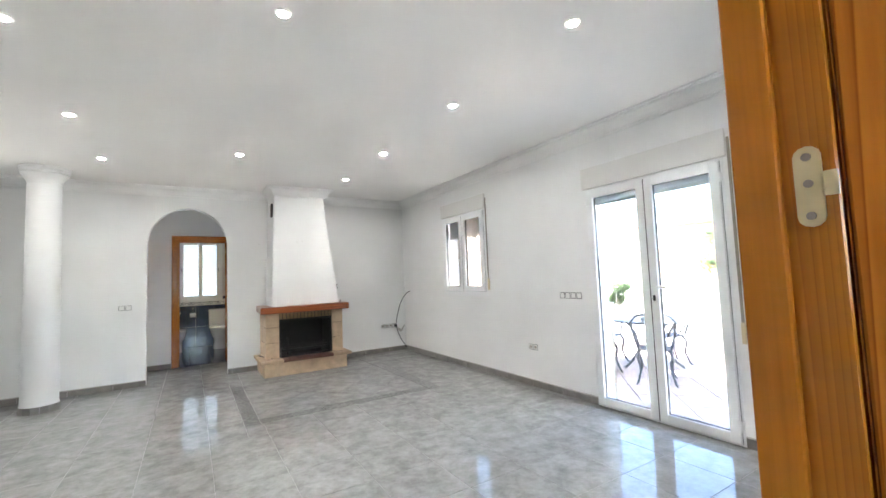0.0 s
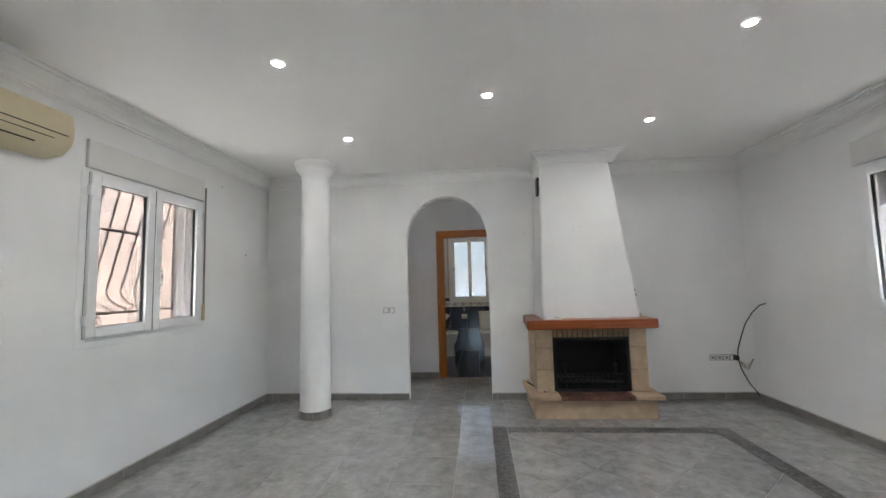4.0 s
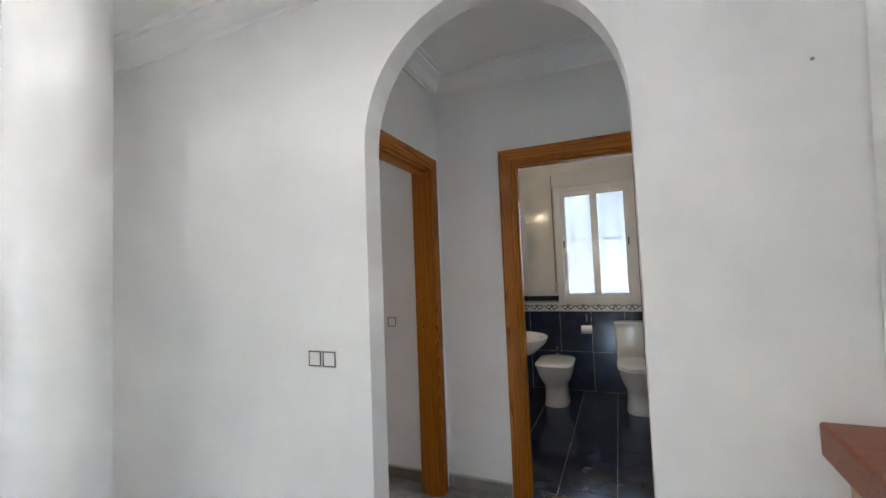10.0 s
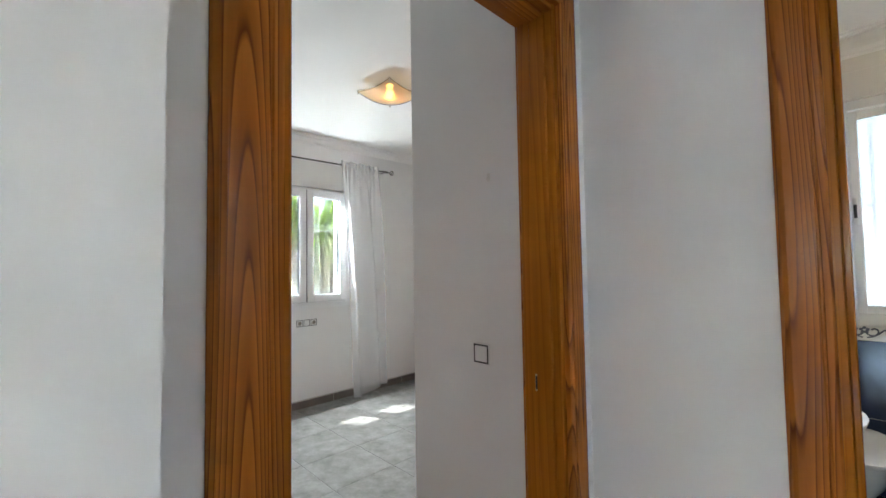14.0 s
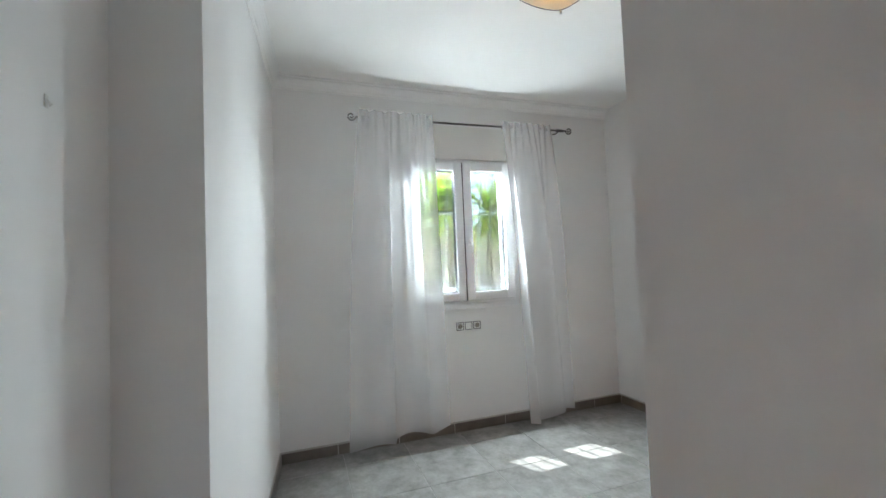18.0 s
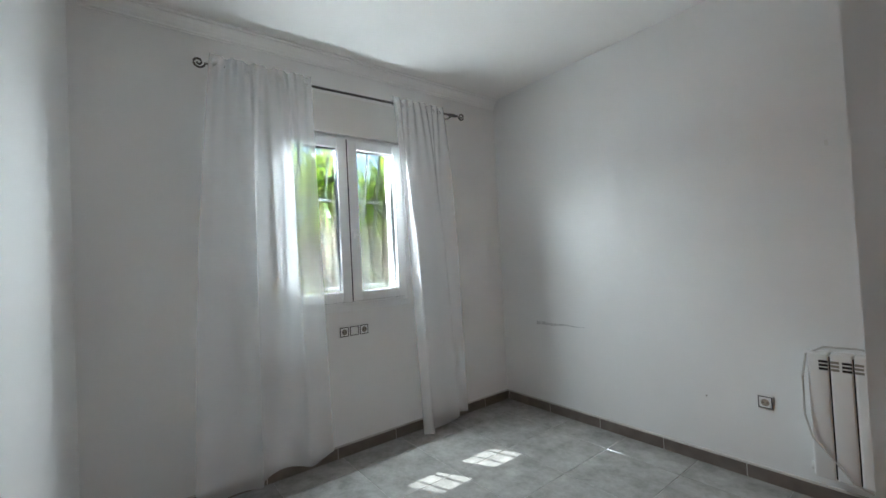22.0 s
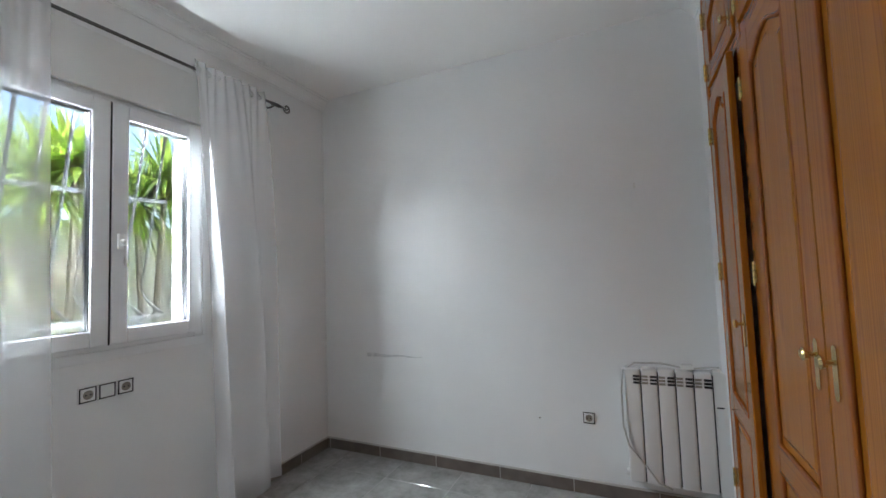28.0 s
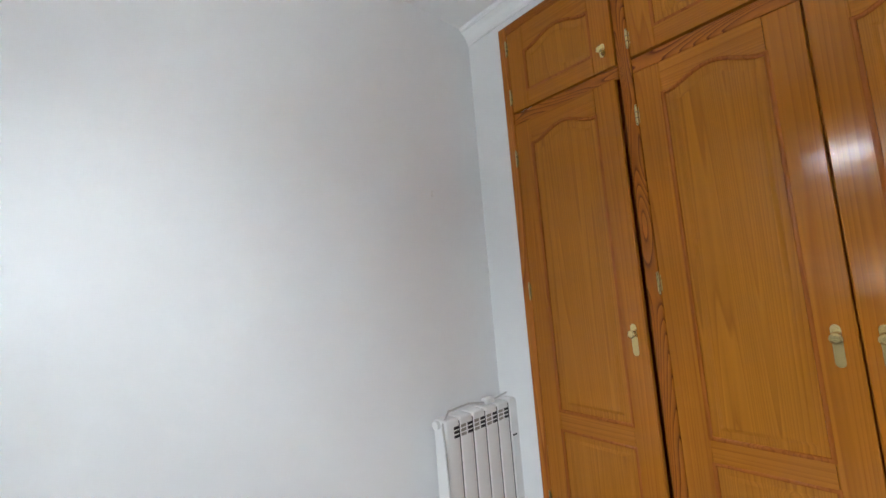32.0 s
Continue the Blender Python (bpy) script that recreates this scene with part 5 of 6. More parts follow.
# ---- bedroom ----
M_SHEER = cloth("sheer_curtain", (0.97, 0.98, 0.98), 0.64)
M_ROD = material("brushed_rod_iron", (0.09, 0.085, 0.08), 0.4, metal=0.7, vary=0.2, scale=30, bump=0)
RX, RZ = -3.435, 2.395
rod = thing("curtain_rod", "dark iron curtain rod with scrolled ends", "curtain rod", pose(RX, 9.207, 2.395, 0.7))
part("rail", cyl(bmesh.new(), (0, -0.88, 0), (0, 0.88, 0), 0.008, n=10), M_ROD, rod)
for s in (-1, 1):
    bm = cyl(bmesh.new(), (0, s * 0.80, 0), (0, s * 0.86, 0), 0.012, n=10)
    sp = [(0, s * (0.925 + (0.032 - 0.026 * k / 20) * -math.cos(radians(27 * k))), 0.004 + (0.032 - 0.026 * k / 20) * math.sin(radians(27 * k)) * -1) for k in range(21)]
    tube(bm, [(0, s * 0.86, 0), (0, s * 0.885, 0.002)] + sp, 0.0055, n=6)
    smooth(part("finial", bm, M_ROD, rod, "scrolled iron finial"))
    bm = tube(bmesh.new(), [(0, s * 0.83, 0), (-0.05, s * 0.83, -0.01), (-0.105, s * 0.83, 0)], 0.006, n=6)
    part("bracket", bm, M_ROD, rod)


def curtain(label, top, low, folds, seed=1, hem=(0.06, 0.06, 0.06)):
    """A gathered sheer panel on hidden tabs. top and low: its y range at the rod and at the hem; folds: broad soft folds; hem: its height from one side to the other."""
    rng = random.Random(seed)
    t = thing("curtain", label, "curtain", pose(RX, 0, 0), group="bedroom sheer curtains")
    nu, nv = 150, 60
    bm = bmesh.new()
    ph = [rng.uniform(0, 6.28) for _ in range(8)]
    gather = 9 * (top[1] - top[0]) / 0.5
    rows = []
    for j in range(nv + 1):
        v = j / nv
        fine, broad = math.exp(-v * 9), min(1, v * 2.2) ** 0.8
        row = []
        for i in range(nu + 1):
            u = i / nu
            a = top[0] + (low[0] - top[0]) * v ** 0.9
            b = top[1] + (low[1] - top[1]) * v ** 0.7
            k = u * (len(hem) - 1)
            i0 = min(int(k), len(hem) - 2)
            e = k - i0
            e = e * e * (3 - 2 * e)
            zl = hem[i0] + (hem[i0 + 1] - hem[i0]) * e
            head = RZ + 0.042 + 0.006 * math.sin(u * gather * 6.28 * 0.5 + ph[6])
            z = head + (zl - head) * v
            w = u + 0.055 * math.sin(u * 6.28 + ph[1]) + 0.02 * math.sin(v * 3.0 + ph[5])
            x = 0.020 + 0.011 * fine * math.sin(u * gather * 6.28 + ph[0])
            x += broad * (0.040 * math.sin(w * folds * 6.28 + ph[2]) + 0.008 * math.sin(w * folds * 13.1 + ph[3] + 1.1 * v))
            y = a + (b - a) * u + 0.036 * broad * math.sin(w * folds * 6.28 + ph[4])
            row.append(bm.verts.new((x, y, z)))
        rows.append(row)
    for ra, rb in zip(rows, rows[1:]):
        for i in range(nu):
            bm.faces.new((ra[i], ra[i + 1], rb[i + 1], rb[i]))
    smooth(part("cloth", bm, M_SHEER, t), 180)
    n = 7
    for i in range(n):
        y = top[0] + 0.03 + (top[1] - top[0] - 0.06) * i / (n - 1)
        bm = bmesh.new()
        ring = [(0.006 + 0.016 * math.cos(radians(a)), 0.002 + 0.020 * math.sin(radians(a))) for a in range(0, 361, 24)]
        va = [bm.verts.new((x, y - 0.014, RZ + z)) for x, z in ring]
        vb = [bm.verts.new((x, y + 0.014, RZ + z)) for x, z in ring]
        for k in range(len(ring) - 1):
            bm.faces.new((va[k], va[k + 1], vb[k + 1], vb[k]))
        part("tab", bm, M_SHEER, t)
    return t


curtain("long sheer white curtain hanging open on an iron rod", (8.33, 8.885), (8.21, 8.97), 2.3, seed=3, hem=(0.05, 0.04, 0.09, 0.08, 0.10))
curtain("long sheer white curtain gathered beside the window", (9.47, 9.93), (9.60, 10.02), 2.0, seed=8, hem=(0.012, 0.012, 0.07, 0.07))

# ceiling lamp
M_SHADE = bpy.data.materials.new("amber_glass")
M_SHADE.use_nodes = True
sn = M_SHADE.node_tree
sn.nodes.remove(sn.nodes["Principled BSDF"])
s_through, s_milk, s_gloss = sn.nodes.new("ShaderNodeBsdfTransparent"), sn.nodes.new("ShaderNodeBsdfTranslucent"), sn.nodes.new("ShaderNodeBsdfGlossy")
s_through.inputs[0].default_value = (1.0, 0.90, 0.74, 1)
s_milk.inputs[0].default_value = (0.98, 0.86, 0.66, 1)
s_gloss.inputs["Roughness"].default_value = 0.15
s_a, s_b = sn.nodes.new("ShaderNodeMixShader"), sn.nodes.new("ShaderNodeMixShader")
s_a.inputs[0].default_value, s_b.inputs[0].default_value = 0.62, 0.06
sn.links.new(s_through.outputs[0], s_a.inputs[1])
sn.links.new(s_milk.outputs[0], s_a.inputs[2])
sn.links.new(s_a.outputs[0], s_b.inputs[1])
sn.links.new(s_gloss.outputs[0], s_b.inputs[2])
sn.links.new(s_b.outputs[0], sn.nodes["Material Output"].inputs[0])
M_BULB = glow("warm_bulb", (1.0, 0.50, 0.13), 0.22)
lp = thing("ceiling_lamp", "lit square ceiling lamp with a curved amber glass", "ceiling lamp", pose(-2.08, 9.10, H, 0, 0, 8))
part("base_plate", boxed(-0.07, 0.07, -0.07, 0.07, -0.03, 0.0, bevel=0.004), M_CHROME, lp)
bm = bmesh.new()
g = [[bm.verts.new((0.165 * (i / 5 - 1), 0.165 * (j / 5 - 1), -0.10 + 0.05 * (((i / 5 - 1) ** 2 + (j / 5 - 1) ** 2) / 2))) for j in range(11)] for i in range(11)]
for i in range(10):
    for j in range(10):
        bm.faces.new((g[i][j], g[i + 1][j], g[i + 1][j + 1], g[i][j + 1]))
bmesh.ops.solidify(bm, geom=bm.faces[:], thickness=0.005)
smooth(part("shade", bm, M_SHADE, lp, "curved amber glass shade"))
for sx in (-1, 1):
    for turn in (0, 90):
        edge = [(0.165 * (k / 5 - 1), sx * 0.166, -0.104 + 0.05 * ((k / 5 - 1) ** 2 + 1) / 2) for k in range(11)]
        e = part("edge_wire", tube(bmesh.new(), edge, 0.0022, n=5), M_ROD, lp, "thin dark rim of the glass")
        e.matrix_basis = pose(0, 0, 0, 0, 0, turn)
for q in ((-1, -1), (1, -1), (1, 1), (-1, 1)):
    bm = cyl(bmesh.new(), (0.16 * q[0], 0.16 * q[1], -0.075), (0.16 * q[0], 0.16 * q[1], -0.045), 0.007, n=8)
    tube(bm, [(0.06 * q[0], 0.06 * q[1], -0.02), (0.16 * q[0], 0.16 * q[1], -0.046)], 0.003, n=5)
    part("clip", bm, M_CHROME, lp, "thin chrome holding clip")
bm = bmesh.new()
bmesh.ops.create_uvsphere(bm, u_segments=14, v_segments=8, radius=0.03, matrix=pose(0, 0, -0.065))
part("bulb", bm, M_BULB, lp)

# built-in wardrobe
wr = thing("wardrobe", "built-in varnished pine wardrobe, one door slightly ajar", "wardrobe", pose(-1.0, 10.385, 0, 0, 0, -90))
W = 1.595
part("side_post", boxed(0.0, 0.045, -0.014, 0.06, 0.0, 2.545, bevel=0.004), M_PINE_V, wr)
part("side_post", boxed(W - 0.045, W, -0.014, 0.06, 0.0, 2.545, bevel=0.004), M_PINE_V, wr)
part("middle_post", boxed(0.562, 0.612, -0.010, 0.06, 0.06, 2.50, bevel=0.003), M_HEART_V, wr, "dark-grained middle post")
part("top_rail", boxed(0.045, W - 0.045, -0.014, 0.06, 2.50, 2.545, bevel=0.004), M_HEART_X, wr)
for a, b in ((0.045, 0.561), (0.613, W - 0.045)):
    part("cross_rail", boxed(a, b, -0.008, 0.06, 2.035, 2.09, bevel=0.003), M_HEART_X, wr, "dark-grained cross rail")
part("plinth", boxed(0.045, W - 0.045, -0.006, 0.06, 0.0, 0.06, bevel=0.003), M_PINE_X, wr)
part("back", boxed(0.0, W, 0.49, 0.50, 0.0, 2.545), M_PINE_V, wr)


def knob_plate(parent, x, z, y, long=True):
    bm = bmesh.new()
    hgt = 0.047 if long else 0.017
    pts = [(x + 0.0115 * math.cos(radians(a)), z + hgt + 0.012 * math.sin(radians(a))) for a in range(0, 181, 30)]
    pts += [(x + 0.0115 * math.cos(radians(a)), z - hgt + 0.012 * math.sin(radians(a))) for a in range(180, 361, 30)]
    prism(bm, pts, 1, y - 0.003, y)
    pl = part("handle_plate", bm, M_BRASS, parent, "polished brass plate")
    m = Matrix.Translation((x, y - 0.003, z + (0.022 if long else 0.0))) @ pose(0, 0, 0, 90, 0, 0)
    smooth(part("knob", lathe(bmesh.new(), [(0.006, 0.0), (0.006, 0.014), (0.014, 0.018), (0.015, 0.024), (0.009, 0.029)], 16, m), M_BRASS, pl, "round brass knob"))


def small_hinge(parent, x, z, y):
    bm = cyl(bmesh.new(), (x, y - 0.006, z - 0.032), (x, y - 0.006, z + 0.032), 0.0055, n=8)
    for k in (-0.036, 0.036):
        bmesh.ops.create_uvsphere(bm, u_segments=8, v_segments=5, radius=0.006, matrix=pose(x, y - 0.006, z + k))
    for k in (-1, 1):
        box(bm, x + k * 0.0045 - 0.0035, x + k * 0.0045 + 0.0035, y - 0.0025, y - 0.0005, z - 0.030, z + 0.030)
    hg = part("hinge", bm, M_BRASS, parent, "brass knuckle hinge")
    for k in (-0.011, 0.011):
        part("joint", cyl(bmesh.new(), (x, y - 0.006, z + k - 0.001), (x, y - 0.006, z + k + 0.001), 0.0058, n=8), M_BLACK, hg)


LOW, UP = [(0.15, 0.635, 0), (0.715, 1.915, 0.045)], [(2.175, 2.37, 0.042)]
for k, (a, b, side) in enumerate(((0.050, 0.558, -1), (0.616, 1.100, -1), (1.104, W - 0.05, 1))):
    y = -0.016
    lo = panel_leaf(wr, a, b, 0.065, 2.03, LOW, y=y, thick=0.022, stile=0.092, tone=(M_STILE, M_RAIL, M_BEAD), label="pine door with two raised panels, slightly ajar" if k == 0 else "pine door with two raised panels")
    hi = panel_leaf(wr, a, b, 2.095, 2.495, UP, y=y, thick=0.022, stile=0.092, tone=(M_STILE, M_RAIL, M_BEAD), label="short upper pine door")
    kx = b - 0.045 if side < 0 else a + 0.045
    hx = a - 0.002 if side < 0 else b + 0.002
    knob_plate(lo, kx, 1.033, y)
    knob_plate(hi, kx if k != 1 else b - 0.045, 2.175, y, long=False)
    for z in (0.32, 1.235, 1.865):
        small_hinge(lo, hx, z, y)
    for z in (2.17, 2.42):
        small_hinge(hi, hx, z, y)
    if k == 0:
        lo.matrix_basis = Matrix.Translation((a, 0, 0)) @ pose(0, 0, 0, 0, 0, -3.0) @ Matrix.Translation((-a, 0, 0))

# radiator
M_RAD = material("radiator_enamel", (0.80, 0.79, 0.77), 0.35, vary=0.03, scale=5, bump=0)
ra = thing("radiator", "white electric radiator with its cable lying over it", "radiator", pose(-1.46, BY1, 0.02))
for i in range(5):
    x = 0.005 + i * 0.080
    bm = boxed(x, x + 0.077, -0.10, -0.018, 0.13, 0.715, bevel=0.010, seg=3)
    fin = smooth(part("element", bm, M_RAD, ra))
    # black and grey plates put the shade in the slots into colour
    for k in range(3):
        z = 0.638 + k * 0.017
        part("air_slot", boxed(x + 0.042, x + 0.074, -0.1015, -0.0995, z, z + 0.011), M_BLACK, fin)
        if i:
            part("air_slot", boxed(x + 0.003, x + 0.032, -0.1015, -0.0995, z, z + 0.011), M_STRAP, fin, "air slot, its shade put into a grey colour")
    # black filler in place of the shade between two elements
    part("gap", boxed(x + 0.076, x + 0.081, -0.095, -0.03, 0.14, 0.70), M_BLACK, ra)
bm = bmesh.new()
prism(bm, [(0.405, 0.12), (0.405, 0.722)] + [(0.425 + 0.05 * math.sin(radians(a)), 0.672 + 0.05 * math.cos(radians(a))) for a in range(0, 91, 15)] + [(0.475, 0.12)], 1, -0.10, -0.02)
bmesh.ops.bevel(bm, geom=bm.edges[:], offset=0.006, segments=2, affect="EDGES")
cp = part("control_end", bm, M_RAD, ra, "white control end panel")
part("display", boxed(0.415, 0.445, -0.1015, -0.0995, 0.545, 0.552), M_BLACK, cp)
part("button_strip", boxed(0.418, 0.442, -0.1015, -0.0995, 0.45, 0.535), M_SLAT, cp, "grey button strip")
part("wall_bracket", boxed(0.06, 0.09, -0.02, 0.0, 0.3, 0.6), M_RAD, ra)
part("wall_bracket", boxed(0.34, 0.37, -0.02, 0.0, 0.3, 0.6), M_RAD, ra)
part("pipe_cap", cyl(bmesh.new(), (-0.012, -0.05, 0.695), (0.006, -0.05, 0.695), 0.018, n=14), M_RAD, ra)
part("pipe_cap", cyl(bmesh.new(), (-0.010, -0.05, 0.16), (0.006, -0.05, 0.16), 0.018, n=14), M_RAD, ra)
M_CORD = material("grey_cord", (0.55, 0.53, 0.50), 0.6, vary=0.05, bump=0)
smooth(part("cord", tube(bmesh.new(), [(0.44, -0.06, 0.735), (0.30, -0.07, 0.722), (0.18, -0.06, 0.742), (0.06, -0.06, 0.738), (0.0, -0.085, 0.70), (-0.012, -0.11, 0.60), (-0.012, -0.115, 0.42), (0.01, -0.115, 0.32), (0.09, -0.115, 0.22), (0.14, -0.115, 0.15), (0.20, -0.10, 0.122)], 0.0045, n=8), M_CORD, ra, "grey power cord"))
part("plug", boxed(0.27, 0.33, -0.085, -0.05, 0.717, 0.745, bevel=0.008, seg=2), M_PLASTIC, ra)

# wall marks and hooks
M_SCUFF = material("grey_scuff", (0.64, 0.64, 0.635), 0.8, vary=0.25, scale=30, bump=0.02)
bm = bmesh.new()
rng = random.Random(5)
for i in range(26):
    x = -3.16 + i * 0.017
    hgt = 0.017 * (1 - i / 30) * rng.uniform(0.7, 1.1)
    box(bm, x, x + 0.0168, BY1 - 0.0015, BY1 - 0.0005, 0.705 - hgt + 0.003 * math.sin(i * 0.5), 0.705 + hgt * 0.7 + 0.003 * math.sin(i * 0.5))
tagged(part("scuff_mark", bm, M_SCUFF), "long grey furniture scuff on the white wall", "scuff mark")


def wall_hook(m):
    t = thing("wall_hook", "tiny white adhesive wall hook", "hook", m)
    part("pad", boxed(-0.006, 0.006, -0.003, 0.0, -0.014, 0.014, bevel=0.001), M_SHUTBOX, t)
    part("hook", tube(bmesh.new(), [(0, -0.002, 0.004), (0, -0.007, -0.003), (0, -0.008, -0.010), (0, -0.012, -0.005)], 0.002, n=6), M_SHUTBOX, t)


wall_hook(pose(-1.347, BY1, 1.723))
wall_hook(pose(1.805, 6.729, 1.873))
wall_hook(pose(-0.60, 8.40, 1.63))
wall_hook(pose(-1.55, 7.43, 1.66, 0, 0, 180))
wall_hook(pose(1.73, 6.723, 1.86))
for x, y, z in ((-1.933, BY1, 0.391), (1.30, LY1, 1.88)):
    tagged(part("nail_hole", cyl(bmesh.new(), (x, y - 0.002, z), (x, y, z), 0.005, n=8), M_STRAP), "small dark nail hole in the wall", "nail hole")

# ---- outside ----
def leaf_material(name, color, lit):
    """A thin leaf: its own green by reflection and a yellower green by the light that comes through it."""
    m = material(name, color, 0.4, vary=0.35, scale=3, fine=30, bump=0.01, random_tint=0.2)
    nt = m.node_tree
    tl = nt.nodes.new("ShaderNodeBsdfTranslucent")
    tl.inputs[0].default_value = (*lit, 1)
    mix = nt.nodes.new("ShaderNodeMixShader")
    mix.inputs[0].default_value = 0.55
    nt.links.new(nt.nodes["Principled BSDF"].outputs[0], mix.inputs[1])
    nt.links.new(tl.outputs[0], mix.inputs[2])
    nt.links.new(mix.outputs[0], nt.nodes["Material Output"].inputs[0])
    return m


M_SAND = material("pale_gravel_yard", (0.48, 0.455, 0.41), 0.95, vary=0.25, scale=0.8, fine=14, bump=0.1)
M_TERRA = material("pale_clay_paving", (0.56, 0.42, 0.36), 0.6, vary=0.2, scale=5, fine=40, bump=0.03, random_tint=0.12)
M_STUCCO = material("cream_stucco", (0.66, 0.585, 0.53), 0.9, vary=0.1, scale=2, fine=60, bump=0.08)
M_ROCK = material("pillar_stone", (0.52, 0.42, 0.29), 0.85, vary=0.3, scale=6, fine=40, bump=0.1)
M_ROOF = material("roof_tile", (0.42, 0.17, 0.09), 0.8, vary=0.3, scale=6, fine=30, bump=0.08)
M_LEAF = leaf_material("yucca_leaf", (0.36, 0.46, 0.09), (0.46, 0.62, 0.09))
M_BUSH = material("shrub_leaf", (0.07, 0.12, 0.035), 0.6, vary=0.5, scale=5, fine=30, bump=0.01)
M_BARK = material("grey_bark", (0.40, 0.35, 0.26), 0.9, vary=0.35, scale=14, fine=60, bump=0.1)
M_WIRON = material("weathered_wrought_iron", (0.085, 0.095, 0.105), 0.5, metal=0.2, vary=0.3, scale=30, bump=0.02)
M_FENCE = material("pale_boundary_wall", (0.62, 0.59, 0.48), 0.9, vary=0.2, scale=1.5, fine=40, bump=0.06)
M_HOUSE = material("white_house_wall", (0.72, 0.68, 0.60), 0.9, vary=0.08, scale=1, bump=0.03)
M_ORANGE = material("orange_house_wall", (0.48, 0.27, 0.15), 0.9, vary=0.12, scale=1, bump=0.03)

G = -0.30
tagged(part("ground", boxed(-600, 600, -600, 600, G - 0.2, G), M_SAND), "pale sunlit gravel ground reaching the horizon", "ground", kind="structure")
tagged(part("foundation", boxed(LX0 - 0.25, LX1 + 0.25, -2.3, 10.99, G, -0.1), M_STUCCO), "cream house foundation", "foundation", kind="structure")
tagged(part("foundation", boxed(BX0 - 0.25, LX0 - 0.25, 7.4, 10.85, G, -0.1), M_STUCCO), "cream house foundation", "foundation", kind="structure")
# roof and eaves
# unseen slab; its west and south overhangs are added to block the sun
tagged(part("roof", boxed(LX0 - 1.15, LX1 + 0.75, -5.0, 7.35, H + 0.2, H + 0.34), M_STUCCO), "unseen flat roof slab, deep eaves added to keep sun out", "roof", kind="structure")
tagged(part("roof", boxed(BX0 - 0.70, LX1 + 0.75, 7.36, 11.5, H + 0.2, H + 0.34), M_STUCCO), "flat roof slab with eaves over the bedroom", "roof", kind="structure")
# outer skins seen through the windows
tagged(part("wall_outer_wing", boxed(-7.5, BX0 - 0.26, 7.40, 7.55, G, 3.4), M_STUCCO), "cream stucco yard wall beside the house", "wall", kind="structure")
tagged(part("wall_outer_bedroom", boxed(BX0 - 0.25, LX0 - 0.26, 7.375, 7.395, -0.1, H + 0.2), M_STUCCO), "cream stucco outer wall of the bedroom wing", "wall", kind="structure")
pp = tagged(part("drainpipe", cyl(bmesh.new(), (-2.45, 7.33, G), (-2.45, 7.33, 2.86), 0.04, n=14), M_STRAP), "brown drainpipe on the outer wall", "drainpipe")
tagged(part("wall_garden", boxed(-5.60, -5.45, 7.6, 24, G, 1.80), M_FENCE), "pale rendered garden wall", "wall", kind="structure")
tagged(part("wall_side_yard", boxed(6.6, 6.8, 5.6, 12, G, 3.2), M_STUCCO), "cream stucco wall of the side yard", "wall", kind="structure")
tagged(part("wall_back_yard", boxed(-2, 5, 14.5, 14.7, G, 0.9), M_HOUSE), "white rendered yard wall", "wall", kind="structure")

# terrace
ter = tagged(part("pavement", boxed(LX1 + 0.25, 9.5, -3.0, 7.3, G, -0.205), M_GROUT), "terrace paved with pale clay tiles", "terrace", kind="structure")
st_ = 0.42 / math.sqrt(2)
hd_ = 0.41 / math.sqrt(2)
dia = bpy.data.meshes.new("paving_tile")
dia.from_pydata([(hd_, 0, 0.012), (0, hd_, 0.012), (-hd_, 0, 0.012), (0, -hd_, 0.012), (hd_, 0, 0), (0, hd_, 0), (-hd_, 0, 0), (0, -hd_, 0)], [],
                [(0, 1, 2, 3), (0, 4, 5, 1), (1, 5, 6, 2), (2, 6, 7, 3), (3, 7, 4, 0)])
dia.materials.append(M_TERRA)
for i in range(14):
    for j in range(24):
        if (i + j) % 2 == 0:
            ob = new("paving_tile", dia)
            ob.parent = ter
            ob.location = (LX1 + 0.25 + st_ * (i + 1), 0.3 + st_ * j, -0.205)
pil = thing("pillar", "stone-clad square terrace pillar", "pillar", pose(4.35, 3.86, -0.195))
rng = random.Random(11)
part("core", boxed(-0.22, 0.22, -0.22, 0.22, 0.0, 3.05), M_STUCCO, pil)
z = 0.0
while z < 1.0:
    hh = rng.uniform(0.13, 0.22)
    x = -0.24
    while x < 0.23:
        w_ = rng.uniform(0.14, 0.26)
        x1 = min(x + w_, 0.24)
        part("stone", boxed(x + 0.004, x1 - 0.004, -0.245 - rng.uniform(0, 0.012), -0.2, z + 0.004, z + hh - 0.004, bevel=0.008), M_ROCK, pil)
        part("stone", boxed(-0.245 - rng.uniform(0, 0.012), -0.2, x + 0.004, x1 - 0.004, z + 0.004, z + hh - 0.004, bevel=0.008), M_ROCK, pil)
        x = x1
    z += hh
part("cap", boxed(-0.26, 0.26, -0.26, 0.26, z, z + 0.04, bevel=0.006), M_HOUSE, pil, "pale ledge above the stonework")

# garden table and chairs
tb = thing("garden_table", "round weathered wrought iron garden table", "table", pose(6.20, 4.15, -0.193))
bm = lathe(bmesh.new(), [(0.0, 0.70), (0.55, 0.70), (0.56, 0.71), (0.55, 0.725), (0.0, 0.725)], 36)
part("tabletop", bm, M_WIRON, tb)
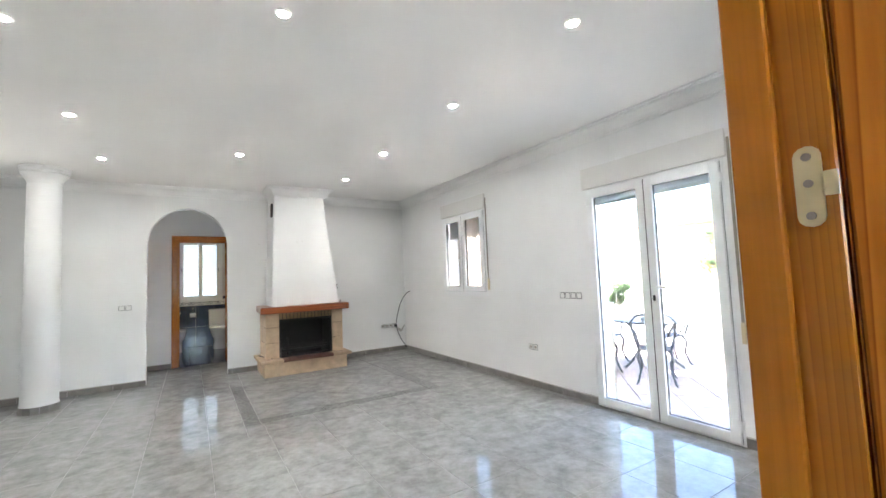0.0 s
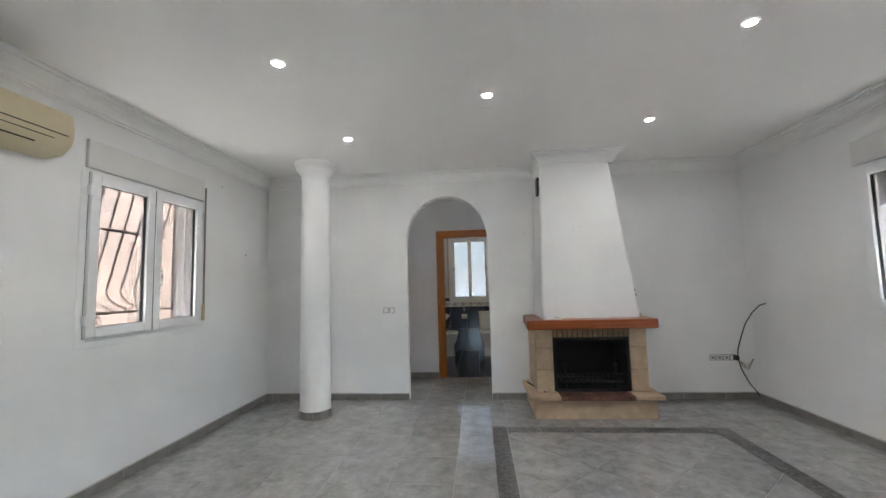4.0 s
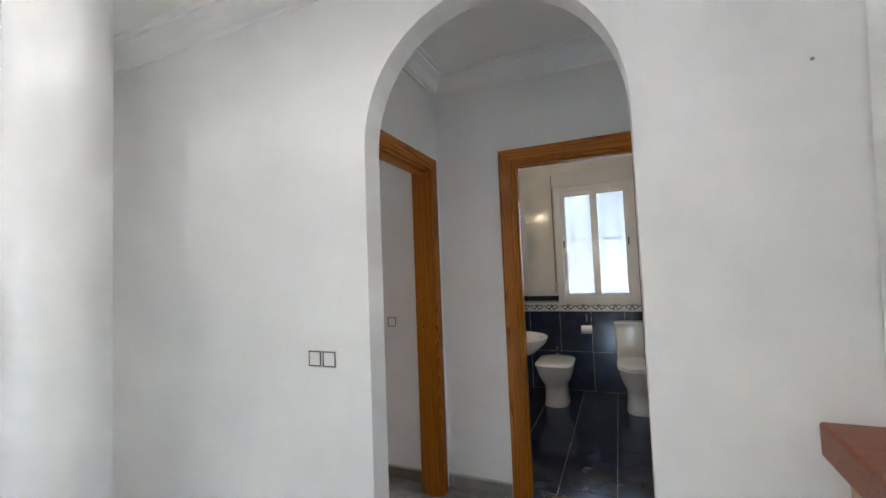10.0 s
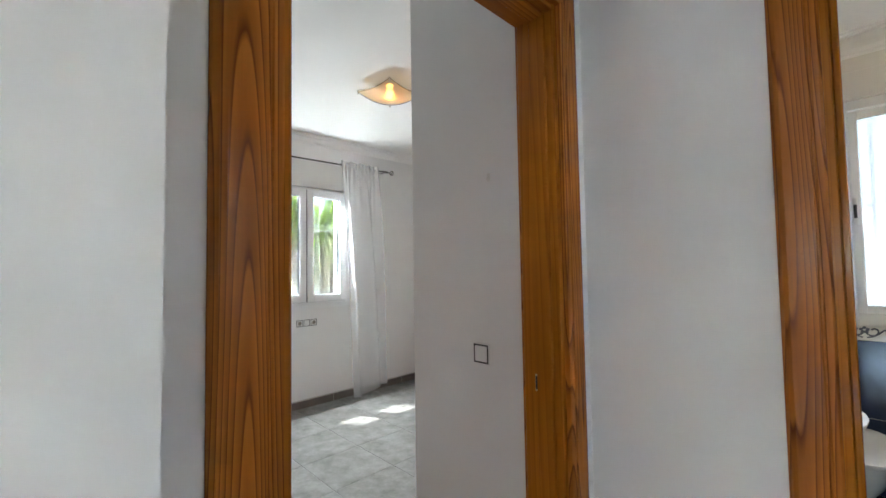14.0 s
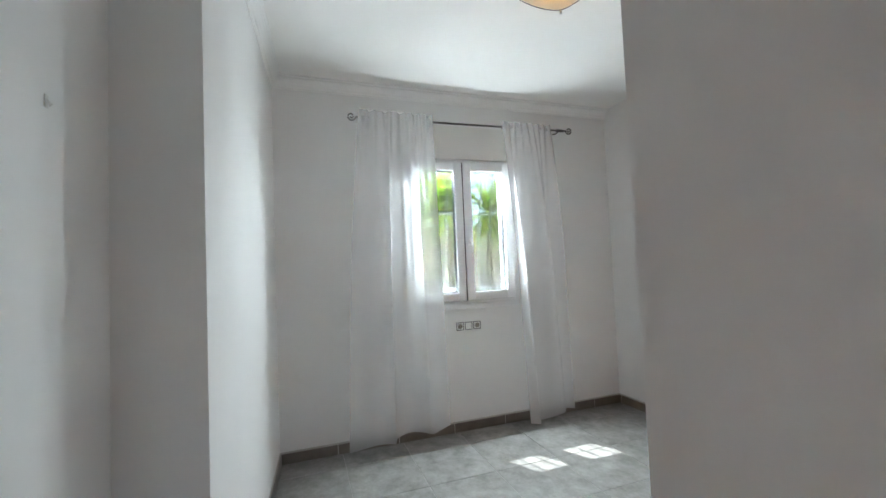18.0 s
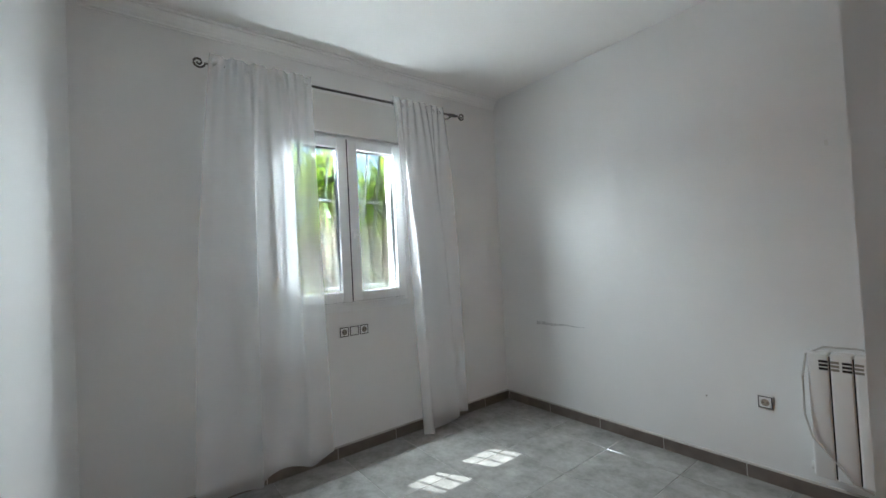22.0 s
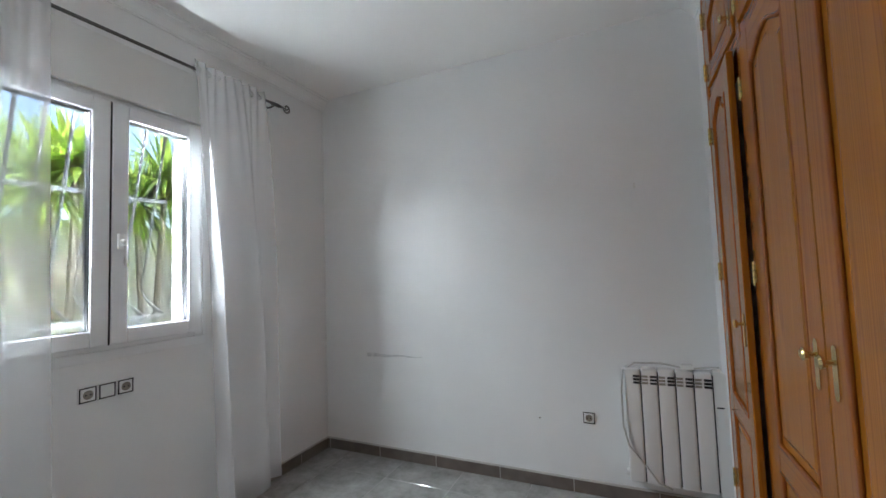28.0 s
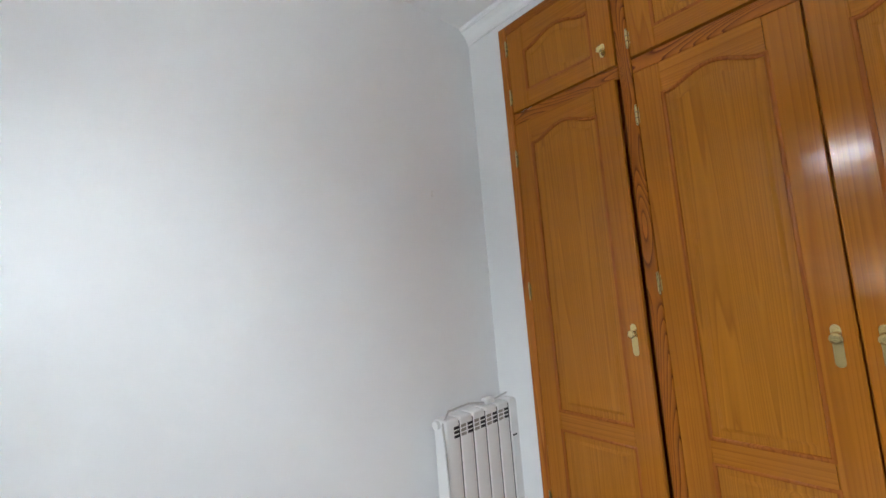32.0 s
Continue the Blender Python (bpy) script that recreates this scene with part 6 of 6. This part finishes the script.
for k in range(4):
    a = radians(45 + 90 * k)
    c, s = math.cos(a), math.sin(a)
    smooth(part("leg", tube(bmesh.new(), [(0.35 * c, 0.35 * s, 0.70), (0.22 * c, 0.22 * s, 0.5), (0.18 * c, 0.18 * s, 0.3), (0.30 * c, 0.30 * s, 0.1), (0.40 * c, 0.40 * s, 0.012)], 0.018, n=8), M_WIRON, tb))
ch = thing("garden_chair", "dark wrought iron garden chair with a scrolled back", "chair", pose(0, 0, 0), group="garden chairs")
part("seat", lathe(bmesh.new(), [(0.0, 0.42), (0.21, 0.42), (0.225, 0.43), (0.21, 0.44), (0.0, 0.435)], 24), M_WIRON, ch)
for sx, sy in ((-1, -1), (1, -1), (1, 1), (-1, 1)):
    smooth(part("leg", tube(bmesh.new(), [(0.17 * sx, 0.15 * sy, 0.43), (0.20 * sx, 0.19 * sy, 0.34), (0.17 * sx, 0.17 * sy, 0.18), (0.21 * sx, 0.22 * sy, 0.03), (0.23 * sx, 0.24 * sy, 0.012)], lambda a: 0.020 - 0.008 * a, n=8), M_WIRON, ch))
smooth(part("back_frame", tube(bmesh.new(), [(-0.18, 0.17, 0.43), (-0.23, 0.22, 0.62), (-0.25, 0.27, 0.80), (-0.18, 0.30, 0.88), (0, 0.31, 0.91), (0.18, 0.30, 0.88), (0.25, 0.27, 0.80), (0.23, 0.22, 0.62), (0.18, 0.17, 0.43)], 0.014, n=8), M_WIRON, ch))
for sx in (-1, 1):
    pts = [(sx * 0.02, 0.18, 0.45), (sx * 0.14, 0.21, 0.55), (sx * 0.06, 0.235, 0.66), (sx * 0.16, 0.265, 0.76), (sx * 0.05, 0.295, 0.86)]
    smooth(part("back_scroll", tube(bmesh.new(), pts, 0.009, n=6), M_WIRON, ch))
    smooth(part("arm", tube(bmesh.new(), [(sx * 0.24, 0.24, 0.66), (sx * 0.28, 0.05, 0.66), (sx * 0.26, -0.12, 0.64), (sx * 0.19, -0.15, 0.44)], 0.012, n=6), M_WIRON, ch))
bm = bmesh.new()
for k in range(7):
    bmesh.ops.create_icosphere(bm, subdivisions=1, radius=0.035, matrix=pose(0.11 * math.sin(k * 2.3), 0.20 + 0.016 * k, 0.50 + 0.055 * k) @ Matrix.Diagonal((1, 0.3, 0.8, 1)))
part("leaf_casting", bm, M_WIRON, ch)
ch.matrix_world = pose(5.55, 3.72, -0.193, 0, 0, 120)
for x, y, a in ((6.72, 4.23, 234), (6.12, 4.90, -5), (5.62, 4.62, 50)):
    copy_thing(ch, pose(x, y, -0.193, 0, 0, a))


def sword_head(bm, c, n, length, rng, droop=0.16):
    """A rosette of long pointed leaves round a point."""
    for i in range(n):
        az, el = rng.uniform(0, 2 * math.pi), math.asin(rng.uniform(-0.92, 0.99))
        d = Vector((math.cos(az) * math.cos(el), math.sin(az) * math.cos(el), math.sin(el)))
        ln = length * rng.uniform(0.7, 1.15)
        side = d.cross(Vector((0, 0, 1))).normalized()
        pts = []
        for k in range(5):
            a = k / 4
            p = Vector(c) + d * ln * a - Vector((0, 0, 1)) * droop * ln * a * a * max(0.1, math.cos(el))
            wd = 0.017 * (1 - a) ** 0.6 * (0.6 + 0.8 * min(1, a * 3))
            pts.append((bm.verts.new(p + side * wd), bm.verts.new(p - side * wd)))
        for (a0, b0), (a1, b1) in zip(pts, pts[1:]):
            bm.faces.new((a0, b0, b1, a1))


def yucca(x, y, trunk_h, lean, seed, heads=2):
    rng = random.Random(seed)
    t = thing("yucca", "green spiky yucca palm with thin grey trunks", "yucca palm", pose(x, y, G), group="yucca palms")
    tr, cr = bmesh.new(), bmesh.new()
    for k in range(heads):
        a = 6.28 * k / heads + rng.uniform(0, 1)
        hx, hy, hz = lean * math.cos(a), lean * math.sin(a), trunk_h * rng.uniform(0.9, 1.08)
        tube(tr, [(0.03 * math.cos(a), 0.03 * math.sin(a), 0), (hx * 0.3, hy * 0.3, hz * 0.4), (hx * 0.8, hy * 0.8, hz * 0.8), (hx, hy, hz)], lambda s: 0.034 - 0.012 * s, n=8)
        sword_head(cr, (hx, hy, hz), 130, 0.50, rng)
    smooth(part("trunk", tr, M_BARK, t))
    part("crown", cr, M_LEAF, t, "bright green sword-shaped leaves")


yucca(-4.95, 9.60, 2.28, 0.10, 1, heads=2)
yucca(-4.95, 10.15, 2.30, 0.10, 2, heads=2)
yucca(-5.05, 10.95, 2.35, 0.15, 3, heads=2)
yucca(-5.0, 8.90, 2.15, 0.12, 5, heads=2)
yucca(-6.2, 9.85, 2.7, 0.25, 6, heads=3)
yucca(-6.3, 11.6, 2.6, 0.25, 4, heads=3)


def shrub(x, y, z, r, h, seed, name="shrub", label="leafy green garden shrub", trunk=0.2, category="shrub", n=1400):
    rng = random.Random(seed)
    t = thing(name, label, category, pose(x, y, z))
    tr, cr = bmesh.new(), bmesh.new()
    cents = []
    for k in range(9):
        a, rr = rng.uniform(0, 6.28), r * rng.uniform(0.2, 0.75)
        c = Vector((rr * math.cos(a), rr * math.sin(a), trunk * h + (1 - trunk) * h * rng.uniform(0.25, 0.9)))
        cents.append(c)
        tube(tr, [(0, 0, 0), (c.x * 0.2, c.y * 0.2, trunk * h), tuple(c)], lambda s: 0.05 * r * (1.3 - s), n=6)
    for i in range(n):
        c = cents[i % 9]
        d = Vector((rng.gauss(0, 1), rng.gauss(0, 1), rng.gauss(0, 0.8)))
        p = c + d.normalized() * r * 0.42 * rng.uniform(0.3, 1.0)
        u = Vector((rng.gauss(0, 1), rng.gauss(0, 1), rng.gauss(0, 1))).normalized()
        w_ = u.orthogonal().normalized()
        s = 0.045 * r * rng.uniform(0.8, 1.5) + 0.02
        cr.faces.new([cr.verts.new(q) for q in (p - u * s, p + w_ * s * 0.5, p + u * s, p - w_ * s * 0.5)])
    part("trunk", tr, M_BARK, t)
    part("crown", cr, M_BUSH, t, "small dense green leaves")


shrub(9.0, 6.75, -0.075, 0.4, 1.15, 4)
shrub(9.2, 7.4, -0.075, 0.35, 0.9, 5)
shrub(16.5, 7.2, G, 1.3, 3.0, 7, name="tree", label="green garden tree beyond the yard", trunk=0.35, category="tree", n=2600)

hs = thing("house", "white neighbouring house with an orange porch and chimney", "house", pose(25, 13.0, G))
part("wall", boxed(-4, 8, -6, 5, 0, 3.6), M_HOUSE, hs)
part("porch", boxed(-6.2, -4.01, -3, -0.8, 0, 2.9), M_ORANGE, hs, "orange rendered porch")
part("roof", boxed(-4.4, 8.4, -6.4, 5.4, 3.6, 3.85), M_ROOF, hs, "red tiled roof")
chm = part("chimney", boxed(-1, -0.4, -5, -4.4, 3.85, 5.0), M_HOUSE, hs)
part("chimney_cap", boxed(-1.1, -0.3, -5.1, -4.3, 5.0, 5.15), M_ROOF, chm)
for k in range(3):
    wdw = part("window", boxed(-4.05, -3.98, -5.4 + 3.6 * k, -4.4 + 3.6 * k, 1.2, 2.4), M_GLASS, hs)
    part("frame", boxed(-4.08, -4.0, -5.5 + 3.6 * k, -5.4 + 3.6 * k, 1.1, 2.5), M_ALU, wdw)
tagged(part("wall_far_yard", boxed(12.5, 12.7, -20, 30, G, 1.0), M_HOUSE), "low white yard wall", "wall", kind="structure")


# ---- floors, tile by tile ----
T, GAP = 0.437, 0.0035
tile_cache = {}


def floor_tile(parent, x0, x1, y0, y1, mat, top=0.0, gap=GAP):
    w, d = round(x1 - x0 - gap, 4), round(y1 - y0 - gap, 4)
    if w < 0.012 or d < 0.012:
        return
    key = (w, d, mat.name)
    if key not in tile_cache:
        me = bpy.data.meshes.new("tile")
        e, hw, hd = 0.0015, w / 2, d / 2
        v = [(-hw, -hd, -0.006), (hw, -hd, -0.006), (hw, hd, -0.006), (-hw, hd, -0.006), (-hw, -hd, -e), (hw, -hd, -e), (hw, hd, -e), (-hw, hd, -e),
             (-hw + e, -hd + e, 0), (hw - e, -hd + e, 0), (hw - e, hd - e, 0), (-hw + e, hd - e, 0)]
        f = [(8, 9, 10, 11)] + [(a + i, a + (i + 1) % 4, a + 4 + (i + 1) % 4, a + 4 + i) for a in (0, 4) for i in range(4)]
        me.from_pydata(v, [], f)
        me.materials.append(mat)
        tile_cache[key] = me
    ob = new("tile", tile_cache[key])
    ob.parent = parent
    ob.location = ((x0 + x1) / 2, (y0 + y1) / 2, top)


def tile_grid(parent, x0, x1, y0, y1, px, py, mat, size=T, skip=None):
    i0, i1 = math.floor((x0 - px) / size), math.ceil((x1 - px) / size)
    j0, j1 = math.floor((y0 - py) / size), math.ceil((y1 - py) / size)
    for i in range(i0, i1):
        for j in range(j0, j1):
            a, b = max(x0, px + i * size), min(x1, px + (i + 1) * size)
            c, d = max(y0, py + j * size), min(y1, py + (j + 1) * size)
            if b - a < 0.01 or d - c < 0.01:
                continue
            if skip is None:
                floor_tile(parent, a, b, c, d, mat)
                continue
            sx0, sx1, sy0, sy1 = skip
            if a >= sx1 or b <= sx0 or c >= sy1 or d <= sy0:
                floor_tile(parent, a, b, c, d, mat)
                continue
            if a < sx0:
                floor_tile(parent, a, sx0, c, d, mat)
            if b > sx1:
                floor_tile(parent, sx1, b, c, d, mat)
            m0, m1 = max(a, sx0), min(b, sx1)
            if c < sy0:
                floor_tile(parent, m0, m1, c, sy0, mat)
            if d > sy1:
                floor_tile(parent, m0, m1, sy1, d, mat)


def slab(name, label, x0, x1, y0, y1, mat=M_GROUT, z=-0.0025):
    return tagged(part(name, boxed(x0, x1, y0, y1, -0.1, z), mat), label, "floor", kind="structure")


INX0, INX1, INY0, INY1, INW = 0.83, 2.88, 4.73, 6.40, 0.135
fl = slab("floor", "polished grey ceramic tile floor with an inlaid border", LX0 - 0.25, LX1 + 0.25, LY0 - 0.09, LY1)
tile_grid(fl, LX0, LX1, LY0 - 0.09, LY1, 0.545, 5.30, M_TILE, skip=(INX0, INX1, INY0, INY1))
n = 6
for i in range(n):
    a, b = INX0 + INW + (INX1 - INX0 - 2 * INW) * i / n, INX0 + INW + (INX1 - INX0 - 2 * INW) * (i + 1) / n
    for c in (INY0, INY1 - INW):
        floor_tile(fl, a, b, c, c + INW, M_INLAY)
n = 4
for i in range(n):
    a, b = INY0 + (INY1 - INY0) * i / n, INY0 + (INY1 - INY0) * (i + 1) / n
    for c in (INX0, INX1 - INW):
        floor_tile(fl, c, c + INW, a, b, M_INLAY)
# diagonal tiles inside the border
ix0, ix1, iy0, iy1 = INX0 + INW, INX1 - INW, INY0 + INW, INY1 - INW
mx, my = (ix0 + ix1) / 2, (iy0 + iy1) / 2


def clipped(poly, axis, lim, keep_less):
    out = []
    for p, q in zip(poly, poly[1:] + poly[:1]):
        pin, qin = (p[axis] <= lim) == keep_less or p[axis] == lim, (q[axis] <= lim) == keep_less or q[axis] == lim
        if pin:
            out.append(p)
        if pin != qin:
            s = (lim - p[axis]) / (q[axis] - p[axis])
            out.append((p[0] + s * (q[0] - p[0]), p[1] + s * (q[1] - p[1])))
    return out


hd = (T - 0.005) / math.sqrt(2)
st = T / math.sqrt(2)
for i in range(-6, 7):
    for j in range(-6, 7):
        if (i + j) % 2:
            continue
        cx, cy = mx + i * st, my + j * st
        poly = [(cx + hd, cy), (cx, cy + hd), (cx - hd, cy), (cx, cy - hd)]
        for ax, lim, less in ((0, ix1 - 0.002, True), (0, ix0 + 0.002, False), (1, iy1 - 0.002, True), (1, iy0 + 0.002, False)):
            if poly:
                poly = clipped(poly, ax, lim, less)
        if len(poly) >= 3:
            cxm, cym = sum(p[0] for p in poly) / len(poly), sum(p[1] for p in poly) / len(poly)
            ob = part("tile", prism(bmesh.new(), [(x - cxm, y - cym) for x, y in poly], 2, -0.006, 0.0), M_TILE, fl)
            ob.location = (cxm, cym, 0)
hl = slab("floor_hall", "polished grey ceramic tile floor of the hall", -0.38, HX1, LY1, HY1)
tile_grid(hl, HX0, HX1, LY1, HY1, 0.545, 7.05, M_TILE)
bl = slab("floor_bedroom", "grey ceramic tile floor of the bedroom", BX0 - 0.25, -0.40, HY0, BY1)
tile_grid(bl, BX0, -0.38, 7.43, BY1, -2.87, 8.16, M_TILE)
floor_tile(hl, -0.38, HX0, 7.548, 8.29, M_TILE)
tl = slab("floor_bathroom", "dark blue ceramic tile floor of the bathroom", TX0, TX1, HY1, TY1)
tile_grid(tl, TX0, TX1, TY0, TY1, 0.385, 9.61, M_NAVY, size=0.335)
floor_tile(tl, 0.222, 0.960, HY1 + 0.004, TY0, M_NAVY)
slab("floor_entrance", "grey tile floor of the entrance", -0.7, 2.5, -2.3, LY0 - 0.09, M_TILE, 0.0)


# ---- skirting tiles ----
base = thing("baseboard", "grey-brown ceramic skirting tiles", "baseboard", kind="structure")
skirt_mesh = {}


def skirting(p, q, phase=0.0, low=0.0):
    """Skirting tiles along the wall from p to q, with the room to the left."""
    p, q = Vector((*p, 0)), Vector((*q, 0))
    d = (q - p).normalized()
    length, s = (q - p).length, -(phase % T)
    turn = math.degrees(math.atan2(d.y, d.x))
    bm = prism(bmesh.new(), [(0.0, low), (0.0085, low), (0.0085, 0.070), (0.005, 0.0775), (0.0, 0.078)], 0, 0.0, length)
    bed = part("joint_filler", bm, M_JOINT, base)
    bed.matrix_basis = Matrix.Translation(p) @ pose(0, 0, 0, 0, 0, turn)
    while s < length - 0.005:
        a, b = max(0, s), min(length, s + T)
        w = round(b - a - 0.005, 3)
        if w > 0.01:
            if (w, low) not in skirt_mesh:
                bm = bmesh.new()
                prism(bm, [(0.0, low), (0.010, low), (0.010, 0.066), (0.006, 0.073), (0.0, 0.075)], 0, -w / 2, w / 2)
                me = bpy.data.meshes.new("skirting_tile")
                bmesh.ops.recalc_face_normals(bm, faces=bm.faces)
                bm.to_mesh(me)
                bm.free()
                me.materials.append(M_SKIRT_BED if low < 0 else M_SKIRT)
                skirt_mesh[w, low] = me
            ob = new("skirting_tile", skirt_mesh[w, low])
            ob.parent = base
            ob.matrix_basis = Matrix.Translation(p + d * (a + b) / 2) @ pose(0, 0, 0, 0, 0, turn)
        s += T


for p, q, ph in (((LX0, LY1), (LX0, LY0), 0.2), ((AX0, LY1), (LX0, LY1), 0.1), ((1.255, LY1), (AX1, LY1), 0.1), ((LX1, LY1), (2.40, LY1), 0.1), ((LX1, 3.19), (LX1, LY1), 0.0),
                 ((LX1, LY0), (LX1, 1.97), 0.1), ((HX0, HY0), (AX0, HY0), 0), ((0.145, HY1), (HX0, HY1), 0.05), ((HX0, 7.465), (HX0, HY0), 0.2),
                 ((HX1, HY0), (HX1, HY1), 0), ((HX1, HY1), (1.045, HY1), 0),
                 ((BX0, BY1), (BX0, 7.75), 0.15), ((-1.0, BY1), (BX0, BY1), 0.12), ((BX0, 7.75), (-1.84, 7.66), 0.0), ((-1.84, 7.66), (-1.84, 7.43), 0.2), ((-1.84, 7.43), (-0.40, 7.43), 0.1),
                 ((-0.40, 8.40), (-1.0, 8.40), 0.1), ((-1.0, 8.40), (-1.0, 8.79), 0.0), ((-1.0, 10.385), (-1.0, BY1), 0.0)):
    skirting(p, q, ph, -0.001 if p[0] < -0.39 and p[1] > 7.42 else 0.0)
